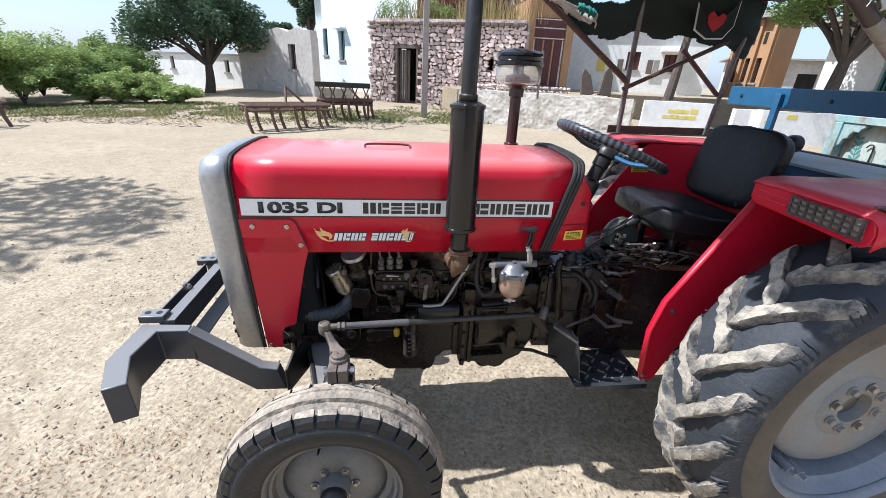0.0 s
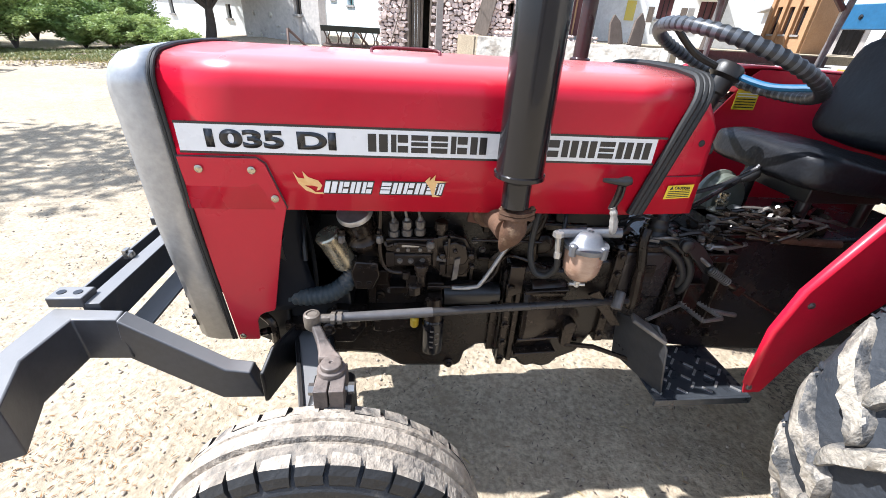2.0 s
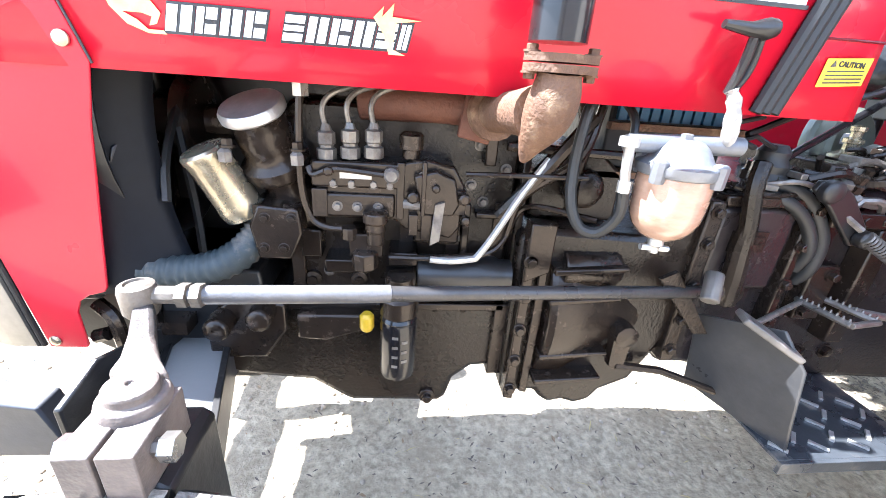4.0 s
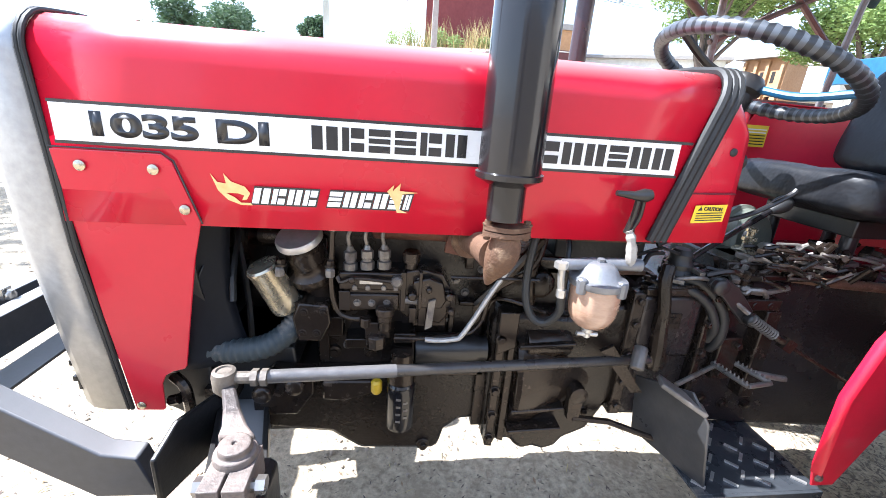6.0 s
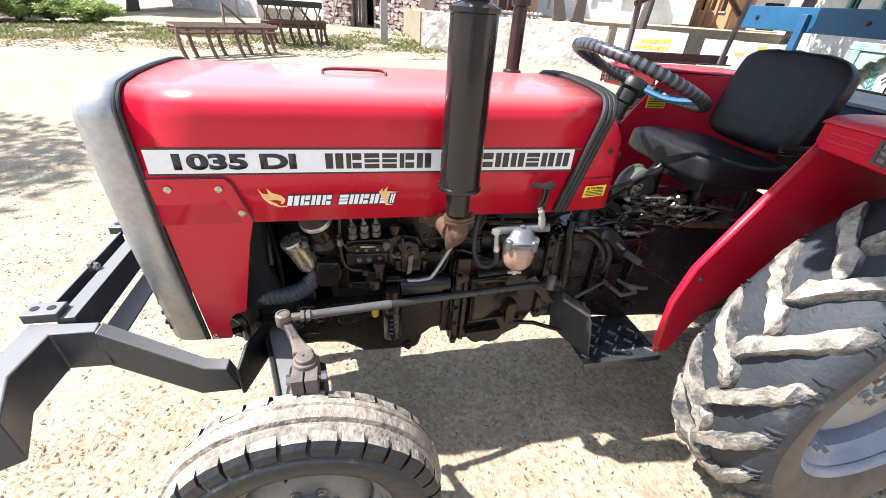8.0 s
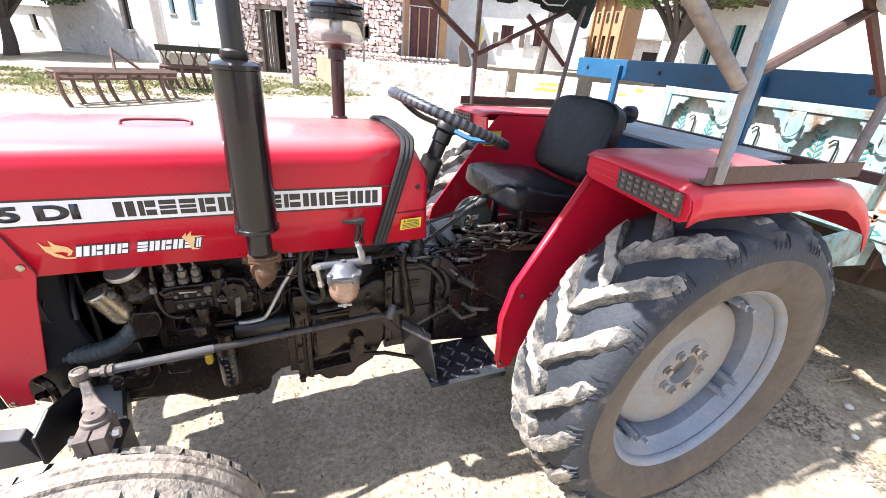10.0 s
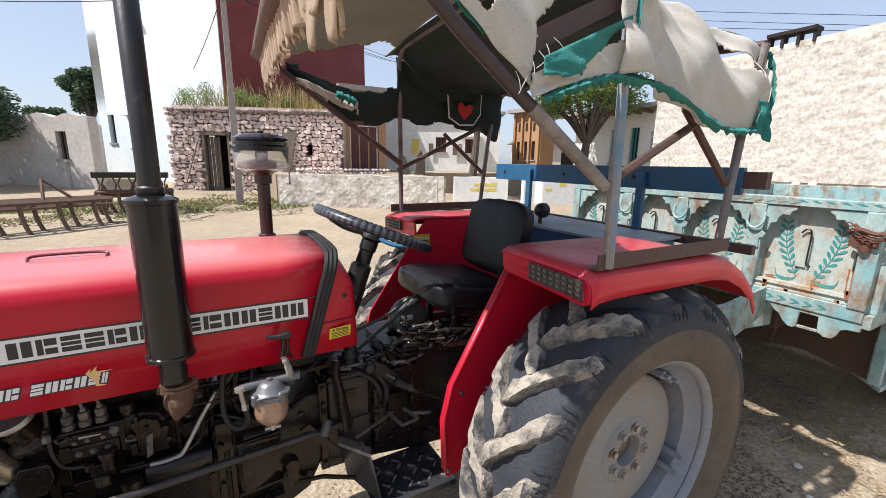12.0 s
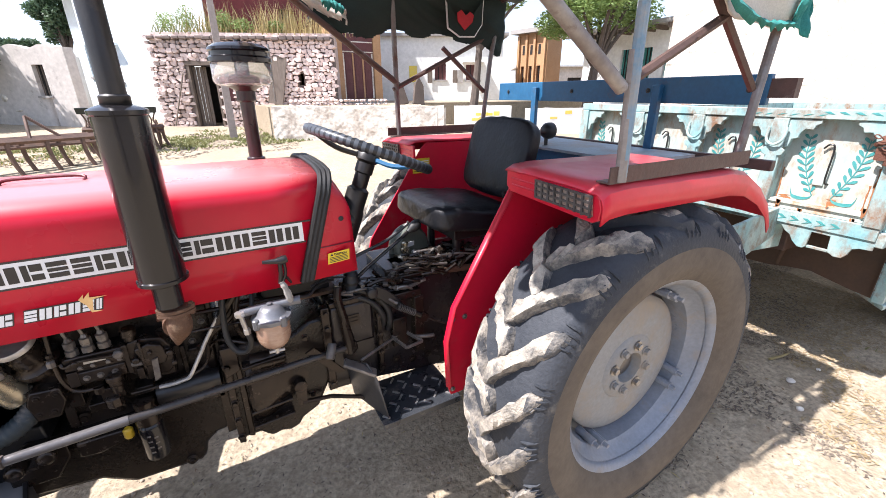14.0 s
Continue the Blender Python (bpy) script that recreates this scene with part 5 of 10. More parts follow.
# small castings, bolts and clips over the block
rl = random.Random(61)
bm = bmesh.new()
for x, z in ((-0.115, 0.915), (-0.10, 0.63), (-0.06, 0.655), (0.0, 0.655), (0.12, 0.645), (0.20, 0.655), (0.235, 0.70), (0.25, 0.78), (0.25, 0.86), (0.20, 0.90), (0.19, 0.83), (0.215, 0.80), (0.18, 0.73), (-0.12, 0.84)):
    bolt(bm, (x, 1.47, z), (0, -1, 0), 0.007, 0.009)
pieces("block_bolt", bm, WORN, engine)
bm = bmesh.new()
for x0, x1, z0, z1, d in ((-0.125, -0.10, 0.62, 0.93, 0.016), (0.178, 0.192, 0.62, 0.80, 0.02), (0.205, 0.225, 0.87, 0.945, 0.03), (0.20, 0.262, 0.775, 0.786, 0.025), (-0.06, 0.0, 0.675, 0.70, 0.05), (-0.10, -0.065, 0.70, 0.75, 0.04), (0.10, 0.165, 0.735, 0.748, 0.05), (0.225, 0.262, 0.62, 0.69, 0.022), (0.05, 0.10, 0.695, 0.72, 0.06)):
    box(bm, x0, x1, 1.47 - d, 1.472, z0, z1)
pieces("block_casting", bm, IRON2, engine, bevel=0.003)
bm = bmesh.new()
for x0, x1, z0, z1, y in ((-0.068, -0.045, 0.79, 0.835, 1.385), (0.060, 0.072, 0.79, 0.88, 1.385), (0.080, 0.095, 0.765, 0.80, 1.38), (0.150, 0.170, 0.80, 0.84, 1.386), (0.10, 0.118, 0.755, 0.80, 1.384), (0.098, 0.105, 0.80, 0.885, 1.374)):
    box(bm, x0, x1, y, y + 0.02, z0, z1)
for x, z, r in ((-0.04, 0.865, 0.008), (0.04, 0.80, 0.009), (0.165, 0.83, 0.010), (0.17, 0.795, 0.008), (0.085, 0.83, 0.010), (0.12, 0.845, 0.007)):
    lathe(bm, [(r, 0), (r, 0.014), (r * 0.6, 0.017)], (x, 1.386, z), (0, -1, 0), 8)
pieces("pump_fitting", bm, IRON2, pump, bevel=0.0015)
bm = bmesh.new()
for s in (-1, 1):
    lathe(bm, [(0.010, 0), (0.010, 0.014), (0.006, 0.018)], (-0.132 + s * 0.049, 1.375, 0.872), (0, 0, 1), 6)
pieces("filler_bolt", bm, WORN, filler)
bm = bmesh.new()
chunk(bm, [(-0.155, 0.715), (-0.105, 0.715), (-0.085, 0.76), (-0.09, 0.80), (-0.15, 0.805), (-0.165, 0.77)], 1.385, 1.43)
for x, z in ((-0.145, 0.735), (-0.115, 0.735), (-0.14, 0.785), (-0.10, 0.785)):
    bolt(bm, (x, 1.386, z), (0, -1, 0), 0.006, 0.007)
pieces("timing_cover", bm, IRON2, engine, bevel=0.004)

# clutch housing and gearbox
bm = bmesh.new()
chunk(bm, [(0.275, 0.76), (0.30, 0.775), (0.40, 0.77), (0.50, 0.765), (0.56, 0.80), (0.62, 0.80), (0.62, 0.56), (0.56, 0.44), (0.50, 0.41), (0.483, 0.382), (0.45, 0.374), (0.42, 0.384), (0.39, 0.376), (0.37, 0.392), (0.355, 0.412), (0.282, 0.41)], 1.41, 1.825)
bell = part("clutch_housing", bm, IRON, tractor, "grimy clutch housing", bevel=0.012)
bm = bmesh.new()
chunk(bm, [(0.284, 0.415), (0.304, 0.412), (0.304, 0.772), (0.284, 0.765)], 1.388, 1.42)
chunk(bm, [(0.316, 0.425), (0.334, 0.42), (0.336, 0.60), (0.330, 0.75), (0.316, 0.76)], 1.396, 1.42)
lathe(bm, [(0.188, 0.0), (0.196, 0.012), (0.194, 0.05), (0.178, 0.10), (0.160, 0.15), (0.150, 0.20)], (0.340, CL, 0.590), (1, 0, 0), 40)
for z in (0.46, 0.52, 0.64, 0.70):
    chunk(bm, [(0.336, z), (0.47, z + 0.012), (0.47, z + 0.020), (0.336, z + 0.012)], 1.372, 1.42)
chunk(bm, [(0.285, 0.68), (0.33, 0.70), (0.33, 0.79), (0.285, 0.79)], 1.385, 1.42)
lathe(bm, [(0.034, 0), (0.034, 0.10), (0.028, 0.11)], (0.36, 1.415, 0.70), (1, 0, 0), 18)
for x, z in ((0.294, 0.44), (0.294, 0.51), (0.294, 0.58), (0.294, 0.65), (0.294, 0.72)):
    bolt(bm, (x, 1.388, z), (0, -1, 0), 0.009, 0.010)
for x, z in ((0.54, 0.50), (0.54, 0.74)):
    bolt(bm, (x, 1.41, z), (0, -1, 0), 0.009, 0.009)
pieces("housing_rib", bm, IRON2, bell, bevel=0.003)
bm = bmesh.new()
chunk(bm, [(0.62, 0.84), (0.66, 0.855), (0.80, 0.85), (0.86, 0.86), (1.10, 0.865), (1.75, 0.86), (1.80, 0.80), (1.80, 0.46), (1.45, 0.40), (1.0, 0.43), (0.80, 0.46), (0.62, 0.47)], 1.43, 1.80)
chunk(bm, [(0.63, 0.83), (0.79, 0.83), (0.79, 0.66), (0.63, 0.66)], 1.405, 1.44)
GEAR_BLACK = material("oily_black_casing", (0.014, 0.012, 0.013), 0.24, 0.1, col2=(0.028, 0.022, 0.021), scale=7, bump=0.12, bump_scale=90, dirt=(0.12, 0.085, 0.06), dirt_amount=0.18, dirt_scale=11, spec=0.45)
gear = part("gearbox", bm, GEAR_BLACK, tractor, "grimy black gearbox and rear axle casing", bevel=0.012)
bm = bmesh.new()
box(bm, 0.665, 0.735, 1.400, 1.407, 0.745, 0.785)
box(bm, 0.672, 0.728, 1.397, 1.401, 0.768, 0.776)
box(bm, 0.672, 0.728, 1.397, 1.401, 0.753, 0.761)
for x in (0.65, 0.70, 0.75, 0.80, 0.86, 0.90):
    bolt(bm, (x, 1.44, 0.855), (0, 0, 1), 0.008, 0.010)
for x, z in ((0.83, 0.60), (0.88, 0.52), (0.95, 0.50), (1.02, 0.50), (0.98, 0.56)):
    bolt(bm, (x, 1.43, z), (0, -1, 0), 0.012, 0.010)
pieces("casing_bolt", bm, IRON2, gear)
bm = bmesh.new()
lathe(bm, [(0.12, 0), (0.12, 0.03), (0.085, 0.05), (0.07, 0.30), (0.08, 0.52)], (1.585, 1.45, 0.612), (0, -1, 0), 28)
part("axle_trumpet", bm, IRON, gear)
bm = bmesh.new()
lathe(bm, [(0.12, 0), (0.12, 0.03), (0.085, 0.05), (0.07, 0.30), (0.08, 0.52)], (1.585, 1.67, 0.612), (0, 1, 0), 28)
part("axle_trumpet", bm, IRON, gear)
# gear levers and rods at the dashboard
bm = bmesh.new()
tube(bm, [(0.73, 1.45, 0.885), (0.79, 1.465, 0.922), (1.0, 1.511, 1.030)], 0.007, 8)
lev = part("gear_lever", bm, BLACK_GLOSS, gear, "thin gear lever")
bm = bmesh.new()
tube(bm, bend([(0.985, 1.508, 1.022), (1.005, 1.512, 1.033), (1.030, 1.517, 1.045), (1.042, 1.52, 1.050)], 3), [0.009, 0.011, 0.015, 0.019, 0.021, 0.022, 0.021, 0.018, 0.013, 0.004], 14)
part("lever_knob", bm, RUBBER_TRIM, lev)
bm = bmesh.new()
path = [(0.73, 1.45, 0.85 + k * 0.012) for k in range(8)]
tube(bm, path, [0.040, 0.034, 0.037, 0.030, 0.032, 0.025, 0.026, 0.018], 16)
part("lever_boot", bm, RUBBER_TRIM, gear, "black rubber lever boot")
bm = bmesh.new()
tube(bm, bend([(0.64, 1.42, 0.95), (0.75, 1.42, 1.0), (0.86, 1.43, 1.03), (0.94, 1.43, 1.075), (0.955, 1.43, 1.09)], 4), 0.006, 8)
tube(bm, [(0.58, 1.40, 0.93), (0.64, 1.40, 0.95), (0.70, 1.42, 0.93)], 0.004, 6)
part("throttle_rod", bm, BLACK, gear)
# castings on the side of the gearbox
bm = bmesh.new()
for x0, x1, z0, z1, d in ((0.60, 0.63, 0.50, 0.84, 0.035), (0.80, 0.82, 0.50, 0.85, 0.03), (0.63, 0.80, 0.83, 0.85, 0.03), (0.655, 0.72, 0.70, 0.80, 0.012), (0.735, 0.775, 0.775, 0.81, 0.012), (0.84, 0.98, 0.80, 0.83, 0.04), (0.86, 0.92, 0.60, 0.72, 0.03), (0.95, 0.99, 0.55, 0.80, 0.04)):
    box(bm, x0, x1, 1.43 - d, 1.432, z0, z1)
pieces("gearbox_casting", bm, IRON2, gear, bevel=0.004)
bm = bmesh.new()
for x, z in ((0.615, 0.53), (0.615, 0.60), (0.615, 0.68), (0.615, 0.76), (0.615, 0.82), (0.81, 0.53), (0.81, 0.60), (0.81, 0.68), (0.81, 0.76), (0.81, 0.83), (0.87, 0.815), (0.91, 0.815), (0.95, 0.815), (0.875, 0.62), (0.905, 0.70)):
    bolt(bm, (x, 1.396 if x < 0.7 else 1.40, z), (0, -1, 0), 0.009, 0.011)
pieces("casing_bolt", bm, IRON2, gear)
bm = bmesh.new()
prism(bm, [(0.757, 0.872), (0.765, 0.889), (0.797, 0.890), (0.835, 0.868), (0.888, 0.812), (0.892, 0.775), (0.872, 0.774), (0.80, 0.842)], along_y, 1.372, 1.384)
lathe(bm, [(0.020, 0), (0.020, 0.016), (0.012, 0.020)], (0.777, 1.372, 0.873), (0, -1, 0), 16)
lathe(bm, [(0.016, 0), (0.016, 0.020), (0.010, 0.024)], (0.880, 1.372, 0.792), (0, -1, 0), 16)
pieces("brake_arm", bm, BLACK, gear, "black forged brake arm", bevel=0.003)
bm = bmesh.new()
tube(bm, bend([(0.725, 1.425, 0.872), (0.772, 1.412, 0.858), (0.815, 1.405, 0.822), (0.845, 1.400, 0.772), (0.850, 1.402, 0.715), (0.848, 1.42, 0.68)], 5), 0.013, 12)
tube(bm, bend([(0.715, 1.418, 0.852), (0.760, 1.402, 0.836), (0.800, 1.396, 0.800), (0.822, 1.394, 0.752), (0.826, 1.41, 0.71)], 5), 0.011, 12)
pieces("hydraulic_hose", bm, RUBBER_TRIM, gear, "black rubber hose bent over the gearbox")
rl = random.Random(33)
for k in range(30):
    x, y = rl.uniform(0.64, 0.92), rl.uniform(1.41, 1.47)
    z = 0.86 + rl.uniform(0, 0.035)
    bm = bmesh.new()
    if k % 3 == 0:
        tube(bm, bend([(x, y, z), (x + 0.05, y - 0.015, z + rl.uniform(-0.02, 0.03)), (x + rl.uniform(0.08, 0.16), y, z - 0.01)], 4), rl.uniform(0.004, 0.008), 7)
    elif k % 3 == 1:
        lathe(bm, [(0.013, 0), (0.013, 0.016), (0.008, 0.018), (0.008, 0.032)], (x, y, z - 0.01), (rl.uniform(-0.4, 0.4), rl.uniform(-0.6, 0), 1), 8)
    else:
        box(bm, -0.018, 0.018, -0.007, 0.007, -0.005, 0.005, Matrix.Translation((x, y, z)) @ Matrix.Rotation(rl.uniform(0, 3), 4, "Z") @ Matrix.Rotation(rl.uniform(-0.3, 0.3), 4, "Y"))
    part(("control_rod", "stud", "bracket")[k % 3], bm, (DUSTY, WORN, IRON2, IRON2, IRON)[rl.randrange(5)], gear, bevel=0.0015 if k % 3 == 2 else 0)
bm = bmesh.new()
lathe(bm, [(0.095, 0), (0.098, 0.006), (0.098, 0.016), (0.088, 0.022), (0.084, 0.046), (0.074, 0.054)], (1.035, 1.640, 0.915), (0.25, -1, 0.12), 28)
case = part("throttle_case", bm, material("grey_green_case", (0.10, 0.115, 0.095), 0.4, 0.2, col2=(0.16, 0.17, 0.14), scale=9, bump=0.08, dirt=(0.3, 0.26, 0.2), dirt_amount=0.2), gear, "rounded grey-green casing")
bm = bmesh.new()
box(bm, -0.026, 0.026, -0.001, 0.001, -0.016, 0.016, Matrix.Translation((1.022, 1.583, 0.935)) @ Matrix.Rotation(0.25, 4, "Z") @ Matrix.Rotation(0.1, 4, "X"))
part("white_tag", bm, DECAL_WHITE, case, smooth=False)
# clutter of the lift controls below the seat
bm = bmesh.new()
box(bm, 0.86, 1.30, 1.45, 1.67, 0.86, 0.905)
box(bm, 0.90, 1.20, 1.42, 1.50, 0.865, 0.885)
lift = part("lift_cover", bm, IRON2, tractor, "cluttered hydraulic lift cover", bevel=0.006)
rl = random.Random(5)
for k in range(112):
    x, y = rl.uniform(0.84, 1.24), rl.uniform(1.40, 1.53)
    z = 0.875 + rl.uniform(0, 0.075) - 0.05 * (x < 0.9)
    bm = bmesh.new()
    kind = (0, 1, 2, 0, 3, 0, 2)[k % 7]
    if kind == 0:
        a = rl.uniform(-0.7, 0.7)
        L = rl.uniform(0.05, 0.14)
        tube(bm, bend([(x, y, z), (x + L * 0.5, y - 0.01, z + 0.02 * a), (x + L, y + 0.02 * a, z - 0.02)], 4), rl.uniform(0.003, 0.007), 7)
    elif kind == 1:
        lathe(bm, [(0.012, 0), (0.012, 0.014), (0.007, 0.016), (0.007, 0.028)], (x, y, z), (rl.uniform(-1.2, 1.2), rl.uniform(-1.2, 0), 0.7), 6)
    elif kind == 2:
        box(bm, -0.02, 0.02, -0.009, 0.009, -0.006, 0.006, Matrix.Translation((x, y, z)) @ Matrix.Rotation(rl.uniform(0, 3), 4, "Z") @ Matrix.Rotation(rl.uniform(-0.4, 0.4), 4, "Y"))
    else:
        tube(bm, [(x, y, z - 0.02), (x + rl.uniform(-0.06, 0.06), y - 0.03, z + 0.03)], 0.006, 8)
    part(("control_link", "union", "bracket", "valve_stem")[kind], bm, (DUSTY, IRON2, IRON, IRON2, WORN, IRON2)[rl.randrange(6)], lift, bevel=0.0015 if kind == 2 else 0)
bm = bmesh.new()
lathe(bm, [(0.030, 0.898), (0.034, 0.903), (0.034, 0.912), (0.020, 0.918), (0.014, 0.922), (0.014, 0.934), (0.018, 0.936), (0.018, 0.944), (0.010, 0.947), (0.010, 0.958), (0.014, 0.960), (0.014, 0.968), (0.007, 0.971)], (0.985, 1.54, 0), (0, 0, 1), 10)
part("union_stack", bm, BRASSY, lift, "dusty brass union standing on the cover")
bm = bmesh.new()
lathe(bm, [(0.018, 0), (0.022, 0.006), (0.022, 0.09), (0.016, 0.096)], (1.005, 1.52, 0.918), (1, -0.1, -0.18), 16)
box(bm, 0.91, 1.03, 1.50, 1.56, 0.893, 0.905)
pieces("valve_body", bm, ALU, lift, "pale cast valve body")
bm = bmesh.new()
tube(bm, bend([(1.04, 1.44, 0.872), (1.10, 1.425, 0.868), (1.18, 1.41, 0.866), (1.30, 1.40, 0.862)], 4), 0.0125, 10)
lathe(bm, [(0.017, -0.016), (0.017, 0.016)], (1.05, 1.44, 0.872), (1, -0.2, 0), 6)
part("rusty_rod", bm, RUST, lift, "orange rusty rod")
bm = bmesh.new()
tube(bm, [(0.872, 1.352, 0.798), (0.915, 1.342, 0.772), (0.955, 1.330, 0.748)], 0.010, 10)
box(bm, -0.014, 0.014, -0.010, 0.010, -0.014, 0.014, Matrix.Translation((0.958, 1.330, 0.746)) @ Matrix.Rotation(0.5, 4, "Y"))
tube(bm, [(0.955, 1.330, 0.748), (1.06, 1.30, 0.693), (1.10, 1.29, 0.672)], 0.0045, 8)
part("brake_linkage", bm, IRON2, lift)
bm = bmesh.new()
tube(bm, [(0.80, 1.40, 0.86), (0.868, 1.362, 0.808)], 0.006, 6)
for k in range(10):
    t = k / 9
    p = Vector((0.872, 1.352, 0.798)).lerp(Vector((0.925, 1.339, 0.766)), t)
    lathe(bm, [(0.011, -0.0018), (0.0135, 0), (0.011, 0.0018)], p, (1, -0.25, -0.6), 10)
part("brake_spring", bm, WORN, lift, "brake rod with a spring")

# drag link, steering arm, front axle
CAST_PALE = material("greasy_pale_joint", (0.10, 0.085, 0.07), 0.4, 0.4, col2=(0.21, 0.18, 0.15), scale=24, bump=0.2, dirt=(0.10, 0.08, 0.06), dirt_amount=0.3, dirt_scale=20)
bm = bmesh.new()
tube(bm, [(0.04, 1.270, 0.7205), (0.30, 1.320, 0.698), (0.67, 1.391, 0.666)], 0.0115, 14)
link = part("drag_link", bm, material("dark_link_paint", (0.035, 0.032, 0.032), 0.3, 0.3, col2=(0.06, 0.055, 0.052), scale=14, dirt=(0.16, 0.13, 0.10), dirt_amount=0.2), tractor, "long steel steering drag link")
bm = bmesh.new()
tube(bm, [(-0.192, 1.225, 0.741), (-0.165, 1.2303, 0.7386), (0.055, 1.2728, 0.7192)], [0.0095, 0.0120, 0.0128], 14)
part("link_sleeve", bm, material("grey_link_paint", (0.10, 0.095, 0.095), 0.36, 0.3, col2=(0.15, 0.14, 0.135), scale=14, dirt=(0.2, 0.16, 0.12), dirt_amount=0.2), link, "light grey adjusting sleeve")
bm = bmesh.new()
lathe(bm, [(0.010, -0.040), (0.016, -0.032), (0.020, -0.026), (0.021, 0.0), (0.019, 0.008), (0.013, 0.010), (0.012, 0.007), (0.005, 0.007)], (-0.240, 1.222, 0.748), (0, 0, 1), 20)
tube(bm, [(-0.225, 1.223, 0.742), (-0.192, 1.225, 0.741)], 0.011, 10)
for x in (-0.196, -0.180):
    lathe(bm, [(0.0155, 0), (0.0155, 0.011)], (x, 1.225, 0.741), (1, 0, 0), 6)
part("ball_joint", bm, CAST_PALE, link, "worn steel ball joint")
bm = bmesh.new()
lathe(bm, [(0.012, -0.045), (0.022, -0.036), (0.026, -0.028), (0.026, 0.008), (0.014, 0.012)], (0.690, 1.392, 0.664), (0, -1, 0), 20)
part("ball_joint", bm, IRON2, link)
bm = bmesh.new()
tube(bm, [(0.672, 1.385, 0.80), (0.676, 1.388, 0.76), (0.686, 1.392, 0.70), (0.692, 1.395, 0.64)], [0.014, 0.018, 0.02, 0.02], 10)
tube(bm, bend([(0.668, 1.40, 0.91), (0.660, 1.39, 0.87), (0.672, 1.385, 0.80), (0.680, 1.388, 0.74)], 4), 0.015, 10)
part("drop_arm", bm, IRON, tractor, "steering drop arm", bevel=0.003)
# steering arm on its clamp round the king pin
KX, KY = -0.176, 1.086
CAST = material("bare_cast_arm", (0.048, 0.042, 0.040), 0.42, 0.3, col2=(0.085, 0.073, 0.068), scale=20, bump=0.25, dirt=(0.22, 0.17, 0.14), dirt_amount=0.26)
bm = bmesh.new()
loops = []
for t, w, h in ((0.0, 0.012, 0.010), (0.12, 0.012, 0.011), (0.5, 0.014, 0.012), (0.8, 0.019, 0.013), (1.0, 0.028, 0.015)):
    c = Vector((-0.234, 1.218, 0.727)).lerp(Vector((KX - 0.004, KY + 0.018, 0.712)), t)
    loops.append([c + Vector((-w, 0, -h)), c + Vector((w, 0, -h)), c + Vector((w, 0, h)), c + Vector((-w, 0, h))])
skin(bm, loops)
arm = part("steering_arm", bm, CAST, tractor, "grey forged steering arm on the king pin", bevel=0.005)
bm = bmesh.new()
lathe(bm, [(0.028, 0.655), (0.030, 0.662), (0.031, 0.712), (0.029, 0.718), (0.0235, 0.719), (0.023, 0.728), (0.021, 0.730), (0.004, 0.731), (0.003, 0.727)], (KX, KY, 0), (0, 0, 1), 28)
box(bm, KX - 0.030, KX - 0.002, KY - 0.062, KY + 0.02, 0.655, 0.708)
box(bm, KX + 0.002, KX + 0.032, KY - 0.062, KY + 0.02, 0.655, 0.708)
part("king_pin_clamp", bm, CAST, arm, bevel=0.004)
bm = bmesh.new()
lathe(bm, [(0.008, -0.08), (0.008, 0.0), (0.013, 0.001), (0.013, 0.014)], (KX + 0.038, KY - 0.036, 0.690), (1, 0, 0), 6)
lathe(bm, [(0.013, 0), (0.013, 0.012)], (KX - 0.043, KY - 0.036, 0.690), (1, 0, 0), 6)
pieces("clamp_bolt", bm, STEEL, arm)
bm = bmesh.new()
lathe(bm, [(0.042, 0.40), (0.042, 0.52), (0.034, 0.53), (0.032, 0.655)], (KX, KY, 0), (0, 0, 1), 24)
part("king_pin", bm, IRON2, arm)
bm = bmesh.new()
chunk(bm, [(KX - 0.052, 0.43), (KX + 0.045, 0.43), (KX + 0.043, 0.645), (KX + 0.032, 0.654), (KX - 0.040, 0.654), (KX - 0.050, 0.645)], KY - 0.048, KY + 0.05)
part("king_pin_housing", bm, BLACK, arm, "dark square king pin housing", bevel=0.005)
bm = bmesh.new()
tube(bm, [(KX, KY, 0.40), (-0.19, 1.03, 0.33), (-0.19, 0.93, 0.322)], [0.045, 0.04, 0.03], 14)
part("stub_axle", bm, IRON, arm)
# swept-back axle beam
bm = bmesh.new()
prism(bm, [(-0.262, 1.075), (-0.150, 1.075), (-0.245, 1.44), (-0.245, 2 * CL - 1.44), (-0.150, 2 * CL - 1.075), (-0.262, 2 * CL - 1.075), (-0.358, 2 * CL - 1.44), (-0.358, 1.44)], along_z, 0.425, 0.515)
axle = part("front_axle", bm, GREY_STEEL, tractor, "dark grey swept-back front axle beam", bevel=0.006)
bm = bmesh.new()
for x0, x1 in ((-0.262, -0.250), (-0.160, -0.148)):
    prism(bm, [(x0, 1.085), (x1, 1.085), (x1 - 0.093, 1.44), (x0 - 0.093, 1.44)], along_z, 0.513, 0.524)
pieces("beam_edge", bm, BLACK, axle, bevel=0.002)
bm = bmesh.new()
chunk(bm, [(-0.36, 0.42), (-0.20, 0.42), (-0.17, 0.56), (-0.18, 0.66), (-0.36, 0.66)], 1.45, 1.68)
chunk(bm, [(-0.52, 0.55), (-0.36, 0.45), (-0.36, 0.64), (-0.50, 0.64)], 1.43, 1.69)
part("axle_support", bm, BLACK, axle, bevel=0.006)
bm = bmesh.new()
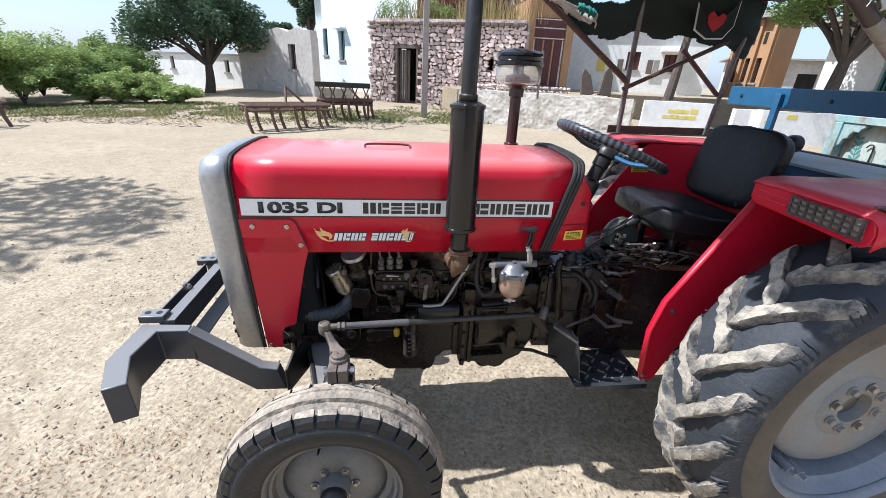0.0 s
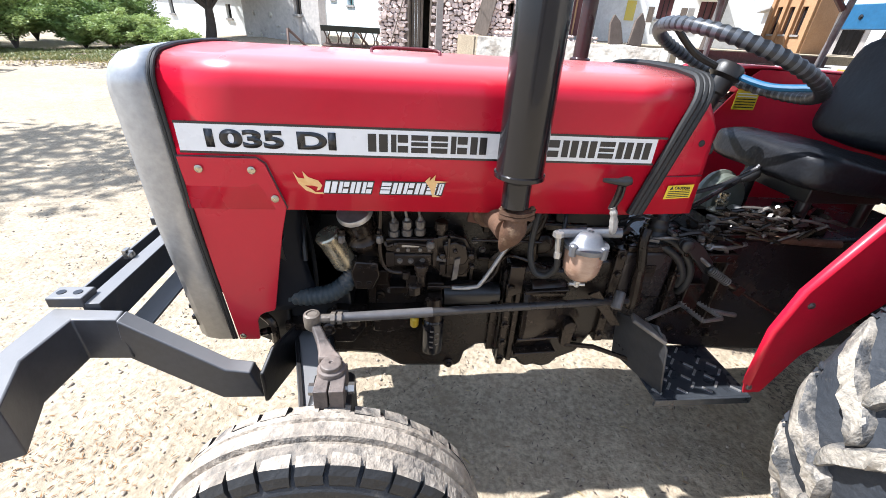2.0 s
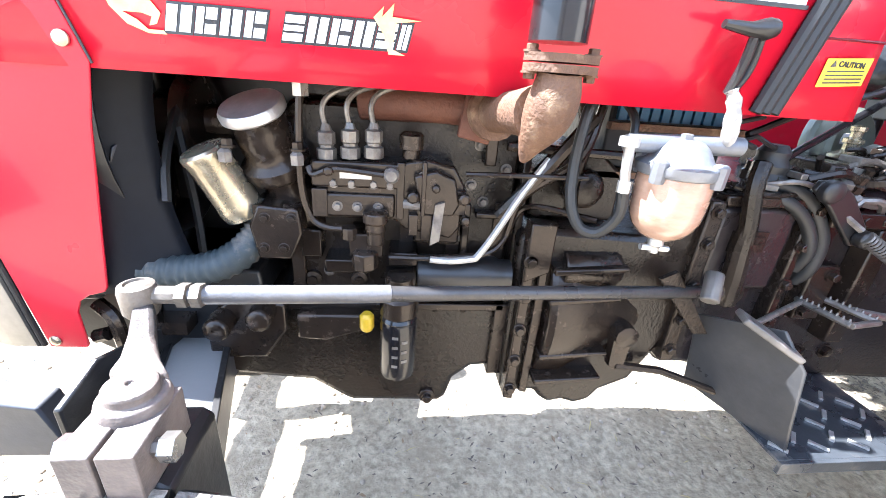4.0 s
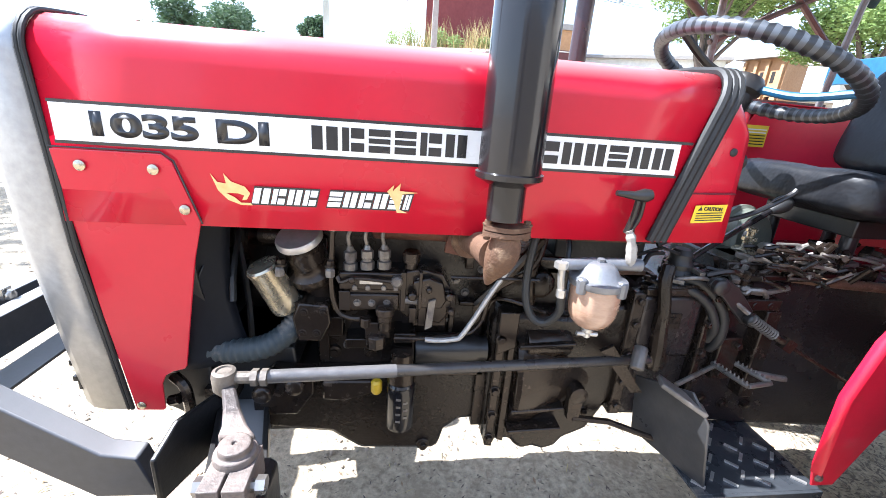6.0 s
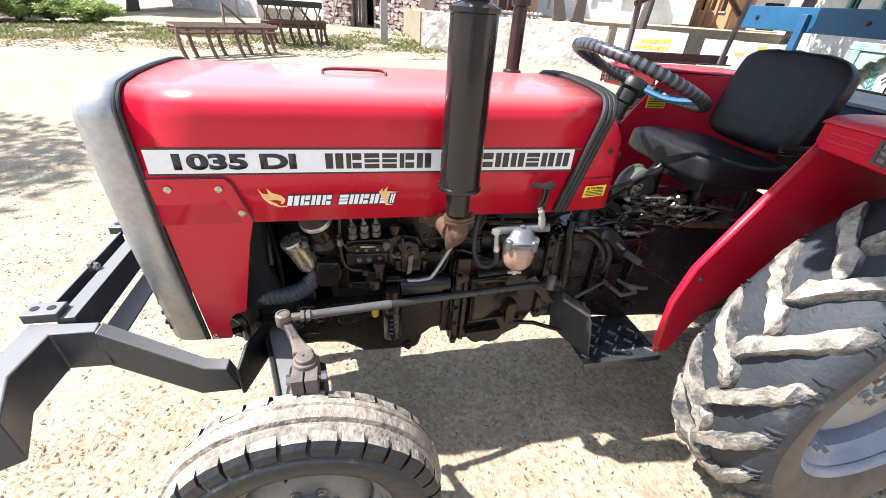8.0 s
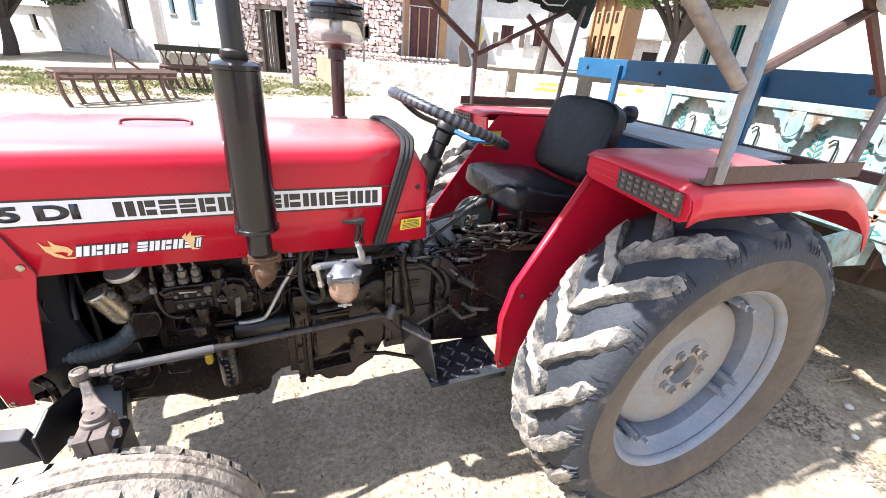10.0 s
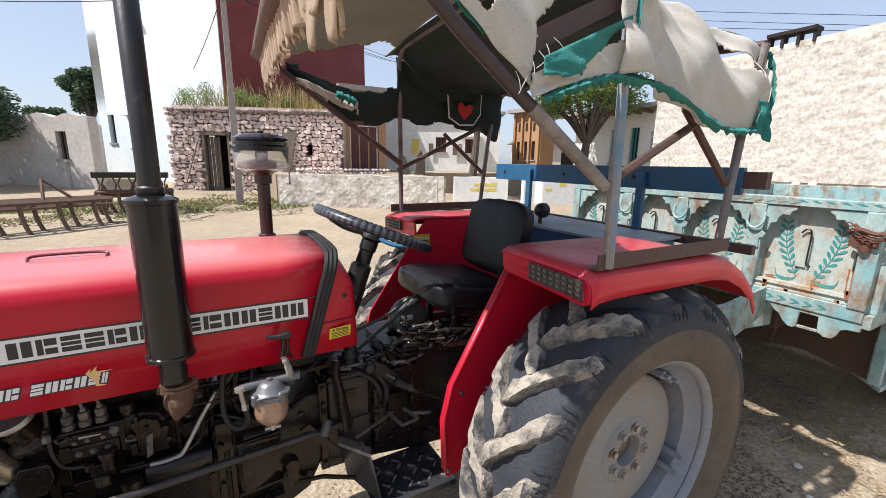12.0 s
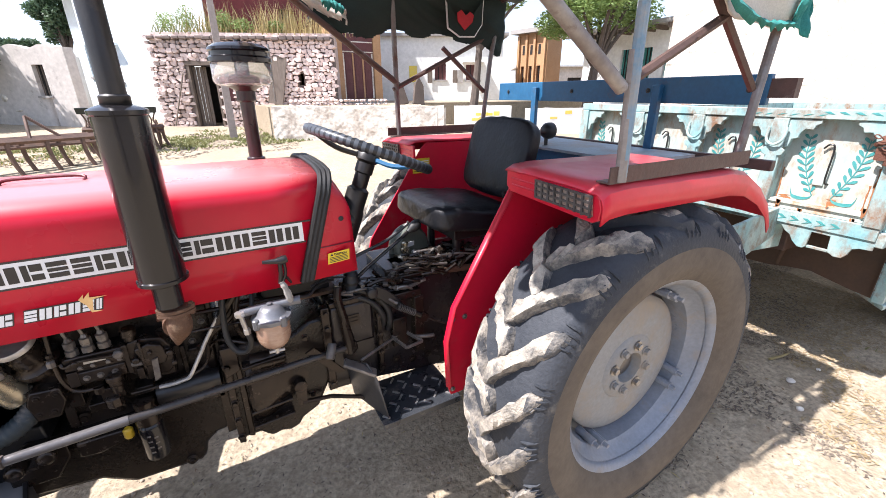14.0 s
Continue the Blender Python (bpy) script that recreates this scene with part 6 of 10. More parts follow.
tube(bm, bend([(-0.425, 1.40, 0.62), (-0.40, 1.39, 0.60), (-0.395, 1.39, 0.56), (-0.40, 1.40, 0.52)], 4), 0.012, 8)
lathe(bm, [(0.012, 0), (0.012, 0.02)], (-0.43, 1.385, 0.565), (1, 0, 0.3), 10)
box(bm, -0.37, -0.30, 1.41, 1.45, 0.55, 0.575)
pieces("mount_fitting", bm, IRON2, axle)
bm = bmesh.new()
lathe(bm, [(0.045, 0.36), (0.045, 0.66), (0.03, 0.72)], (KX, 2 * CL - KY, 0), (0, 0, 1), 20)
tube(bm, [(KX, 2 * CL - KY, 0.40), (-0.19, 2 * CL - 1.03, 0.33), (-0.19, 2 * CL - 0.93, 0.322)], [0.045, 0.04, 0.03], 12)
part("far_stub_axle", bm, IRON, axle)

# footplate, step bracket and pedals
PLATE = material("scuffed_black_plate", (0.026, 0.030, 0.036), 0.3, 0.2, col2=(0.05, 0.054, 0.06), scale=8, bump=0.06, dirt=(0.26, 0.23, 0.19), dirt_amount=0.24, dirt_scale=7)
bm = bmesh.new()
box(bm, 0.735, 1.05, 1.215, 1.445, 0.424, 0.430)
box(bm, 0.735, 1.05, 1.207, 1.215, 0.405, 0.430)
foot = part("footplate", bm, PLATE, tractor, "worn black chequered footplate", bevel=0.001)
rl = random.Random(8)
for k in range(26):
    x, y = 0.76 + (k % 7) * 0.042 + rl.uniform(-0.006, 0.006), 1.24 + (k // 7) * 0.052 + 0.02 * (k % 2)
    bm = bmesh.new()
    box(bm, -0.015, 0.015, -0.0035, 0.0035, 0, 0.004, Matrix.Translation((x, y, 0.4305)) @ Matrix.Rotation(0.8 if k % 2 else -0.8, 4, "Z"))
    part("tread_bar", bm, ALU, foot)
bm = bmesh.new()
prism(bm, [(1.23, 0.425), (1.42, 0.43), (1.42, 0.60), (1.28, 0.655), (1.24, 0.60)], lambda y, z, t: (t + (y - 1.23) * -0.35 + (0.60 - z) * 0.15, y, z), 0.735, 0.741)
part("step_bracket", bm, material("dark_scuffed_bracket", (0.022, 0.023, 0.026), 0.34, col2=(0.05, 0.048, 0.047), scale=9, bump=0.08, dirt=(0.24, 0.21, 0.17), dirt_amount=0.16, dirt_scale=9), foot, bevel=0.002)
bm = bmesh.new()
box(bm, -0.055, 0.065, -0.020, 0.020, -0.006, 0.006, Matrix.Translation((0.685, 1.285, 0.645)) @ Matrix.Rotation(radians(-20), 4, "Z") @ Matrix.Rotation(radians(29), 4, "Y"))
tube(bm, [(0.60, 1.33, 0.68), (0.62, 1.36, 0.72)], 0.016, 8)
part("clutch_pedal", bm, material("worn_pedal_paint", (0.045, 0.042, 0.04), 0.45, col2=(0.13, 0.115, 0.10), scale=9, contrast=0.12, dirt=(0.36, 0.31, 0.26), dirt_amount=0.2, dirt_scale=6), tractor, "worn clutch pedal", bevel=0.003)
bm = bmesh.new()
corners = [Vector(q) for q in ((0.857, 1.403, 0.645), (0.918, 1.412, 0.645), (0.946, 1.322, 0.645), (0.876, 1.311, 0.645))]
for p, q in zip(corners, corners[1:] + corners[:1]):
    tube(bm, [p, q], 0.0065, 6)
for p, q in ((corners[3], corners[0]), (corners[2], corners[1])):
    for k in range(9):
        c = p.lerp(q, (k + 0.5) / 9)
        lathe(bm, [(0.004, 0.004), (0.0015, 0.012)], c, (0, 0, 1), 5)
tube(bm, [(0.706, 1.327, 0.640), (0.862, 1.397, 0.645)], 0.006, 8)
tube(bm, [(0.932, 1.366, 0.645), (0.99, 1.35, 0.640), (1.01, 1.345, 0.64)], 0.008, 8)
part("brake_pedal", bm, WORN, tractor, "open-frame brake pedal", bevel=0.002)
bm = bmesh.new()
lathe(bm, [(0.022, 0), (0.022, 0.03), (0.012, 0.034)], (0.50, 1.40, 0.575), (0, -1, 0), 16)
chunk(bm, [(0.48, 0.58), (0.52, 0.58), (0.515, 0.50), (0.50, 0.49), (0.485, 0.50)], 1.38, 1.40)
tube(bm, [(0.50, 1.385, 0.50), (0.60, 1.385, 0.485), (0.72, 1.36, 0.45)], 0.008, 8)
chunk(bm, [(0.53, 0.70), (0.56, 0.715), (0.64, 0.61), (0.66, 0.585), (0.63, 0.585)], 1.37, 1.38)
part("clutch_linkage", bm, IRON2, bell)

# front bumper guard: level bar that turns outwards before each wheel, and an arm down to the chassis
bar_plan = [(-0.703, 1.252), (-0.806, 1.255), (-0.815, 1.120), (-0.757, 0.992), (-0.812, 0.966), (-0.876, 1.098), (-0.874, 1.300), (-0.708, 1.290)]
arm_side = [(-0.703, 0.722), (-0.486, 0.556), (-0.425, 0.545), (-0.398, 0.452), (-0.509, 0.454), (-0.715, 0.612)]
bumper = None
for far in (False, True):
    def flip(y):
        return 2 * CL - y if far else y
    bm = bmesh.new()
    prism(bm, bar_plan, lambda x, y, t: (x - (0.722 - t) * -0.12, flip(y - (0.722 - t) * 0.1), t), 0.608, 0.722)
    if bumper is None:
        bumper = bar = part("bumper_guard", bm, GREY_STEEL, tractor, "dark grey welded front bumper guard", bevel=0.004)
    else:
        bar = part("bumper_bar", bm, GREY_STEEL, bumper, bevel=0.004)
    bm = bmesh.new()
    prism(bm, arm_side, lambda x, z, t: (x, flip(t), z), 1.246, 1.290)
    part("bumper_arm", bm, GREY_STEEL, bumper, bevel=0.004)
    bm = bmesh.new()
    prism(bm, [(1.235, 0.448), (1.47, 0.42), (1.47, 0.55), (1.30, 0.585), (1.235, 0.55)], lambda y, z, t: (t + (y - 1.235) * 0.25, flip(y), z), -0.397, -0.386)
    part("mounting_plate", bm, BLACK, bumper, bevel=0.003)
    bm = bmesh.new()
    box(bm, -0.884, -0.800, *sorted((flip(1.298), flip(1.352))), 0.7235, 0.752)
    part("bracket_plate", bm, GREY_STEEL, bumper, bevel=0.004)
    # black discs stand in for the dark of two bolt holes
    bm = bmesh.new()
    for x in (-0.862, -0.824):
        lathe(bm, [(0.010, 0), (0.010, 0.002)], (x, flip(1.325), 0.7515), (0, 0, 1), 14)
    pieces("bracket_hole", bm, DECAL_BLACK, bumper)
bm = bmesh.new()
box(bm, -0.852, -0.844, 1.352, 1.768, 0.665, 0.735)
box(bm, -0.844, -0.808, 1.30, 1.82, 0.665, 0.673)
box(bm, -0.808, -0.766, 1.30, 1.82, 0.65, 0.735)
box(bm, -0.766, -0.70, 1.292, 1.828, 0.62, 0.628)
pieces("cross_channel", bm, GREY_STEEL, bumper, "dark steel cross channel", bevel=0.002)
bm = bmesh.new()
lathe(bm, [(0.011, 0), (0.011, 0.012), (0.006, 0.02)], (-0.818, 1.532, 0.735), (0.2, 0, 1), 12)
box(bm, -0.832, -0.822, 1.52, 1.544, 0.733, 0.760)
pieces("guide_lug", bm, STEEL, bumper)


# ---- canopy over the driver: tube frame and torn canvas ----
NY, FY = 0.83, 2.29
DARK_STRUT = material("flecked_dark_tube", (0.035, 0.026, 0.025), 0.45, col2=(0.06, 0.042, 0.04), scale=9, bump=0.1, dirt=(0.42, 0.40, 0.37), dirt_amount=0.15, dirt_scale=26)


def roof_z(x, y):
    """The roof canvas: front bar, sag, middle bow, sag, rear bar."""
    knots = ((0.50, 2.035), (0.56, 2.045), (0.72, 2.040), (0.87, 2.055), (1.00, 2.080), (1.14, 2.120), (1.27, 2.140), (1.40, 2.062), (1.55, 2.018), (1.75, 2.008), (1.97, 2.010), (2.2, 1.99))
    for (a, p), (b, q) in zip(knots, knots[1:]):
        if a <= x <= b:
            t = (x - a) / (b - a)
            t = t * t * (3 - 2 * t)
            z = p + (q - p) * t
            break
    v = (y - NY) / (FY - NY)
    return z + 0.055 * math.sin(math.pi * v) - 0.005 * v


POST_BLUE = material("worn_pale_blue_post", (0.10, 0.21, 0.30), 0.5, col2=(0.20, 0.27, 0.32), scale=10, bump=0.1, dirt=(0.30, 0.29, 0.27), dirt_amount=0.35, dirt_scale=14)
BARE_TUBE = material("bare_weathered_tube", (0.30, 0.275, 0.25), 0.55, 0.2, col2=(0.17, 0.14, 0.125), scale=12, bump=0.15, dirt=(0.10, 0.06, 0.045), dirt_amount=0.22, dirt_scale=18)
bm = bmesh.new()
tube(bm, [(1.282, 0.816, 1.31), (1.280, NY, 2.03)], 0.014, 10)
canopy = part("canopy", bm, POST_BLUE, tractor, "torn canvas canopy on a tube frame")
bm = bmesh.new()
tube(bm, [(1.280, NY, 2.03), (1.280, NY, 2.07), (1.275, NY + 0.03, 2.12), (1.275, NY + 0.10, 2.145), (1.275, CL, 2.199)], 0.0138, 10)
part("roof_bow", bm, BROWN, canopy, "brown roof bow")
bm = bmesh.new()
tube(bm, [(1.275, CL, 2.20), (1.275, FY - 0.10, 2.18), (1.28, FY - 0.02, 2.12), (1.29, FY, 2.05), (1.305, 2.304, 1.31)], 0.014, 10)
part("far_post", bm, GREY_POST, canopy, "worn grey post")
for y, y0 in ((NY, 0.829), (FY, 2 * CL - 0.829)):
    bm = bmesh.new()
    tube(bm, [(1.852, y0, 1.31), (1.90, y, 1.72), (1.955, y, 1.985)], 0.0135, 10)
    part("rear_post", bm, GREY_POST, canopy, "worn grey rear post")
    bm = bmesh.new()
    tube(bm, [(1.240, y - 0.01, 1.535), (1.02, y, 1.69), (0.80, y, 1.84), (0.57, y, 2.02)] if y < 1 else [(1.300, y + 0.01, 1.582), (1.02, y, 1.776), (0.80, y, 1.929), (0.585, y, 2.078)], 0.0155, 12)
    part("front_strut", bm, DARK_STRUT if y < 1 else BROWN, canopy, "slanting weathered front strut with paint flecks")
    for a, b in (((1.283, 1.545), (1.86, 1.82)), ((1.868, 1.535), (1.585, 1.76))):
        bm = bmesh.new()
        tube(bm, [(a[0], y + 0.012, a[1]), (b[0], y + 0.012, b[1])], 0.0125, 6)
        part("cross_brace", bm, BROWN, canopy, "brown cross brace")
bm = bmesh.new()
tube(bm, [(1.2415, NY - 0.0101, 1.534), (1.02, NY - 0.0004, 1.6905), (0.985, NY, 1.714)], 0.0163, 12)
part("strut_sleeve", bm, BARE_TUBE, canopy, "bare grey lower end of the strut")
bm = bmesh.new()
tube(bm, [(1.281, 0.8165, 1.31), (1.2805, NY - 0.003, 1.62)], 0.0150, 10)
part("post_sleeve", bm, BARE_TUBE, canopy, "bare worn lower half of the post")
for x, z in ((0.56, 2.035), (1.955, 1.985)):
    bm = bmesh.new()
    tube(bm, bend([(x, NY, z), (x, CL, z + 0.05), (x, FY, z + 0.03)], 6), 0.013, 10)
    part("cross_bar", bm, BROWN, canopy)
bm = bmesh.new()
box(bm, 0.945, 1.275, NY - 0.003, NY + 0.001, -0.022, 0.022, Matrix.Translation((0.95, 0, 1.835)) @ Matrix.Rotation(radians(-27), 4, "Y") @ Matrix.Translation((-0.95, 0, 0)))
part("side_board", bm, BROWN, canopy, "thin brown side strip")


def cloth(name, nu, nv, place, mat, label="", holes=None, fold=0.012, thick=0.0022, inner=None):
    """A wrinkled sheet with ragged holes; inner: the lining on its other face."""
    bm = bmesh.new()

    def pl(u, v):
        if holes and holes(u, v):
            return None
        p, n = place(u, v)
        p, n = Vector(p), Vector(n)
        w = wobble(u * 6 + 3 - 2 * v, v * 2.5, len(name), 1.0) + 0.35 * wobble(u * 13 - 6 * v, v * 4, len(name), 1.0)
        return p + n * (fold * w)
    grid(bm, nu, nv, pl)
    loose = [v for v in bm.verts if not v.link_faces]
    bmesh.ops.delete(bm, geom=loose, context="VERTS")
    ob = part(name, bm, [mat] + ([inner] if inner else []), canopy, label, solid=thick, angle=80)
    if inner:
        ob.modifiers["solid"].material_offset = 1
    return ob


def ragged(u, v, k=0.0):
    return 0.5 * wobble(u * 9 + k, v * 9, k, 1.0) + 0.35 * wobble(u * 26, v * 26 + k, k, 1.0)


def drape(x):
    """How far inside the near edge the canvas starts to fall; taut over the bow."""
    return 0.09 - 0.09 * math.exp(-((x - 1.28) / 0.07) ** 2)


# roof: whole over the rear, torn along the near front quarter and the far front edge
def roof_hole(u, v):
    x, q = 0.56 + u * 1.40, v + 0.04 * ragged(u, v, 2)
    if x > 0.66 and v < drape(x) / (FY - NY) - 0.012:
        return True
    if 0.98 < x + 0.03 * ragged(u, v, 4) < 1.25 and q < 0.30 and q < (x - 0.95) * 1.3:
        return True
    return 0.72 < x < 1.20 and q > 0.93 - 0.1 * math.sin((x - 0.72) * 5.8)


for x0, x1, n, lining, words in ((0.56, 1.22, 40, OLIVE_LINING, "pale faded roof canvas with an olive lining"), (1.22, 2.07, 48, GREEN_CLOTH, "pale faded roof canvas with a dark green lining")):
    cloth("roof_canvas", n, 72, lambda u, v: ((x0 + u * (x1 - x0), NY + v * (FY - NY), roof_z(x0 + u * (x1 - x0), NY + v * (FY - NY)) + 0.012), (0, 0, 1)), CANVAS, words, lambda u, v: roof_hole((x0 + u * (x1 - x0) - 0.56) / 1.40, v), 0.014, inner=lining)
# near side, rear half


def side_low(x):
    k = ((1.20, 1.80), (1.28, 1.805), (1.42, 1.775), (1.63, 1.715), (1.80, 1.70), (1.97, 1.72))
    for (a, p), (b, q) in zip(k, k[1:]):
        if a <= x <= b:
            return p + (q - p) * (x - a) / (b - a)
    return 1.8


def side_pt(u, v):
    x = 1.225 + u * 0.755
    top = roof_z(x, NY) + 0.014
    a = v * math.pi / 2
    z = top + (side_low(x) - top) * (0.6 * v + 0.4 * (1 - math.cos(a)))
    out = 0.022 * math.sin(math.pi * v) + 0.02 * v * math.sin(u * 17)
    return (x + 0.015 * v * math.sin(u * 9), NY - 0.018 - out + drape(x) * (1 - math.sin(a)), z), (0, -1, 0.4)


def side_hole(u, v):
    slit = abs(v - (0.24 + (u - 0.62) * 0.9) + 0.10 * ragged(u, v, 1))
    return (0.64 < u < 0.88 and slit < 0.085)


cloth("side_canvas", 84, 44, side_pt, CANVAS, "pale side canvas with deep folds", side_hole, 0.030)
cloth("rear_flap", 16, 18, lambda u, v: ((1.875 + u * 0.095 + 0.012 * math.sin(v * 7), NY - 0.045 - 0.01 * math.sin(u * 5 + v * 3), 1.80 - u * 0.01 - v * (0.10 + 0.05 * u)), (0, -1, 0)), TEAL_CLOTH, "teal rag hanging from the rear corner", lambda u, v: v > 0.8 + 0.5 * ragged(u, v, 4), 0.014)


def hem(name, pts, w, label="", drop=1.0):
    """A frayed teal strip along a line."""
    line = bend(pts, 10)
    rnd = random.Random(len(name) + len(line))
    bm = bmesh.new()
    rows = []
    for k, p in enumerate(line):
        r = w * rnd.uniform(0.35, 1.6)
        rows.append([p + Vector((0, -0.006, 0.3 * r)), p + Vector((0, -0.014 - 0.008 * rnd.random(), -0.25 * r)), p + Vector((rnd.uniform(-0.006, 0.006), -0.008, -0.9 * r * drop))])
    skin(bm, rows, closed=False)
    return part(name, bm, TEAL_CLOTH, canopy, label, solid=0.002, angle=60)


hem("canvas_hem", [(1.00, NY - 0.01, 1.735), (1.08, NY - 0.015, 1.765), (1.20, NY - 0.02, 1.80), (1.285, NY - 0.022, 1.808), (1.42, NY - 0.04, 1.785), (1.63, NY - 0.04, 1.722), (1.75, NY - 0.03, 1.705), (1.90, NY - 0.03, 1.712)], 0.019, "frayed teal hem")
hem("canvas_hem", [(1.978, NY + 0.06, 2.005), (1.982, NY + 0.005, 1.96), (1.980, NY - 0.022, 1.86), (1.965, NY - 0.025, 1.74)], 0.030)
hem("canvas_hem", [(1.262, NY - 0.012, 2.15), (1.285, NY - 0.012, 2.10), (1.272, NY - 0.024, 2.02), (1.262, NY - 0.030, 1.93)], 0.028, drop=1.2)
hem("canvas_hem", [(1.02, NY - 0.01, 2.058), (1.12, NY - 0.01, 2.098), (1.22, NY - 0.01, 2.128), (1.29, NY - 0.012, 2.118)], 0.014)
hem("canvas_hem", [(0.575, NY - 0.02, 2.065), (0.60, NY - 0.025, 2.055), (0.63, NY - 0.02, 2.035), (0.66, NY - 0.02, 2.005)], 0.022)
cloth("teal_patch", 26, 12, lambda u, v: ((0.70 + u * 0.135 + 0.01 * v, NY - 0.004, 2.02 - (0.13 + u * 0.135) * 0.72 + 0.012 + 0.05 * (1 - v) * (1 - 0.6 * u)), (0, -1, 0)), TEAL_CLOTH, "teal patch beside the strut", lambda u, v: v < 0.25 + 0.5 * ragged(u, v, 3), 0.008)
# teal sheet hanging below the brown strip
cloth("teal_flap", 26, 10, lambda u, v: ((0.985 + u * 0.265, NY - 0.036 - 0.02 * math.sin(u * 6) * v, 1.815 + u * 0.125 - v * (0.03 + 0.055 * math.sin(math.pi * min(1, u + 0.15)))), (0, -1, 0)), TEAL_CLOTH, "torn teal canvas flap", lambda u, v: v > 0.8 + 0.5 * ragged(u, v, 9), 0.01)
# pale near front sheet, torn, that falls from the roof's edge to the strut


def near_front(u, v):
    x = 0.66 + u * 0.58
    top = roof_z(x, NY) + 0.014
    low = 2.032 - (x - 0.57) * 0.72
    a = v * math.pi / 2
    return (x + 0.02 * v, NY - 0.012 - 0.014 * math.sin(math.pi * v) + drape(x) * (1 - math.sin(a)), top + (low - top) * (0.6 * v + 0.4 * (1 - math.cos(a)))), (0, -1, 0.4)


def near_front_hole(u, v):
    (x, _, z), _ = near_front(u, v)
    x, z = x + 0.016 * ragged(u, v, 5), z + 0.016 * ragged(u, v, 8)
    # triangular tear over the strut
    if z < 1.972 + (x - 0.73) * 0.14 and z > 1.975 - (x - 0.732) * 0.76 and z > 1.885 + (x - 0.845) * 1.50:
        return True
    # torn away towards the bow, with one tongue left
    if x > 1.0 and z > 2.062 - (x - 1.0) * 0.45:
        return True
    return z < 1.952 + (x - 1.05) * 0.19 and x > 0.975 + max(0, z - 1.885) * 1.15


cloth("front_side_canvas", 150, 84, near_front, CANVAS, "pale torn side canvas", near_front_hole, 0.012)
# strip along the lower hem between strut and post


def hem_strip(u, v):
    x = 0.960 + u * 0.335
    low = 1.728 + 0.08 * math.sin(min(1, u * 1.05) * math.pi / 2)
    return (x, NY - 0.024, low + 0.085 * (1 - v) * (0.6 + 0.4 * u)), (0, -1, 0)


cloth("lower_strip", 70, 16, hem_strip, CANVAS, "pale strip above the hem", lambda u, v: v < 0.2 * ragged(u, v, 3), 0.008)
# dark lining panel on the far side


def far_low(x):
    k = ((0.70, 1.995), (0.73, 1.972), (1.03, 1.760), (1.16, 1.785), (1.30, 1.805), (1.65, 1.800), (1.82, 1.775), (1.96, 1.728), (2.0, 1.74))
    for (a, p), (b, q) in zip(k, k[1:]):
        if a <= x <= b:
            return p + (q - p) * (x - a) / (b - a)
    return 1.8


def far_pt(u, v):
    x = 0.70 + u * 1.28
    top = roof_z(x, FY) + 0.012
    return (x, FY - 0.014 + 0.03 * v + 0.02 * math.sin(math.pi * v) * math.sin(u * 11), top + (far_low(x) - top) * v), (0, 1, 0)


def far_hole(u, v):
    x, q = 0.70 + u * 1.28, v + 0.10 * ragged(u, v, 11)
    return 0.76 < x < 1.27 and q < 0.50 - 0.22 * abs(x - 1.18) / 0.4 or (q > 0.97 - 0.06 * math.sin(u * 30) and x > 1.0)


cloth("far_side_lining", 110, 60, far_pt, GREEN_CLOTH, "dark green lining of the far side", far_hole, 0.016)
cloth("far_flap", 40, 16, lambda u, v: ((0.74 + u * 0.30, FY - 0.02 - 0.02 * math.sin(u * 8), 1.985 - u * 0.09 - v * (0.04 + 0.05 * u)), (0, 1, 0)), CANVAS, "pale torn flap on the far side", lambda u, v: v > 0.75 + 0.5 * ragged(u, v, 7), 0.02)
hem("canvas_hem", [(0.93, FY - 0.03, 1.93), (0.98, FY - 0.035, 1.915), (1.03, FY - 0.03, 1.90)], 0.03)
# pocket with a red emblem, a plain shape
for name, r, mat, yy in (("pocket_outline", 1.0, DECAL_WHITE, 0.036), ("pocket", 0.93, GREEN_CLOTH, 0.042)):
    bm = bmesh.new()
    prism(bm, [(1.69 + r * q, 1.91 + r * w) for q, w in ((-0.115, 0.07), (-0.06, 0.0), (0.06, 0.02), (0.125, 0.09), (0.12, -0.03), (0.07, -0.095), (-0.03, -0.10), (-0.105, -0.06))], along_y, FY - yy - 0.003, FY - yy)
    part(name, bm, mat, canopy, bevel=0)
bm = bmesh.new()
prism(bm, [(1.688, 1.845), (1.735, 1.885), (1.745, 1.92), (1.72, 1.935), (1.695, 1.915), (1.665, 1.94), (1.64, 1.925), (1.645, 1.885)], along_y, FY - 0.052, FY - 0.048)
part("emblem", bm, material("red_cloth_emblem", (0.55, 0.02, 0.03), 0.7), canopy, "red emblem on the lining")
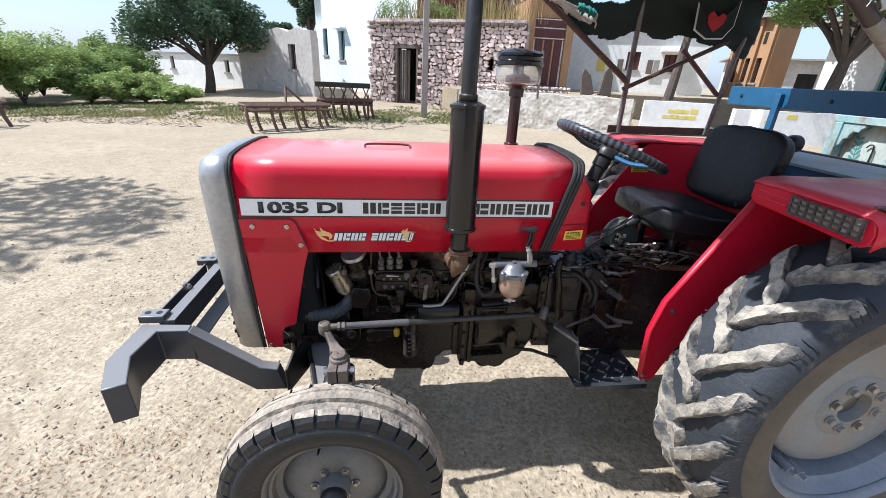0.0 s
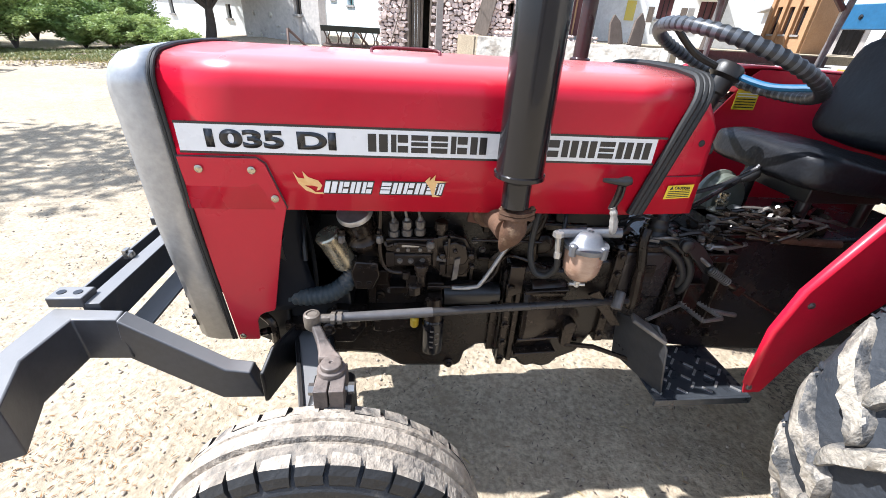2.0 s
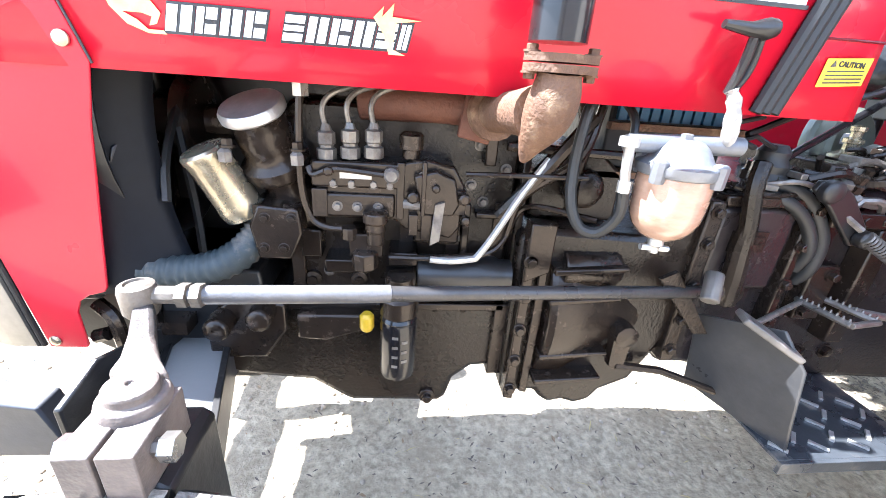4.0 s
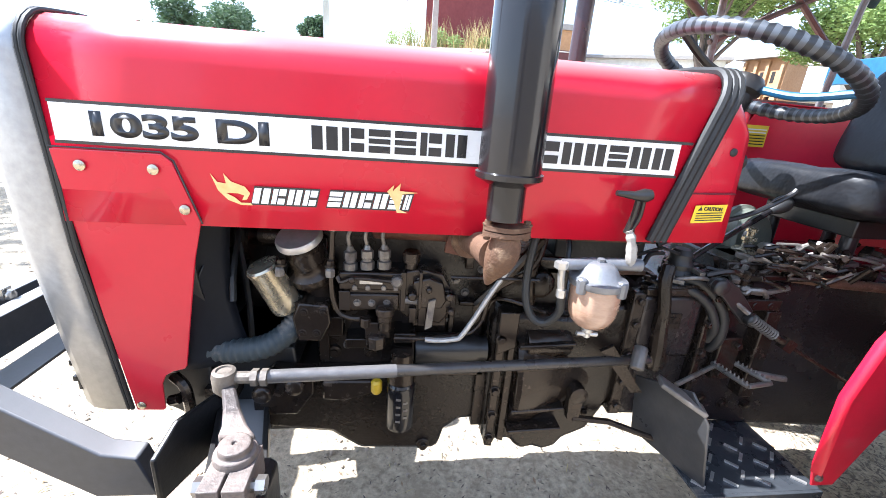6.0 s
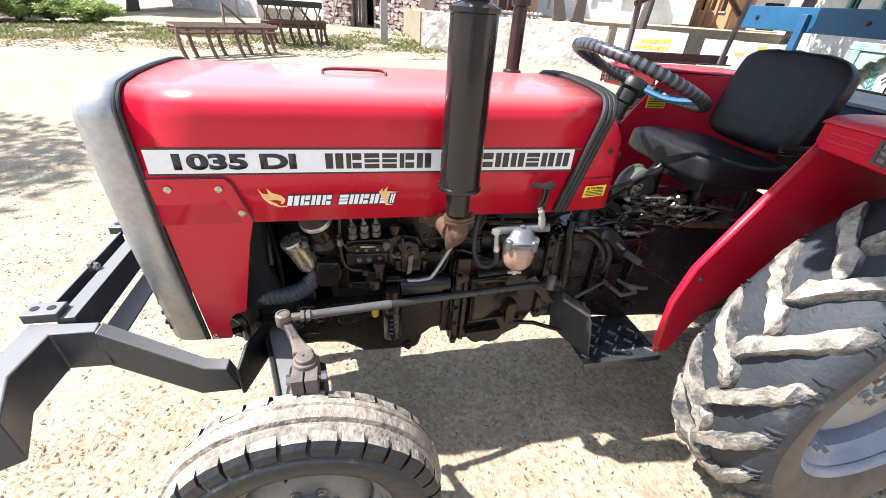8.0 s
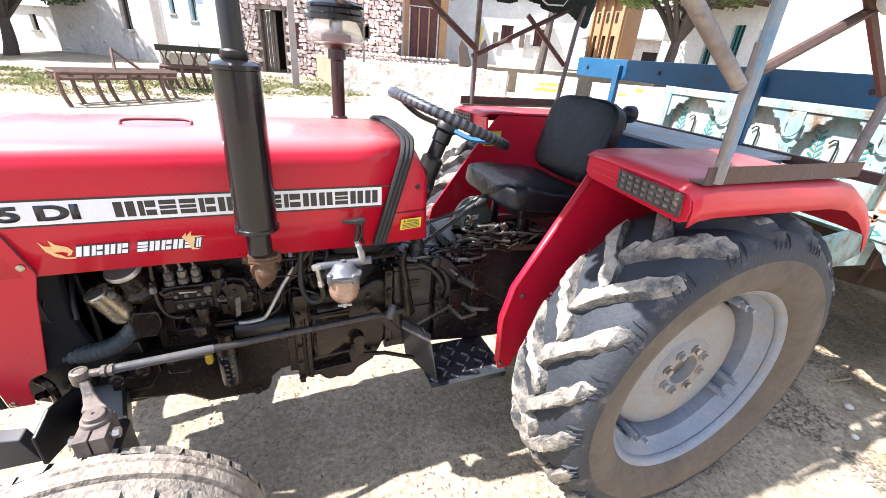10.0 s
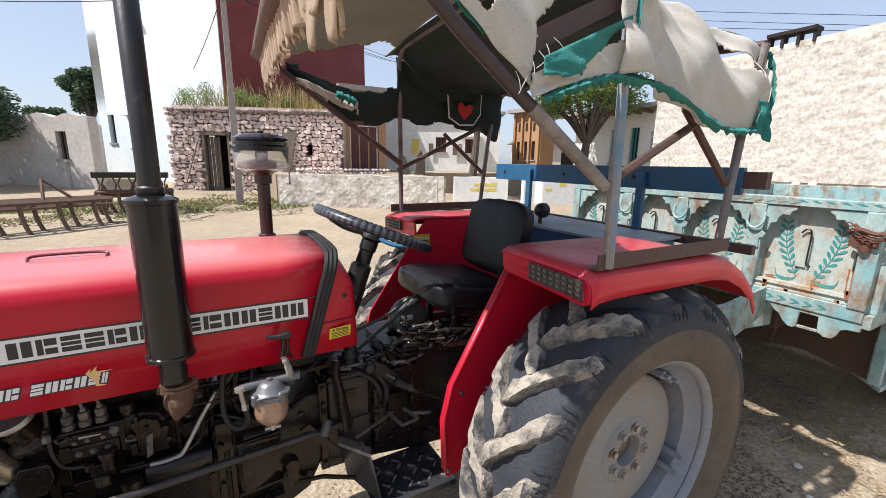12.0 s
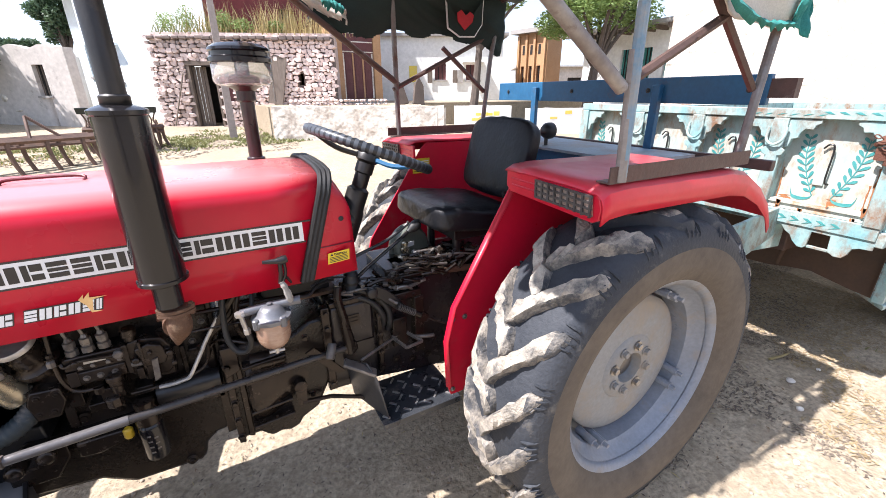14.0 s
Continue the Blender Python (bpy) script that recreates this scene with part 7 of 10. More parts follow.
# rolled edge and rags along the front bar
bm = bmesh.new()
path = bend([(0.545, NY - 0.01, 2.04), (0.54, 1.2, 2.065), (0.548, CL, 2.088), (0.562, 1.95, 2.092), (0.578, FY, 2.090)], 8)
tube(bm, [p + Vector((0.012, 0, -0.016)) for p in path], [0.037 + 0.005 * wobble(k * 0.7, 3, 0, 1) for k in range(len(path))], 12)
part("rolled_canvas", bm, material("brown_rolled_canvas", (0.105, 0.066, 0.053), 0.9, col2=(0.16, 0.112, 0.09), scale=8, bump=0.3, bump_scale=120), canopy, "rolled brown canvas along the front bar", angle=60)
rl = random.Random(12)
RAG = material("sun_bleached_rag", (0.47, 0.37, 0.27), 0.9, col2=(0.34, 0.25, 0.175), scale=7, bump=0.15, bump_scale=180, fleck=0.05)


def fringe_phase(u):
    return u * 1.36 / 0.052 * 2 * math.pi + 2.2 * wobble(u * 14, 1, 0, 1.0)


def fringe(u, v):
    y = NY + 0.07 + u * 1.36
    drop = 0.165 + 0.03 * wobble(u * 30, 2, 0, 1.0) + 0.02 * wobble(u * 80, 5, 0, 1.0)
    return (0.552 + 0.032 * u * u + 0.017 * math.sin(fringe_phase(u)) * (0.35 + 0.65 * v) + (0.03 + 0.015 * wobble(u * 20, 7, 0, 1.0)) * v, y + 0.008 * v * wobble(u * 40, 9, 0, 1.0), 2.025 + 0.03 * math.sin(math.pi * (y - NY) / (FY - NY)) + 0.02 * u - drop * v), (1, 0, 0)


def fringe_hole(u, v):
    return (v > 0.32 + 0.3 * wobble(u * 25, 4, 0, 1.0) and math.sin(fringe_phase(u) + 0.8) > 0.90) or v > 0.86 + 0.35 * ragged(u * 4, v, 2)


cloth("torn_fringe", 420, 18, fringe, RAG, "pleated sun-bleached fringe torn into strips", fringe_hole, 0.004, 0.0015)
for k in range(5):
    y = 0.88 + k * 0.041 + rl.uniform(-0.008, 0.008)
    L = rl.uniform(0.15, 0.19) if k in (1, 2, 4) else rl.uniform(0.11, 0.14)
    w = rl.uniform(0.028, 0.044)
    lean, ph, deep = rl.uniform(0.0, 0.05), rl.uniform(0, 6), rl.uniform(0.006, 0.013)
    tip = rl.uniform(-0.6, 0.6)
    bm = bmesh.new()
    rows = []
    for s in range(11):
        t = s / 10
        z = 2.025 + 0.03 * math.sin(math.pi * (y - NY) / (FY - NY)) - (L + 0.025) * t
        ww = w * (0.80 + 0.25 * math.sin(2.2 * t + ph * 0.2)) * (1 if t < 0.85 else 1 - (t - 0.85) * 2.0)
        x = 0.548 + lean * t + 0.010 * math.sin(t * 4 + ph)
        yy = y + 0.02 * tip * t * t
        rows.append([(x, yy - ww, z + 0.012 * tip * t), (x - deep * 0.7, yy - ww * 0.5, z), (x + deep * 0.4, yy, z - 0.008 * t), (x - deep, yy + ww * 0.5, z), (x, yy + ww, z - 0.012 * tip * t)])
    skin(bm, rows, closed=False)
    part("hanging_rag", bm, RAG, canopy, solid=0.0015, angle=22)
for k in range(3, 22, 2):
    t = k / 21
    p = Vector((1.0, NY - 0.012, 2.05)).lerp(Vector((1.27, NY - 0.012, 2.15)), t) if k < 11 else Vector((1.02, NY - 0.02, 1.86)).lerp(Vector((0.92, NY - 0.02, 1.78)), (k - 11) / 10)
    bm = bmesh.new()
    tube(bm, bend([p, p + Vector((rl.uniform(-0.01, 0.02), -0.01, -0.02)), p + Vector((rl.uniform(-0.02, 0.03), -0.012, -rl.uniform(0.03, 0.07)))], 4), 0.0010, 5)
    part("loose_thread", bm, CANVAS, canopy)

# ---- blue carrier behind the seat ----
bm = bmesh.new()
box(bm, 1.88, 2.26, 1.22, 2.36, 1.10, 1.255)
carrier = part("rear_carrier_box", bm, BLUE, tractor, "blue steel carrier box behind the seat", bevel=0.006)
bm = bmesh.new()
box(bm, 1.86, 2.28, 1.20, 2.38, 1.255, 1.267)
part("carrier_lid", bm, material("grey_blue_lid", (0.22, 0.27, 0.32), 0.5, col2=(0.3, 0.34, 0.37), dirt=DUST, dirt_amount=0.3), carrier, "dusty grey lid")
bm = bmesh.new()
box(bm, 2.27, 2.30, 0.90, 2.42, 1.235, 1.275)
part("carrier_rail", bm, BROWN, carrier, bevel=0.002)
bm = bmesh.new()
box(bm, 2.285, 2.315, 0.985, 2.71, 1.478, 1.592)
board = part("carrier_backboard", bm, BLUE, carrier, "blue painted wooden backboard", bevel=0.004)
for y in (1.44, 2.30):
    bm = bmesh.new()
    box(bm, 2.255, 2.284, y - 0.02, y + 0.02, 1.10, 1.56)
    part("backboard_post", bm, BLUE, carrier, bevel=0.003)
for y in (1.05, 1.5, 2.0, 2.6):
    bm = bmesh.new()
    bolt(bm, (2.284, y, 1.535), (-1, 0, 0), 0.008, 0.006)
    part("board_bolt", bm, BLACK, board)
bm = bmesh.new()
box(bm, 2.29, 2.33, 0.90, 0.984, 1.505, 1.575)
part("board_end", bm, BROWN, carrier, "bare brown end of the board")
bm = bmesh.new()
box(bm, 1.86, 1.90, 1.34, 1.78, 0.86, 1.10)
box(bm, 2.18, 2.22, 1.34, 1.78, 0.70, 1.10)
pieces("carrier_bracket", bm, BLACK, carrier)
for y in (1.45, 2.34):
    bm = bmesh.new()
    lathe(bm, [(0.012, -0.03), (0.03, -0.02), (0.042, 0.0), (0.042, 0.03), (0.036, 0.035)], (1.93, y - 0.0, 1.34) if y < 2 else (1.93, 1.80, 1.34), (1, 0.1, 0), 20)
    tube(bm, [(1.93, y if y < 2 else 1.80, 1.31), (1.93, y if y < 2 else 1.80, 1.25)], 0.01, 8)
    if y > 2:
        part("work_lamp", bm, BLACK, tractor, "small black rear work lamp")
    else:
        bm.free()
# sticker on the far mudguard
bm = bmesh.new()
box(bm, 1.20, 1.29, 2 * CL - 1.213, 2 * CL - 1.2115, 1.165, 1.235)
st = part("warning_sticker", bm, DECAL_YELLOW, far_fender, "small yellow and white warning sticker", smooth=False)
for k in range(6):
    bm = bmesh.new()
    box(bm, 1.206, 1.284, 2 * CL - 1.2142, 2 * CL - 1.2132, 1.172 + k * 0.0095, 1.1755 + k * 0.0095)
    part("sticker_bar", bm, DECAL_BLACK if k < 4 else DECAL_WHITE, st, smooth=False)
# tow hitch
bm = bmesh.new()
box(bm, 1.78, 2.20, 1.52, 1.60, 0.50, 0.56)
lathe(bm, [(0.03, 0.44), (0.03, 0.64), (0.02, 0.66)], (2.18, 1.56, 0), (0, 0, 1), 14)
part("tow_hitch", bm, IRON, tractor)

# ---- trailer ----
TX, TN, TF = 2.95, 0.69, 2.50
DEEP = 0.034  # how far the panels lie behind the rails
trailer = thing("trailer", "hand-painted turquoise farm trailer with floral panels and rust", "trailer", (4.3, 1.6, 0))
bm = bmesh.new()
box(bm, TX + 0.02, 6.2, TN + 0.03, TF - 0.03, 0.86, 0.92)
box(bm, TX + 0.04, 6.2, TN + 0.02, TN + 0.05, 0.92, 1.42)
box(bm, TX + 0.04, 6.2, TF - 0.05, TF - 0.02, 0.92, 1.42)
box(bm, 6.17, 6.2, TN + 0.05, TF - 0.05, 0.92, 1.42)
part("body", bm, TEAL_PAINT, trailer, "turquoise-painted steel body", bevel=0.004)
bm = bmesh.new()
box(bm, TX + 0.012 + DEEP, TX + 0.03 + DEEP, TN + 0.03, TF - 0.03, 0.90, 1.41)
front = part("front_wall", bm, CREAM_PAINT, trailer, "cream front wall with painted leaves")
bm = bmesh.new()
box(bm, TX - 0.02, TX + 0.014 + DEEP, TN, TF, 1.405, 1.450)
part("top_rail", bm, TEAL_PAINT, front, bevel=0.004)
bm = bmesh.new()
box(bm, TX - 0.02, TX + 0.014 + DEEP, TN, TF, 0.885, 0.955)
part("bottom_rail", bm, TEAL_PAINT, front, bevel=0.004)
for y in (TN + 0.03, 1.18, 1.60, 1.996, TF - 0.03):
    bm = bmesh.new()
    w = 0.034
    box(bm, TX - 0.026, TX + 0.014 + DEEP, y - w, y + w, 0.945, 1.405)
    part("upright", bm, TEAL_PAINT, front, "turquoise upright", bevel=0.005)


def on_front(y, z, t):
    return (TX - t, y, z)


def on_panel(y, z, t):
    return (TX + DEEP - t, y, z)


for y0, y1 in ((0.755, 1.146), (1.214, 1.566), (1.634, 1.962), (2.030, 2.436)):
    w = y1 - y0
    for s, ye in ((1, y0), (-1, y1)):
        bm = bmesh.new()
        pr = [(0, 0), (0.15, 0), (0.15, -0.02), (0.128, -0.032), (0.12, -0.055), (0.085, -0.052), (0.065, -0.075), (0.06, -0.10), (0.03, -0.11), (0.022, -0.15), (0, -0.16)]
        k = min(1, w / 0.45)
        prism(bm, [(ye + s * u * k, 1.403 + v * 0.9) for u, v in pr], on_front, -0.014, 0.012)
        part("corner_bracket", bm, TEAL_PAINT, front, "scalloped turquoise corner bracket", bevel=0.003)
    bm = bmesh.new()
    box(bm, TX + 0.002, TX + 0.014 + DEEP, y0, y1, 0.955, 1.000)
    part("base_board", bm, CREAM_PAINT, front)
    for z, h in ((0.957, 0.008), (0.985, 0.006)):
        bm = bmesh.new()
        box(bm, TX - 0.008, TX + 0.012, y0, y1, z, z + h)
        part("moulding", bm, CREAM_PAINT, front)
    # hook handle
    yc = (y0 + y1) / 2
    bm = bmesh.new()
    tube(bm, bend([(TX + DEEP + 0.012, yc - 0.01, 1.10), (TX + DEEP - 0.008, yc, 1.12), (TX + DEEP - 0.01, yc, 1.27), (TX + DEEP - 0.012, yc + 0.02, 1.290), (TX + DEEP - 0.012, yc + 0.040, 1.27)], 5), 0.0042, 8)
    part("hook", bm, BLACK, front, "thin black iron hook")
    # painted sprays of leaves
    if y0 < 1.3 or y0 > 2.0:
        k_w = min(1.0, w / 0.46)
        for s in (-1, 1):
            stem = [Vector((yc + s * k_w * (0.045 + 0.075 * math.sin(min(1.0, t * 1.3) * 1.57) + 0.012 * t), 1.035 + 0.285 * t)) for t in (q / 18 for q in range(19))]
            bm = bmesh.new()
            prism(bm, [(p.x - 0.0022, p.y) for p in stem] + [(p.x + 0.0022, p.y) for p in stem[::-1]], on_panel, -0.011, -0.0096)
            part("painted_stem", bm, AQUA_PAINT, front, smooth=False)
            for k in range(9):
                c = stem[1 + 2 * k]
                up2 = (stem[min(18, 2 + 2 * k)] - stem[2 * k]).normalized()
                for q in (-1, 1):
                    a = radians(42) * q
                    e = Vector((up2.x * math.cos(a) - up2.y * math.sin(a), up2.x * math.sin(a) + up2.y * math.cos(a)))
                    f = Vector((-e.y, e.x))
                    L = 0.052 - 0.016 * abs(k - 4) / 4
                    bm = bmesh.new()
                    prism(bm, [tuple(c + e * (L * u) + f * (0.0085 * v * k_w)) for u, v in ((0.05, 0), (0.3, 0.55), (0.65, 1.0), (0.88, 0.75), (1, 0), (0.88, -0.75), (0.65, -1.0), (0.3, -0.55))], on_panel, -0.0108, -0.0094)
                    part("painted_leaf", bm, AQUA_PAINT, front, smooth=False)
            # curl at the foot of the spray
            bm = bmesh.new()
            arc = [Vector((yc + s * k_w * (0.045 + 0.055 * (1 - math.cos(q * 0.35))), 1.035 - 0.022 * math.sin(q * 0.35) + 0.012 * max(0, q - 7))) for q in range(10)]
            prism(bm, [(p.x, p.y + 0.006 * math.sin(0.3 * q) + 0.002) for q, p in enumerate(arc)] + [(p.x, p.y - 0.006 * math.sin(0.3 * q) - 0.002) for q, p in reversed(list(enumerate(arc)))], on_panel, -0.0106, -0.0092)
            part("painted_curl", bm, AQUA_PAINT, front, smooth=False)
    # raised arched plate beside the hook
    bm = bmesh.new()
    prism(bm, [(yc + 0.006, 1.09), (yc + 0.050, 1.09), (yc + 0.052, 1.25), (yc + 0.045, 1.285), (yc + 0.028, 1.30), (yc + 0.010, 1.285), (yc + 0.004, 1.25)], on_panel, -0.0122, -0.002)
    part("arched_plate", bm, CREAM_PAINT, front, bevel=0.002)
# hanging staples on the uprights and rust runs below the mouldings
for y in (1.18, 1.60, 1.996):
    bm = bmesh.new()
    tube(bm, bend([(TX - 0.03, y - 0.04, 1.36), (TX - 0.045, y - 0.035, 1.30), (TX - 0.05, y, 1.275), (TX - 0.045, y + 0.035, 1.30), (TX - 0.03, y + 0.04, 1.36)], 5), 0.007, 8)
    part("staple", bm, TEAL_PAINT, front)
    bm = bmesh.new()
    prism(bm, [(y - 0.055, 1.25), (y - 0.03, 1.265), (y + 0.03, 1.265), (y + 0.055, 1.25), (y + 0.045, 1.225), (y + 0.025, 1.22), (y + 0.03, 1.17), (y, 1.15), (y - 0.03, 1.17), (y - 0.025, 1.22), (y - 0.045, 1.225)], on_front, 0.026, 0.034)
    part("staple_plate", bm, TEAL_PAINT, front, bevel=0.002)
RUN = material("orange_rust_run", (0.34, 0.14, 0.05), 0.8, col2=(0.22, 0.09, 0.04), scale=18, bump=0.2)
rl = random.Random(19)
for k in range(16):
    y, z = rl.choice((0.765, 0.79, 0.80, 1.22, 1.0, 0.9, 1.1, 1.31, 1.58, 1.70)), rl.choice((0.965, 0.993, 1.02))
    h, w = rl.uniform(0.01, 0.05), rl.uniform(0.004, 0.012)
    bm = bmesh.new()
    prism(bm, [(y - w, z + 0.004), (y + w, z + 0.006), (y + w * 0.5, z - h), (y, z - h * 1.3), (y - w * 0.7, z - h * 0.8)], on_front, 0.0085, 0.0092)
    part("rust_run", bm, RUN, front, smooth=False)
# long rust stains below the latch and beside the uprights
for y, z0, z1, w in ((0.770, 0.962, 1.20, 0.010), (0.788, 0.99, 1.12, 0.006), (1.135, 1.0, 1.16, 0.005), (0.90, 0.99, 1.03, 0.03), (1.10, 0.985, 1.02, 0.04)):
    edge = [(y + w * (0.5 + 0.8 * wobble(k * 0.6, y * 9, 1, 1.0)), z0 + (z1 - z0) * k / 9) for k in range(10)]
    back = [(y - w * (0.5 + 0.8 * wobble(k * 0.7, y * 5, 4, 1.0)), z0 + (z1 - z0) * k / 9) for k in range(9, -1, -1)]
    bm = bmesh.new()
    prism(bm, edge + back, on_panel, -0.0112, -0.0099)
    part("rust_stain", bm, RUN, front, smooth=False)
# scalloped skirt under the front
bm = bmesh.new()
sk = [(0.69, 0.885), (0.69, 0.841), (0.735, 0.838), (0.758, 0.828), (0.768, 0.795), (0.785, 0.773), (0.815, 0.772), (0.844, 0.788), (0.848, 0.866), (0.924, 0.868), (0.928, 0.790), (0.942, 0.776), (0.965, 0.778), (0.991, 0.801), (1.01, 0.832), (1.035, 0.846), (1.056, 0.872), (1.15, 0.885)]
prism(bm, sk, on_front, 0.0, 0.012)
box(bm, TX - 0.006, TX + 0.010, 0.842, 0.930, 0.782, 0.796)
skirt = part("skirt_board", bm, TEAL_PAINT, trailer, "scalloped turquoise skirt", bevel=0.003)
for s in (-1, 1):
    for k in range(6):
        bm = bmesh.new()
        y, z = 0.82 + k * 0.055, 0.915
        prism(bm, [(y, z), (y + 0.022, z + s * 0.012 + 0.004), (y + 0.042, z + s * 0.014), (y + 0.022, z + s * 0.002)], on_front, 0.0205, 0.0215)
        part("painted_leaf", bm, AQUA_PAINT, skirt, smooth=False)
        bm = bmesh.new()
        y, z = 1.0 + k * 0.055 - (0.30 if s > 0 else 0), 1.428
        prism(bm, [(y, z), (y + 0.022, z + s * 0.010 + 0.003), (y + 0.042, z + s * 0.010), (y + 0.022, z + s * 0.002)], on_front, 0.0205, 0.0215)
        part("painted_leaf", bm, AQUA_PAINT, skirt, smooth=False)
# rusty latch at the near corner, with a chain wound round it
bm = bmesh.new()
tube(bm, bend([(TX - 0.03, 0.80, 1.31), (TX - 0.05, 0.76, 1.325), (TX - 0.05, 0.70, 1.31), (TX - 0.03, 0.655, 1.33)], 4), 0.011, 8)
tube(bm, bend([(TX - 0.03, 0.785, 1.345), (TX - 0.045, 0.74, 1.30), (TX - 0.045, 0.70, 1.285), (TX - 0.02, 0.65, 1.30)], 4), 0.008, 8)
box(bm, TX - 0.044, TX - 0.026, 0.695, 0.790, 1.245, 1.295)
lathe(bm, [(0.022, 0), (0.022, 0.05)], (TX - 0.03, 0.735, 1.225), (0, 0, 1), 12)
latch = part("rusty_latch", bm, RUST_DARK, trailer, "rusty corner latch")
for k in range(9):
    t = k / 8
    c = Vector((TX - 0.056, 0.795 - 0.145 * t, 1.345 - 0.07 * math.sin(t * 3.0)))
    bm = bmesh.new()
    tilt = Matrix.Translation(c) @ Matrix.Rotation(1.2 * (k % 2), 4, "Y") @ Matrix.Rotation(0.5 * math.cos(t * 3), 4, "X")
    tube(bm, [tilt @ Vector((0, 0.012 * math.cos(q * 0.7), 0.007 * math.sin(q * 0.7))) for q in range(10)], 0.003, 6)
    part("chain_link", bm, RUST_DARK, latch)
# near side frame with drop posts
bm = bmesh.new()
box(bm, TX - 0.01, 6.2, TN - 0.03, TN + 0.02, 1.41, 1.45)
box(bm, TX - 0.01, 6.2, TN - 0.03, TN + 0.02, 0.86, 0.93)
for x in (TX + 0.02, 3.55, 4.2, 4.9, 5.6):
    box(bm, x, x + 0.06, TN - 0.035, TN + 0.02, 0.93, 1.41)
part("side_frame", bm, TEAL_PAINT, trailer, "turquoise side frame", bevel=0.004)
bm = bmesh.new()
box(bm, 3.20, 3.245, TN - 0.05, TN - 0.005, 0.515, 0.86)
prism(bm, [(3.19, 0.63), (3.57, 0.61), (4.0, 0.86), (3.34, 0.78)], along_z, 0.49, 0.515)
box(bm, 3.54, 3.58, TN - 0.06, TN - 0.015, 0.515, 0.86)
part("step_frame", bm, TEAL_PAINT, trailer, "turquoise step bracket", bevel=0.003)
bm = bmesh.new()
box(bm, TX + 0.10, 6.1, 1.05, 1.15, 0.70, 0.855)
box(bm, TX + 0.10, 6.1, 2.05, 2.15, 0.70, 0.855)
pieces("chassis", bm, BROWN, trailer, "rusty brown chassis", bevel=0.006)
bm = bmesh.new()
prism(bm, [(0.70, 0.86), (0.70, 0.515), (0.80, 0.531), (0.97, 0.568), (1.076, 0.555), (1.16, 0.537), (1.31, 0.526), (1.54, 0.515), (1.60, 0.56), (1.60, 0.86)], on_front, -0.31, -0.30)
tube(bm, [(TX + 0.29, 1.13, 0.56), (TX + 0.29, 1.09, 0.84)], 0.012, 8)
part("mud_flap", bm, material("dark_rubber_flap", (0.05, 0.029, 0.018), 0.8, col2=(0.09, 0.052, 0.032), scale=9, bump=0.2), trailer, "hanging rusty brown flap", bevel=0.003)
for s in (-1, 1):
    bm = bmesh.new()
    a, b = Vector((TX + 0.1, 1.60 + s * 0.50, 0.80)), Vector((2.18, 1.57 + s * 0.03, 0.62))
    d = (b - a).normalized()
    n = Vector((-d.y, d.x, 0)).normalized()
    skin(bm, [[p + n * 0.03 + Vector((0, 0, 0.075)), p - n * 0.03 + Vector((0, 0, 0.075)), p - n * 0.03 - Vector((0, 0, 0.075)), p + n * 0.03 - Vector((0, 0, 0.075))] for p in (a, b)])
    part("drawbar", bm, TEAL_PAINT, trailer, "turquoise drawbar beam", bevel=0.004)
bm = bmesh.new()
prism(bm, [(2.35, 0.90), (2.95, 0.96), (2.95, 0.80), (2.60, 0.70), (2.58, 0.83)], along_y, 1.08, 1.10)
part("drawbar_gusset", bm, TEAL_PAINT, trailer, bevel=0.003)
for y in (0.80, 2.40):
    bm = bmesh.new()
    lathe(bm, [(0.20, -0.09), (0.36, -0.11), (0.44, -0.09), (0.46, 0.0), (0.44, 0.09), (0.36, 0.11), (0.20, 0.09)], (4.6, y, 0.455), (0, 1, 0), 32)
    w = part("trailer_wheel", bm, TYRE, trailer, "dusty trailer tyre")
    bm = bmesh.new()
    lathe(bm, [(0.21, -0.06), (0.12, -0.03), (0.06, -0.07), (0.06, 0.07), (0.12, 0.03), (0.21, 0.06)], (4.6, y, 0.455), (0, 1, 0), 24)
    part("rim", bm, RIM, w)
bm = bmesh.new()
tube(bm, [(4.6, 0.80, 0.455), (4.6, 2.40, 0.455)], 0.04, 10)
box(bm, 4.5, 4.7, 1.03, 1.17, 0.49, 0.71)
box(bm, 4.5, 4.7, 2.03, 2.17, 0.49, 0.71)
part("trailer_axle", bm, RUST, trailer)


# ---- village round the yard ----
WHITEWASH = material("whitewashed_wall", (0.82, 0.82, 0.80), 0.9, col2=(0.66, 0.66, 0.63), scale=1.2, bump=0.4, bump_scale=7, dirt=(0.50, 0.47, 0.42), dirt_amount=0.16, dirt_scale=1.5, fleck=0.08)
COOL_WHITE = material("bluish_white_wall", (0.72, 0.78, 0.80), 0.9, col2=(0.62, 0.70, 0.73), scale=0.8, bump=0.3, bump_scale=6, dirt=(0.48, 0.50, 0.50), dirt_amount=0.12, dirt_scale=1.2, fleck=0.06)
EAST_PLASTER = material("tall_wall_plaster", (0.53, 0.495, 0.44), 0.95, col2=(0.44, 0.41, 0.36), scale=2.2, bump=1.0, bump_scale=14, dirt=(0.30, 0.265, 0.225), dirt_amount=0.22, dirt_scale=4.5, fleck=0.3)
PALE_PLASTER = material("rough_cream_plaster", (0.70, 0.66, 0.59), 0.95, col2=(0.57, 0.53, 0.46), scale=1.6, bump=0.9, bump_scale=11, dirt=(0.34, 0.29, 0.24), dirt_amount=0.34, dirt_scale=2.2, fleck=0.2)
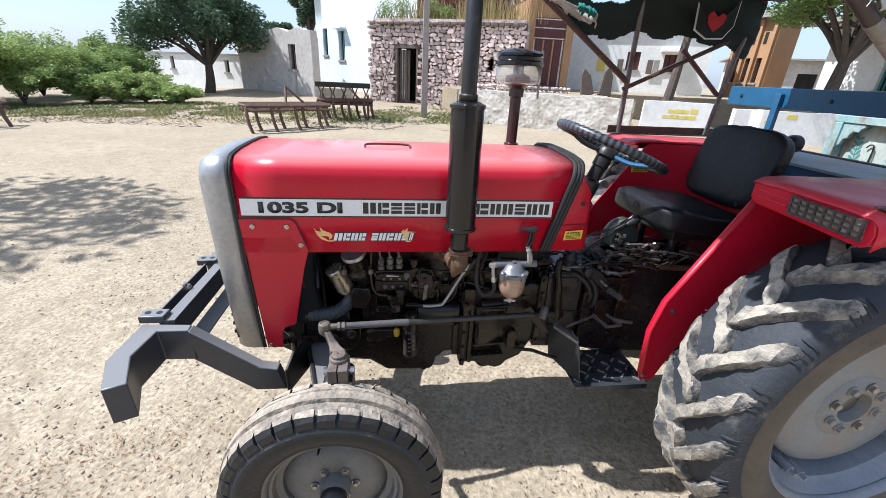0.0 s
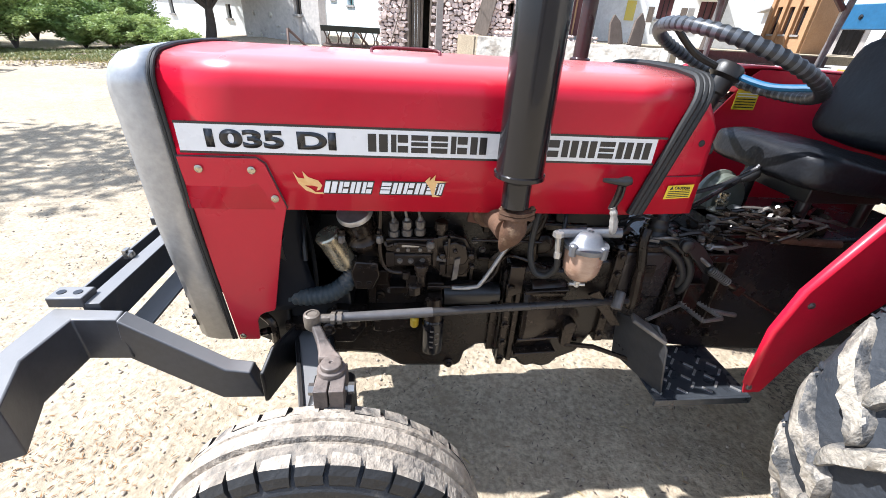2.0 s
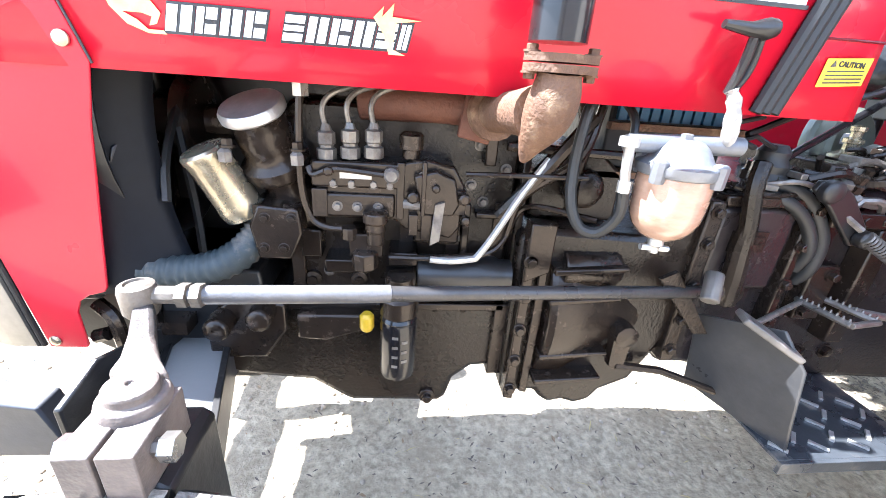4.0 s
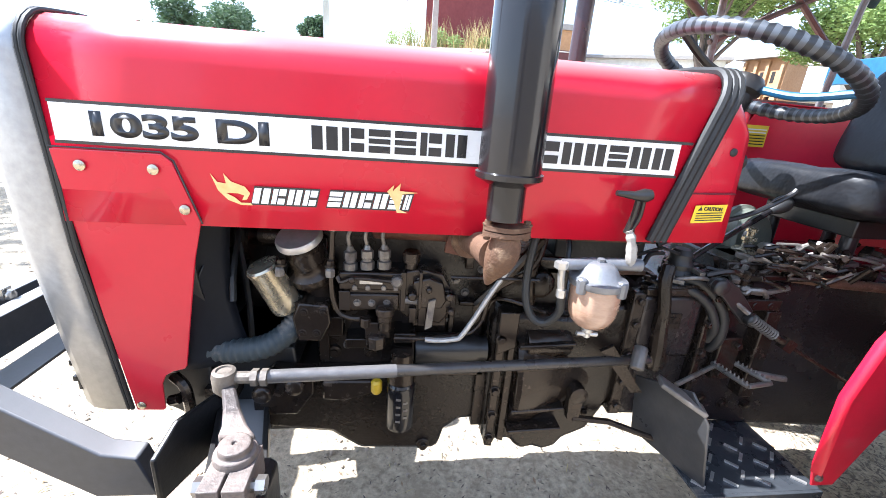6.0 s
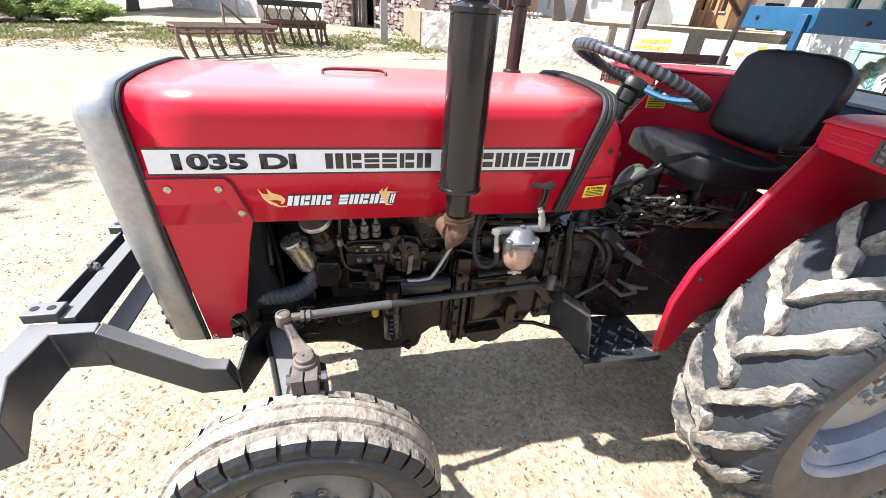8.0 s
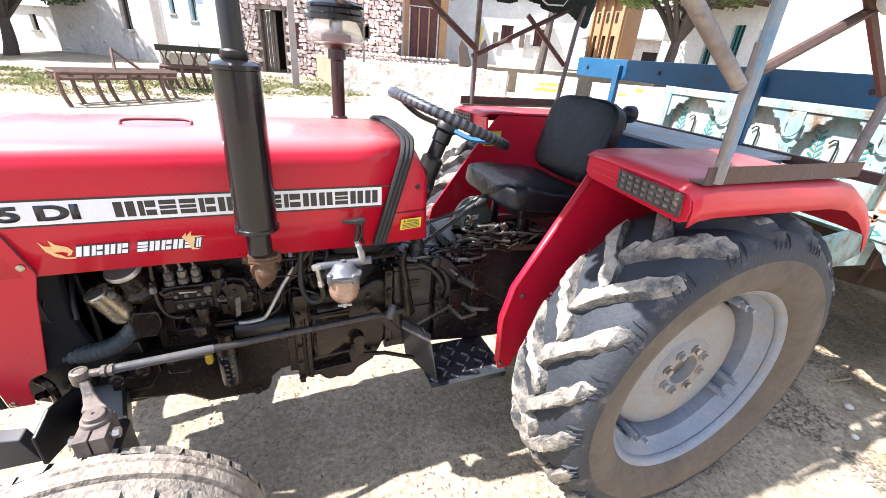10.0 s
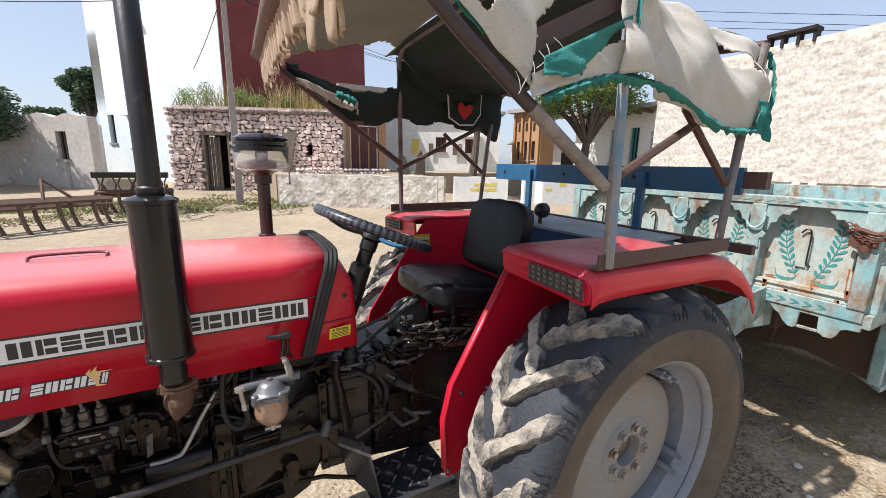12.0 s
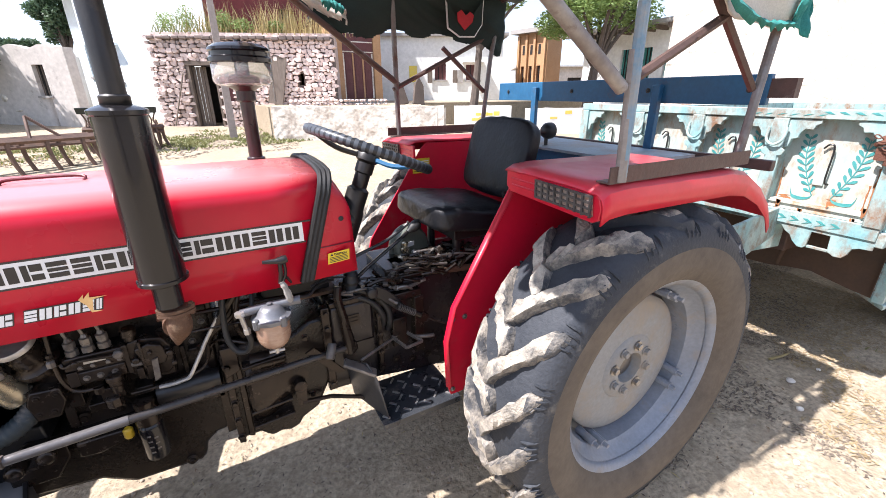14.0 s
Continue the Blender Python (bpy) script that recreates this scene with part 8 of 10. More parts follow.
MUD_WALL = material("grey_mud_wall", (0.54, 0.50, 0.46), 0.95, col2=(0.43, 0.40, 0.37), scale=1.0, bump=0.8, bump_scale=7, dirt=(0.20, 0.18, 0.16), dirt_amount=0.2, dirt_scale=2.0, fleck=0.12)
MAROON_WALL = material("maroon_wall", (0.20, 0.042, 0.04), 0.85, col2=(0.16, 0.035, 0.034), scale=0.8, bump=0.2, bump_scale=9)
STONE = material("rubble_stone", (0.46, 0.345, 0.31), 0.9, col2=(0.63, 0.53, 0.485), scale=2.4, bump=0.7, bump_scale=14, dirt=(0.20, 0.15, 0.14), dirt_amount=0.22, dirt_scale=1.3, per_piece=0.32, fleck=0.2)
CAP_SLAB = material("dark_capping_stone", (0.13, 0.10, 0.09), 0.9, col2=(0.2, 0.16, 0.14), scale=3, bump=0.4, per_piece=0.2)
MORTAR = material("dark_mud_joint", (0.15, 0.115, 0.10), 0.95, bump=0.5, bump_scale=20)
TAN_WALL = material("ochre_painted_wall", (0.42, 0.25, 0.13), 0.8, col2=(0.36, 0.20, 0.10), scale=1.3, bump=0.15, bump_scale=14)
MAROON_WOOD = material("maroon_door_paint", (0.11, 0.028, 0.028), 0.55, bump=0.1)
OLD_WOOD = material("old_grey_wood", (0.18, 0.14, 0.11), 0.85, col2=(0.10, 0.08, 0.065), scale=4, stretch=(6, 6, 1), bump=0.3)
# near-black colour painted for unlit insides; also on wires, bars and the parapet vent
DARK_INSIDE = material("dark_interior", (0.02, 0.017, 0.015), 0.9)
TEAL_WOOD = material("faded_teal_shutter", (0.22, 0.40, 0.38), 0.7, bump=0.1)
POLE_MAT = material("weathered_concrete_pole", (0.36, 0.31, 0.28), 0.9, bump=0.3, bump_scale=20)
CONCRETE = material("grey_concrete", (0.34, 0.32, 0.30), 0.9, bump=0.3)
GREY_IRON = material("rusted_implement", (0.15, 0.085, 0.06), 0.75, col2=(0.07, 0.05, 0.04), scale=6, bump=0.2)
DARK_BOX = material("dark_green_black_box", (0.012, 0.02, 0.02), 0.5, dirt=(0.12, 0.1, 0.08), dirt_amount=0.2)
BARK = material("grey_brown_bark", (0.11, 0.085, 0.068), 0.95, col2=(0.07, 0.055, 0.045), scale=5, bump=0.6, bump_scale=22)
LEAF_DARK = leaf_material("dark_neem_leaf", (0.055, 0.10, 0.055), (0.085, 0.135, 0.065))
LEAF_MID = leaf_material("mid_green_leaf", (0.15, 0.235, 0.065), (0.24, 0.32, 0.105))
LEAF_LIGHT = leaf_material("light_green_leaf", (0.24, 0.34, 0.09), (0.36, 0.42, 0.15))
OLIVE_WEED = leaf_material("olive_weed", (0.13, 0.16, 0.05), (0.22, 0.21, 0.085))
STRAW = leaf_material("dry_straw", (0.42, 0.33, 0.16), (0.30, 0.25, 0.10))
YELLOW_PAINT = material("yellow_wall_paint", (0.72, 0.56, 0.06), 0.8, col2=(0.66, 0.55, 0.18), scale=3)


def structure(name, bm, mat, label, category="wall", **k):
    return tagged(part(name, bm, mat, None, **k), label, category, kind="structure")


def facade(bm, a, b, z0, z1, openings, thick=0.35, jag=0.0):
    """An upright wall from a to b on the plan, with openings (s0, s1, u0, u1) in metres along it; jag: an uneven top."""
    a, b = Vector((*a, 0)), Vector((*b, 0))
    L = (b - a).length
    d = (b - a) / L
    n = Vector((d.y, -d.x, 0))
    ss = sorted({0.0, L, *(s for o in openings for s in o[:2])} | {L * k / 14 for k in range(15)} if jag else {0.0, L, *(s for o in openings for s in o[:2])})
    zs = sorted({z0, z1, *(z for o in openings for z in o[2:])})

    def pt(s, z, t):
        zz = z + (jag * wobble(s * 1.7, z0, 4, 1.0) if z == z1 else 0)
        return a + d * s - n * t + Vector((0, 0, zz))
    for s0, s1 in zip(ss, ss[1:]):
        for q0, q1 in zip(zs, zs[1:]):
            if any(o[0] <= s0 and s1 <= o[1] and o[2] <= q0 and q1 <= o[3] for o in openings):
                continue
            v = [bm.verts.new(pt(s, q, t)) for t in (0, thick) for s, q in ((s0, q0), (s1, q0), (s1, q1), (s0, q1))]
            for f in ((0, 1, 2, 3), (7, 6, 5, 4), (0, 4, 5, 1), (1, 5, 6, 2), (2, 6, 7, 3), (3, 7, 4, 0)):
                bm.faces.new([v[i] for i in f])
    bmesh.ops.remove_doubles(bm, verts=bm.verts, dist=0.0005)
    seen = {}
    for f in bm.faces:
        seen.setdefault(tuple(round(c, 3) for c in f.calc_center_median()), []).append(f)
    bmesh.ops.delete(bm, geom=[f for fs in seen.values() if len(fs) > 1 for f in fs], context="FACES")
    return a, d, n


def panel_on(a, d, n, s0, s1, z0, z1, t0, t1):
    """A slab on a wall, from depth t0 to t1 (inwards)."""
    bm = bmesh.new()
    v = [bm.verts.new(a + d * s - n * t + Vector((0, 0, z))) for t in (t0, t1) for s, z in ((s0, z0), (s1, z0), (s1, z1), (s0, z1))]
    for f in ((0, 1, 2, 3), (7, 6, 5, 4), (0, 4, 5, 1), (1, 5, 6, 2), (2, 6, 7, 3), (3, 7, 4, 0)):
        bm.faces.new([v[i] for i in f])
    return bm


def shut_window(house, fr, s0, s1, z0, z1, mat, bars=3, sill=True):
    a, d, n = fr
    w = part("window", panel_on(a, d, n, s0, s1, z0, z1, 0.14, 0.17), mat, house)
    for k in range(1, bars):
        s = s0 + (s1 - s0) * k / bars
        part("window_bar", panel_on(a, d, n, s - 0.02, s + 0.02, z0, z1, 0.10, 0.139), DARK_INSIDE, w)
    if sill:
        part("window_sill", panel_on(a, d, n, s0 - 0.06, s1 + 0.06, z0 - 0.08, z0, -0.06, 0.02), CONCRETE, w)
    return w


def block_house(name, label, a, b, z0, z1, depth, mat, openings, window_mat, roof_mat=CONCRETE, cap=0.12, over=0.08, side_mat=None, jag=0.0):
    """A flat-roofed house: front wall from a to b with openings, plain side and back walls, a roof slab."""
    h = thing(name, label, "house", (*a, z0))
    bm = bmesh.new()
    fr = facade(bm, a, b, z0, z1, openings, jag=jag)
    part("front_wall", bm, mat, h)
    A, d, n = fr
    L = (Vector(b) - Vector(a)).length
    bm = bmesh.new()
    c1, c0 = A + d * L - n * depth, A - n * depth
    for p, q, t in ((A + d * L - n * 0.355, c1, 0.3), (c1 - d * 0.305, c0, 0.3), (c0 + n * 0.305, A - n * 0.355, 0.3)):
        e = (q - p).normalized()
        m = Vector((e.y, -e.x, 0))
        v = [p, q, q - m * t, p - m * t]
        v = [bm.verts.new(w + Vector((0, 0, z))) for z in (z0, z1 - 0.002) for w in v]
        for f in ((0, 3, 2, 1), (4, 5, 6, 7), (0, 1, 5, 4), (1, 2, 6, 5), (2, 3, 7, 6), (3, 0, 4, 7)):
            bm.faces.new([v[i] for i in f])
    pieces("side_wall", bm, side_mat or mat, h)
    if cap:
        bm = bmesh.new()
        v = [A - d * over + n * over, A + d * (L + over) + n * over, c1 + d * over - n * over, c0 - d * over - n * over]
        v = [bm.verts.new(w + Vector((0, 0, z))) for z in (z1 + 0.003, z1 + cap) for w in v]
        for f in ((0, 3, 2, 1), (4, 5, 6, 7), (0, 1, 5, 4), (1, 2, 6, 5), (2, 3, 7, 6), (3, 0, 4, 7)):
            bm.faces.new([v[i] for i in f])
        part("roof", bm, roof_mat, h)
    for o in openings:
        shut_window(h, fr, *o, window_mat)
    return h, fr


# tall white house with a maroon side
h, fr = block_house("white_house", "tall whitewashed two-storey village house with a maroon side", (-3.96, 25.0), (1.02, 19.0), 0.2, 9.1, 0.5, COOL_WHITE,
                    [(0.62, 1.05, 2.26, 3.50), (2.05, 2.58, 2.03, 3.35), (3.0, 3.4, 6.0, 7.2)], TEAL_WOOD, cap=0)
A, d, n = fr
part("ledge", panel_on(A, d, n, 1.9, 2.75, 3.42, 3.50, -0.35, 0.0), COOL_WHITE, h)
part("ledge", panel_on(A, d, n, 2.85, 3.5, 7.35, 7.43, -0.35, 0.0), COOL_WHITE, h)
part("roof_edge", panel_on(A, d, n, -0.25, 7.8, 9.1, 9.17, -0.12, 0.3), CONCRETE, h)
bm = bmesh.new()
fr2 = facade(bm, (1.03, 19.012), (8.2, 23.2), 0.2, 9.1, [(3.3, 4.2, 3.6, 4.9)], 0.35)
part("maroon_wall", bm, MAROON_WALL, h, "maroon side wall")
shut_window(h, fr2, 3.3, 4.2, 3.6, 4.9, TAN_WALL)
part("roof_edge", panel_on(*fr2, -0.02, 8.4, 9.1, 9.17, -0.1, 0.3), CONCRETE, h)
bm = bmesh.new()
for k in range(7):
    s = 4.6 + k * 0.15
    p = A + d * s - n * 0.6
    box(bm, p.x - 0.03, p.x + 0.03, p.y - 0.03, p.y + 0.03, 9.10, 9.42)
p0, p1 = A + d * 4.5 - n * 0.6, A + d * 5.6 - n * 0.6
tube(bm, [p0 + Vector((0, 0, 9.44)), p1 + Vector((0, 0, 9.44))], 0.06, 6)
part("roof_railing", bm, CONCRETE, h)
bm = bmesh.new()
q = [A - n * 0.5, A + d * 7.8 - n * 0.5, Vector((8.2, 23.2, 0)), Vector((3, 30, 0))]
bm.faces.new([bm.verts.new(w + Vector((0, 0, 9.05))) for w in q])
part("roof", bm, CONCRETE, h, solid=0.15)

# ruined mud-plastered house
mud = thing("mud_house", "low mud-plastered house with a crumbling parapet", "house", (-6.9, 21.5, 0.1))
bm = bmesh.new()
hole = (3.22, 3.64, 1.5, 2.46)
fr = facade(bm, (-6.9, 21.5), (-3.22, 18.8), 0.1, 3.02, [hole], 0.35, jag=0.14)
part("front_wall", bm, MUD_WALL, mud)
shut_window(mud, fr, *hole, OLD_WOOD)
bm = bmesh.new()
facade(bm, (-3.19, 19.15), (-3.65, 23.4), 0.1, 2.95, [], 0.3, jag=0.1)
part("side_wall", bm, MUD_WALL, mud)
bm = bmesh.new()
facade(bm, (-8.2, 25.0), (-6.93, 21.75), 0.1, 2.9, [], 0.3, jag=0.1)
part("side_wall", bm, MUD_WALL, mud)
bm = bmesh.new()
bm.faces.new([bm.verts.new(q) for q in ((-6.7, 21.75, 2.75), (-3.4, 19.3, 2.75), (-3.8, 23.2, 2.75), (-7.9, 24.8, 2.75))])
part("roof", bm, MUD_WALL, mud, solid=0.2)
# plaster patches that have come away
rl = random.Random(77)
A, d, n = fr
for _ in range(9):
    s, z, w, hh = rl.uniform(0.3, 4.1), rl.uniform(0.5, 2.5), rl.uniform(0.06, 0.2), rl.uniform(0.05, 0.16)
    if 3.0 < s + w and s - w < 3.8:
        continue
    bm = bmesh.new()
    c = A + d * s + n * 0.004 + Vector((0, 0, z))
    bm.faces.new([bm.verts.new(c + d * (w * math.cos(q * 0.785) * rl.uniform(0.6, 1.1)) + Vector((0, 0, hh * math.sin(q * 0.785) * rl.uniform(0.6, 1.1)))) for q in range(8)])
    part("bare_patch", bm, PALE_PLASTER, mud, solid=0.006)

# long white building beyond the bushes
block_house("long_white_house", "distant low white building behind bushes", (-13.3, 26.2), (-7.3, 22.7), -0.4, 1.98, 4, WHITEWASH, [(0.35, 0.62, 1.30, 1.85), (1.95, 2.25, 1.25, 1.85), (5.9, 6.2, 1.2, 1.75)], DARK_INSIDE, cap=0.06)

# terraces with a low plastered wall
bm = bmesh.new()
v = [(2.13, 13.36), (6.42, 10.99), (7.4, 16.2), (26, 16.2), (26, 60), (8, 60), (5.2, 30), (5.2, 17.3), (1.95, 17.3)]
prism(bm, v, along_z, -0.3, 1.17)
structure("terrace", bm, SAND, "raised sandy terrace before the houses", "ground")
bm = bmesh.new()
rl = random.Random(3)
fr = facade(bm, (2.09, 13.3), (6.42, 10.9), 0.0, 1.2, [], 0.28, jag=0.05)
lowwall = structure("wall_low", bm, PALE_PLASTER, "low rough-plastered retaining wall", "wall")
bm = bmesh.new()
facade(bm, (6.5, 10.93), (7.48, 16.2), 0.0, 1.15, [], 0.28, jag=0.05)
structure("wall_low_return", bm, PALE_PLASTER, "low rough-plastered retaining wall", "wall")
bm = bmesh.new()
grid(bm, 150, 34, lambda u, v: Vector((2.09, 13.3, 0.1 + v * 1.04)) + Vector((4.33, -2.4, 0)) * u + Vector((-0.485, -0.875, 0)) * (0.008 + 0.014 * (1 - abs(wobble(u * 13, v * 3.6, 2, 1.0))) ** 3 + 0.012 * wobble(u * 60, v * 14, 5, 1.0)))
part("plaster_face", bm, PALE_PLASTER, lowwall, "uneven hand-laid plaster")
# loose stones laid along the terrace edge
for k in range(46):
    x = 2.9 + (k % 23) * 0.145 + rl.uniform(-0.03, 0.03)
    z = 1.19 + (k // 23) * 0.12
    bm = bmesh.new()
    sx, sy, sz = rl.uniform(0.06, 0.09), rl.uniform(0.08, 0.13), rl.uniform(0.045, 0.06)
    t = bmesh.ops.create_icosphere(bm, subdivisions=1, radius=1)["verts"]
    for q in t:
        q.co = Vector((q.co.x * sx, q.co.y * sy, q.co.z * sz)) * (1 + 0.2 * wobble(q.co.x * 3 + k, q.co.y * 3, q.co.z, 1))
        q.co += Vector((x, 14.6 + rl.uniform(-0.05, 0.05), z))
    part("kerb_stone", bm, STONE, lowwall, smooth=False)

# rubble stone house
stone = thing("stone_house", "low rubble-stone house with open door and weedy roof", "house", (-0.7, 17.0, 0.4))
bm = bmesh.new()
fr = facade(bm, (-0.72, 17.06), (5.1, 17.06), 0.2, 3.30, [(1.03, 1.86, 0.40, 2.42), (2.05, 2.35, 1.26, 2.04), (4.58, 4.76, 1.79, 2.17)], 0.45)
part("wall_core", bm, MORTAR, stone, "dark mud joints")
A, d, n = fr
bm = bmesh.new()
box(bm, -0.72, -0.40, 17.52, 18.4, 0.2, 3.3)
box(bm, 4.8, 5.1, 17.52, 18.4, 0.2, 3.3)
box(bm, -0.70, 5.08, 17.1, 18.4, 3.31, 3.42)
pieces("side_wall", bm, STONE, stone)
# near-black sheet stands in for the shade of the unlit room
part("dark_room", panel_on(A, d, n, 0.9, 5.0, 0.3, 2.6, 1.25, 1.28), DARK_INSIDE, stone)
for s0, s1, z0, z1, t in ((0.98, 1.06, 0.40, 2.42, -0.05), (1.83, 1.91, 0.40, 2.42, -0.05), (0.94, 1.95, 2.42, 2.54, -0.06)):
    part("door_frame", panel_on(A, d, n, s0, s1, z0, z1, t, 0.12), OLD_WOOD, stone, "weathered wooden door frame")
for k in range(4):
    bm = panel_on(A, d, n, 1.07 + k * 0.105, 1.165 + k * 0.105, 0.45, 2.38, 0.16 + 0.02 * k, 0.19 + 0.02 * k)
    part("door_plank", bm, OLD_WOOD, stone)
part("shutter", panel_on(A, d, n, 2.06, 2.34, 1.27, 2.03, 0.08, 0.11), MAROON_WOOD, stone)
shapes = []
for k in range(12):
    bm, rnd = bmesh.new(), random.Random(90 + k)
    n_c = rnd.choice((5, 6, 6, 7))
    ang = sorted(2 * math.pi * (j + rnd.uniform(-0.28, 0.28)) / n_c for j in range(n_c))
    rim = []
    for q in ang:
        c, sn = math.cos(q), math.sin(q)
        r = 1 / max(abs(c), abs(sn)) * rnd.uniform(0.80, 1.0)
        rim.append((c * r, sn * r))
    skin(bm, [[Vector((u * f, y + rnd.uniform(-0.08, 0.08), w * f)) for u, w in rim] for y, f in ((1.0, 1.0), (-0.62, 0.98), (-0.95, rnd.uniform(0.82, 0.93)))])
    bmesh.ops.recalc_face_normals(bm, faces=bm.faces)
    me = bpy.data.meshes.new("stone")
    bm.to_mesh(me)
    bm.free()
    me.materials.append(STONE)
    shapes.append(me)
rl = random.Random(21)
z = 0.40
rest = bmesh.new()
count = 0
while z < 3.30:
    hgt = rl.uniform(0.085, 0.155)
    s = -0.05 - rl.uniform(0, 0.15)
    while s < 5.8:
        w = rl.uniform(0.10, 0.30)
        c, zz = s + w / 2, z + hgt / 2
        inside = (0.94 < c < 1.95 and zz < 2.55) or (2.03 < c < 2.37 and 1.22 < zz < 2.08) or (4.56 < c < 4.78 and 1.75 < zz < 2.2)
        if not inside and s + w < 5.95:
            p = A + d * c + Vector((0, rl.uniform(-0.02, 0.05), zz + rl.uniform(-0.025, 0.025)))
            place = Matrix.LocRotScale(p, Euler((rl.uniform(-0.1, 0.1), rl.uniform(-0.2, 0.2), rl.uniform(-0.12, 0.12))), (w * 0.56, 0.09, hgt * rl.uniform(0.48, 0.64)))
            if c < 3.1 and count < 300:
                count += 1
                ob = new("stone", rl.choice(shapes))
                ob.parent = stone
                ob.matrix_parent_inverse = Matrix.Translation(-ORIGIN[stone.name])
                ob.matrix_basis = place
            else:
                k = len(rest.verts)
                rest.from_mesh(rl.choice(shapes))
                rest.verts.ensure_lookup_table()
                bmesh.ops.transform(rest, matrix=place, verts=rest.verts[k:])
        s += w * rl.uniform(0.92, 1.02)
    z += hgt * 0.97
rubble = part("stone_rubble", rest, STONE, stone, smooth=False)
tagged(rubble, kind="stuff")
# dark slabs that cap the wall
for k in range(24):
    bm = bmesh.new()
    s = k * 0.243 + rl.uniform(-0.02, 0.02)
    box(bm, -0.72 + s, -0.72 + s + rl.uniform(0.2, 0.26), 16.9 + rl.uniform(-0.05, 0.03), 17.5, 3.18 + rl.uniform(0, 0.05), 3.30 + rl.uniform(-0.02, 0.03))
    part("coping_slab", bm, CAP_SLAB, stone, bevel=0.02)
# the house stands askew to the yard
stone.location = (-0.767, 18.17, 0.4)
stone.rotation_euler = (0, 0, radians(-23.5))
stone.scale = (1.028, 1.028, 1.02)


def on_stone(x, y):
    u, w, c, sn = (x + 0.7) * 1.028, (y - 17.0) * 1.028, math.cos(radians(-23.5)), math.sin(radians(-23.5))
    return -0.767 + u * c - w * sn, 18.17 + u * sn + w * c


bm = bmesh.new()
tube(bm, [(*on_stone(-0.35, 16.75), 0.5), (*on_stone(0.15, 16.93), 2.2)], 0.025, 6)
tagged(part("leaning_stick", bm, OLD_WOOD), "long dry stick leaning on the stone wall", "stick")
bm = bmesh.new()
box(bm, -0.25, 0.25, -0.03, 0.03, 0, 1.6, Matrix.Translation((*on_stone(3.05, 16.8), 1.2)) @ Matrix.Rotation(radians(-23.5), 4, "Z") @ Matrix.Rotation(radians(-8), 4, "X") @ Matrix.Rotation(radians(10), 4, "Y"))
tagged(part("leaning_board", bm, OLD_WOOD), "pale weathered board leaning on the stone wall", "board")

# ochre porch house with a double door
h, fr = block_house("porch_house", "ochre house front with a panelled maroon double door", (5.12, 17.2), (7.0, 17.2), 1.1, 4.45, 3.5, TAN_WALL, [], MAROON_WOOD, cap=0.2)
A, d, n = fr
for s0, s1 in ((0.02, 0.30), (1.55, 1.86)):
    part("pilaster", panel_on(A, d, n, s0, s1, 1.17, 4.4, -0.16, -0.003), TAN_WALL, h)
door = part("double_door", panel_on(A, d, n, 0.34, 1.50, 1.35, 3.0, -0.06, -0.003), MAROON_WOOD, h, "maroon double door")
part("door_lintel", panel_on(A, d, n, 0.30, 1.54, 3.0, 3.75, -0.08, -0.003), MAROON_WOOD, h)
for s in (0.34, 0.72, 1.12, 1.50):
    part("door_stile", panel_on(A, d, n, s - 0.03, s + 0.03, 1.35, 3.0, -0.085, -0.062), PALE_PLASTER if s in (0.34, 1.5) else TAN_WALL, door)
for z in (3.05, 3.40, 3.70):
    part("lintel_rail", panel_on(A, d, n, 0.30, 1.54, z - 0.02, z + 0.02, -0.105, -0.082), PALE_PLASTER, door)
for s in (0.42, 0.80, 1.20):
    for z in (1.45, 1.95, 2.45):
        part("door_panel", panel_on(A, d, n, s, s + 0.22, z, z + 0.42, -0.08, -0.062), MAROON_WOOD, door)
part("doorstep", panel_on(A, d, n, 0.1, 1.8, 1.17, 1.33, -0.6, -0.003), CONCRETE, h)

# white house on the terrace, long front with dark windows
h, fr = block_house("white_long_front", "long whitewashed house with small dark windows", (7.95, 23.5), (14.96, 19.66), 0.9, 4.35, 5, WHITEWASH, [(0.54, 1.12, 2.2, 3.13), (4.33, 4.94, 2.23, 3.06), (6.03, 6.77, 2.2, 2.98)], MAROON_WOOD, cap=0.15, over=0.25)
A, d, n = fr
for s in (3.94, 5.31, 5.6):
    part("hanging_cloth", panel_on(A, d, n, s, s + 0.26, 2.07, 2.7, -0.12, -0.10), OLD_WOOD if s < 5.4 else CONCRETE, h)
part("yellow_panel", panel_on(A, d, n, 2.95, 3.37, 2.11, 2.93, -0.02, -0.003), YELLOW_PAINT, h)
part("sunshade", panel_on(A, d, n, 5.81, 6.97, 3.07, 3.14, -0.5, 0.0), WHITEWASH, h)

# ochre verandah house
h, fr = block_house("verandah_house", "ochre verandah house with pillars and a projecting roof", (17.2, 21.2), (17.65, 19.2), 0.8, 4.7, 1.4, TAN_WALL, [(0.3, 0.55, 1.9, 3.0), (0.85, 1.1, 1.9, 3.0), (1.4, 1.65, 1.9, 3.0)], MAROON_WOOD, cap=0.22, over=0.35)
A, d, n = fr
for s in (0.05, 0.62, 1.18, 1.85):
    part("pillar", panel_on(A, d, n, s, s + 0.14, 1.0, 4.6, -0.14, -0.003), TAN_WALL, h)
for s in (0.36, 0.9, 1.46):
    part("vent_window", panel_on(A, d, n, s, s + 0.16, 3.6, 4.1, -0.012, -0.002), DARK_INSIDE, h)

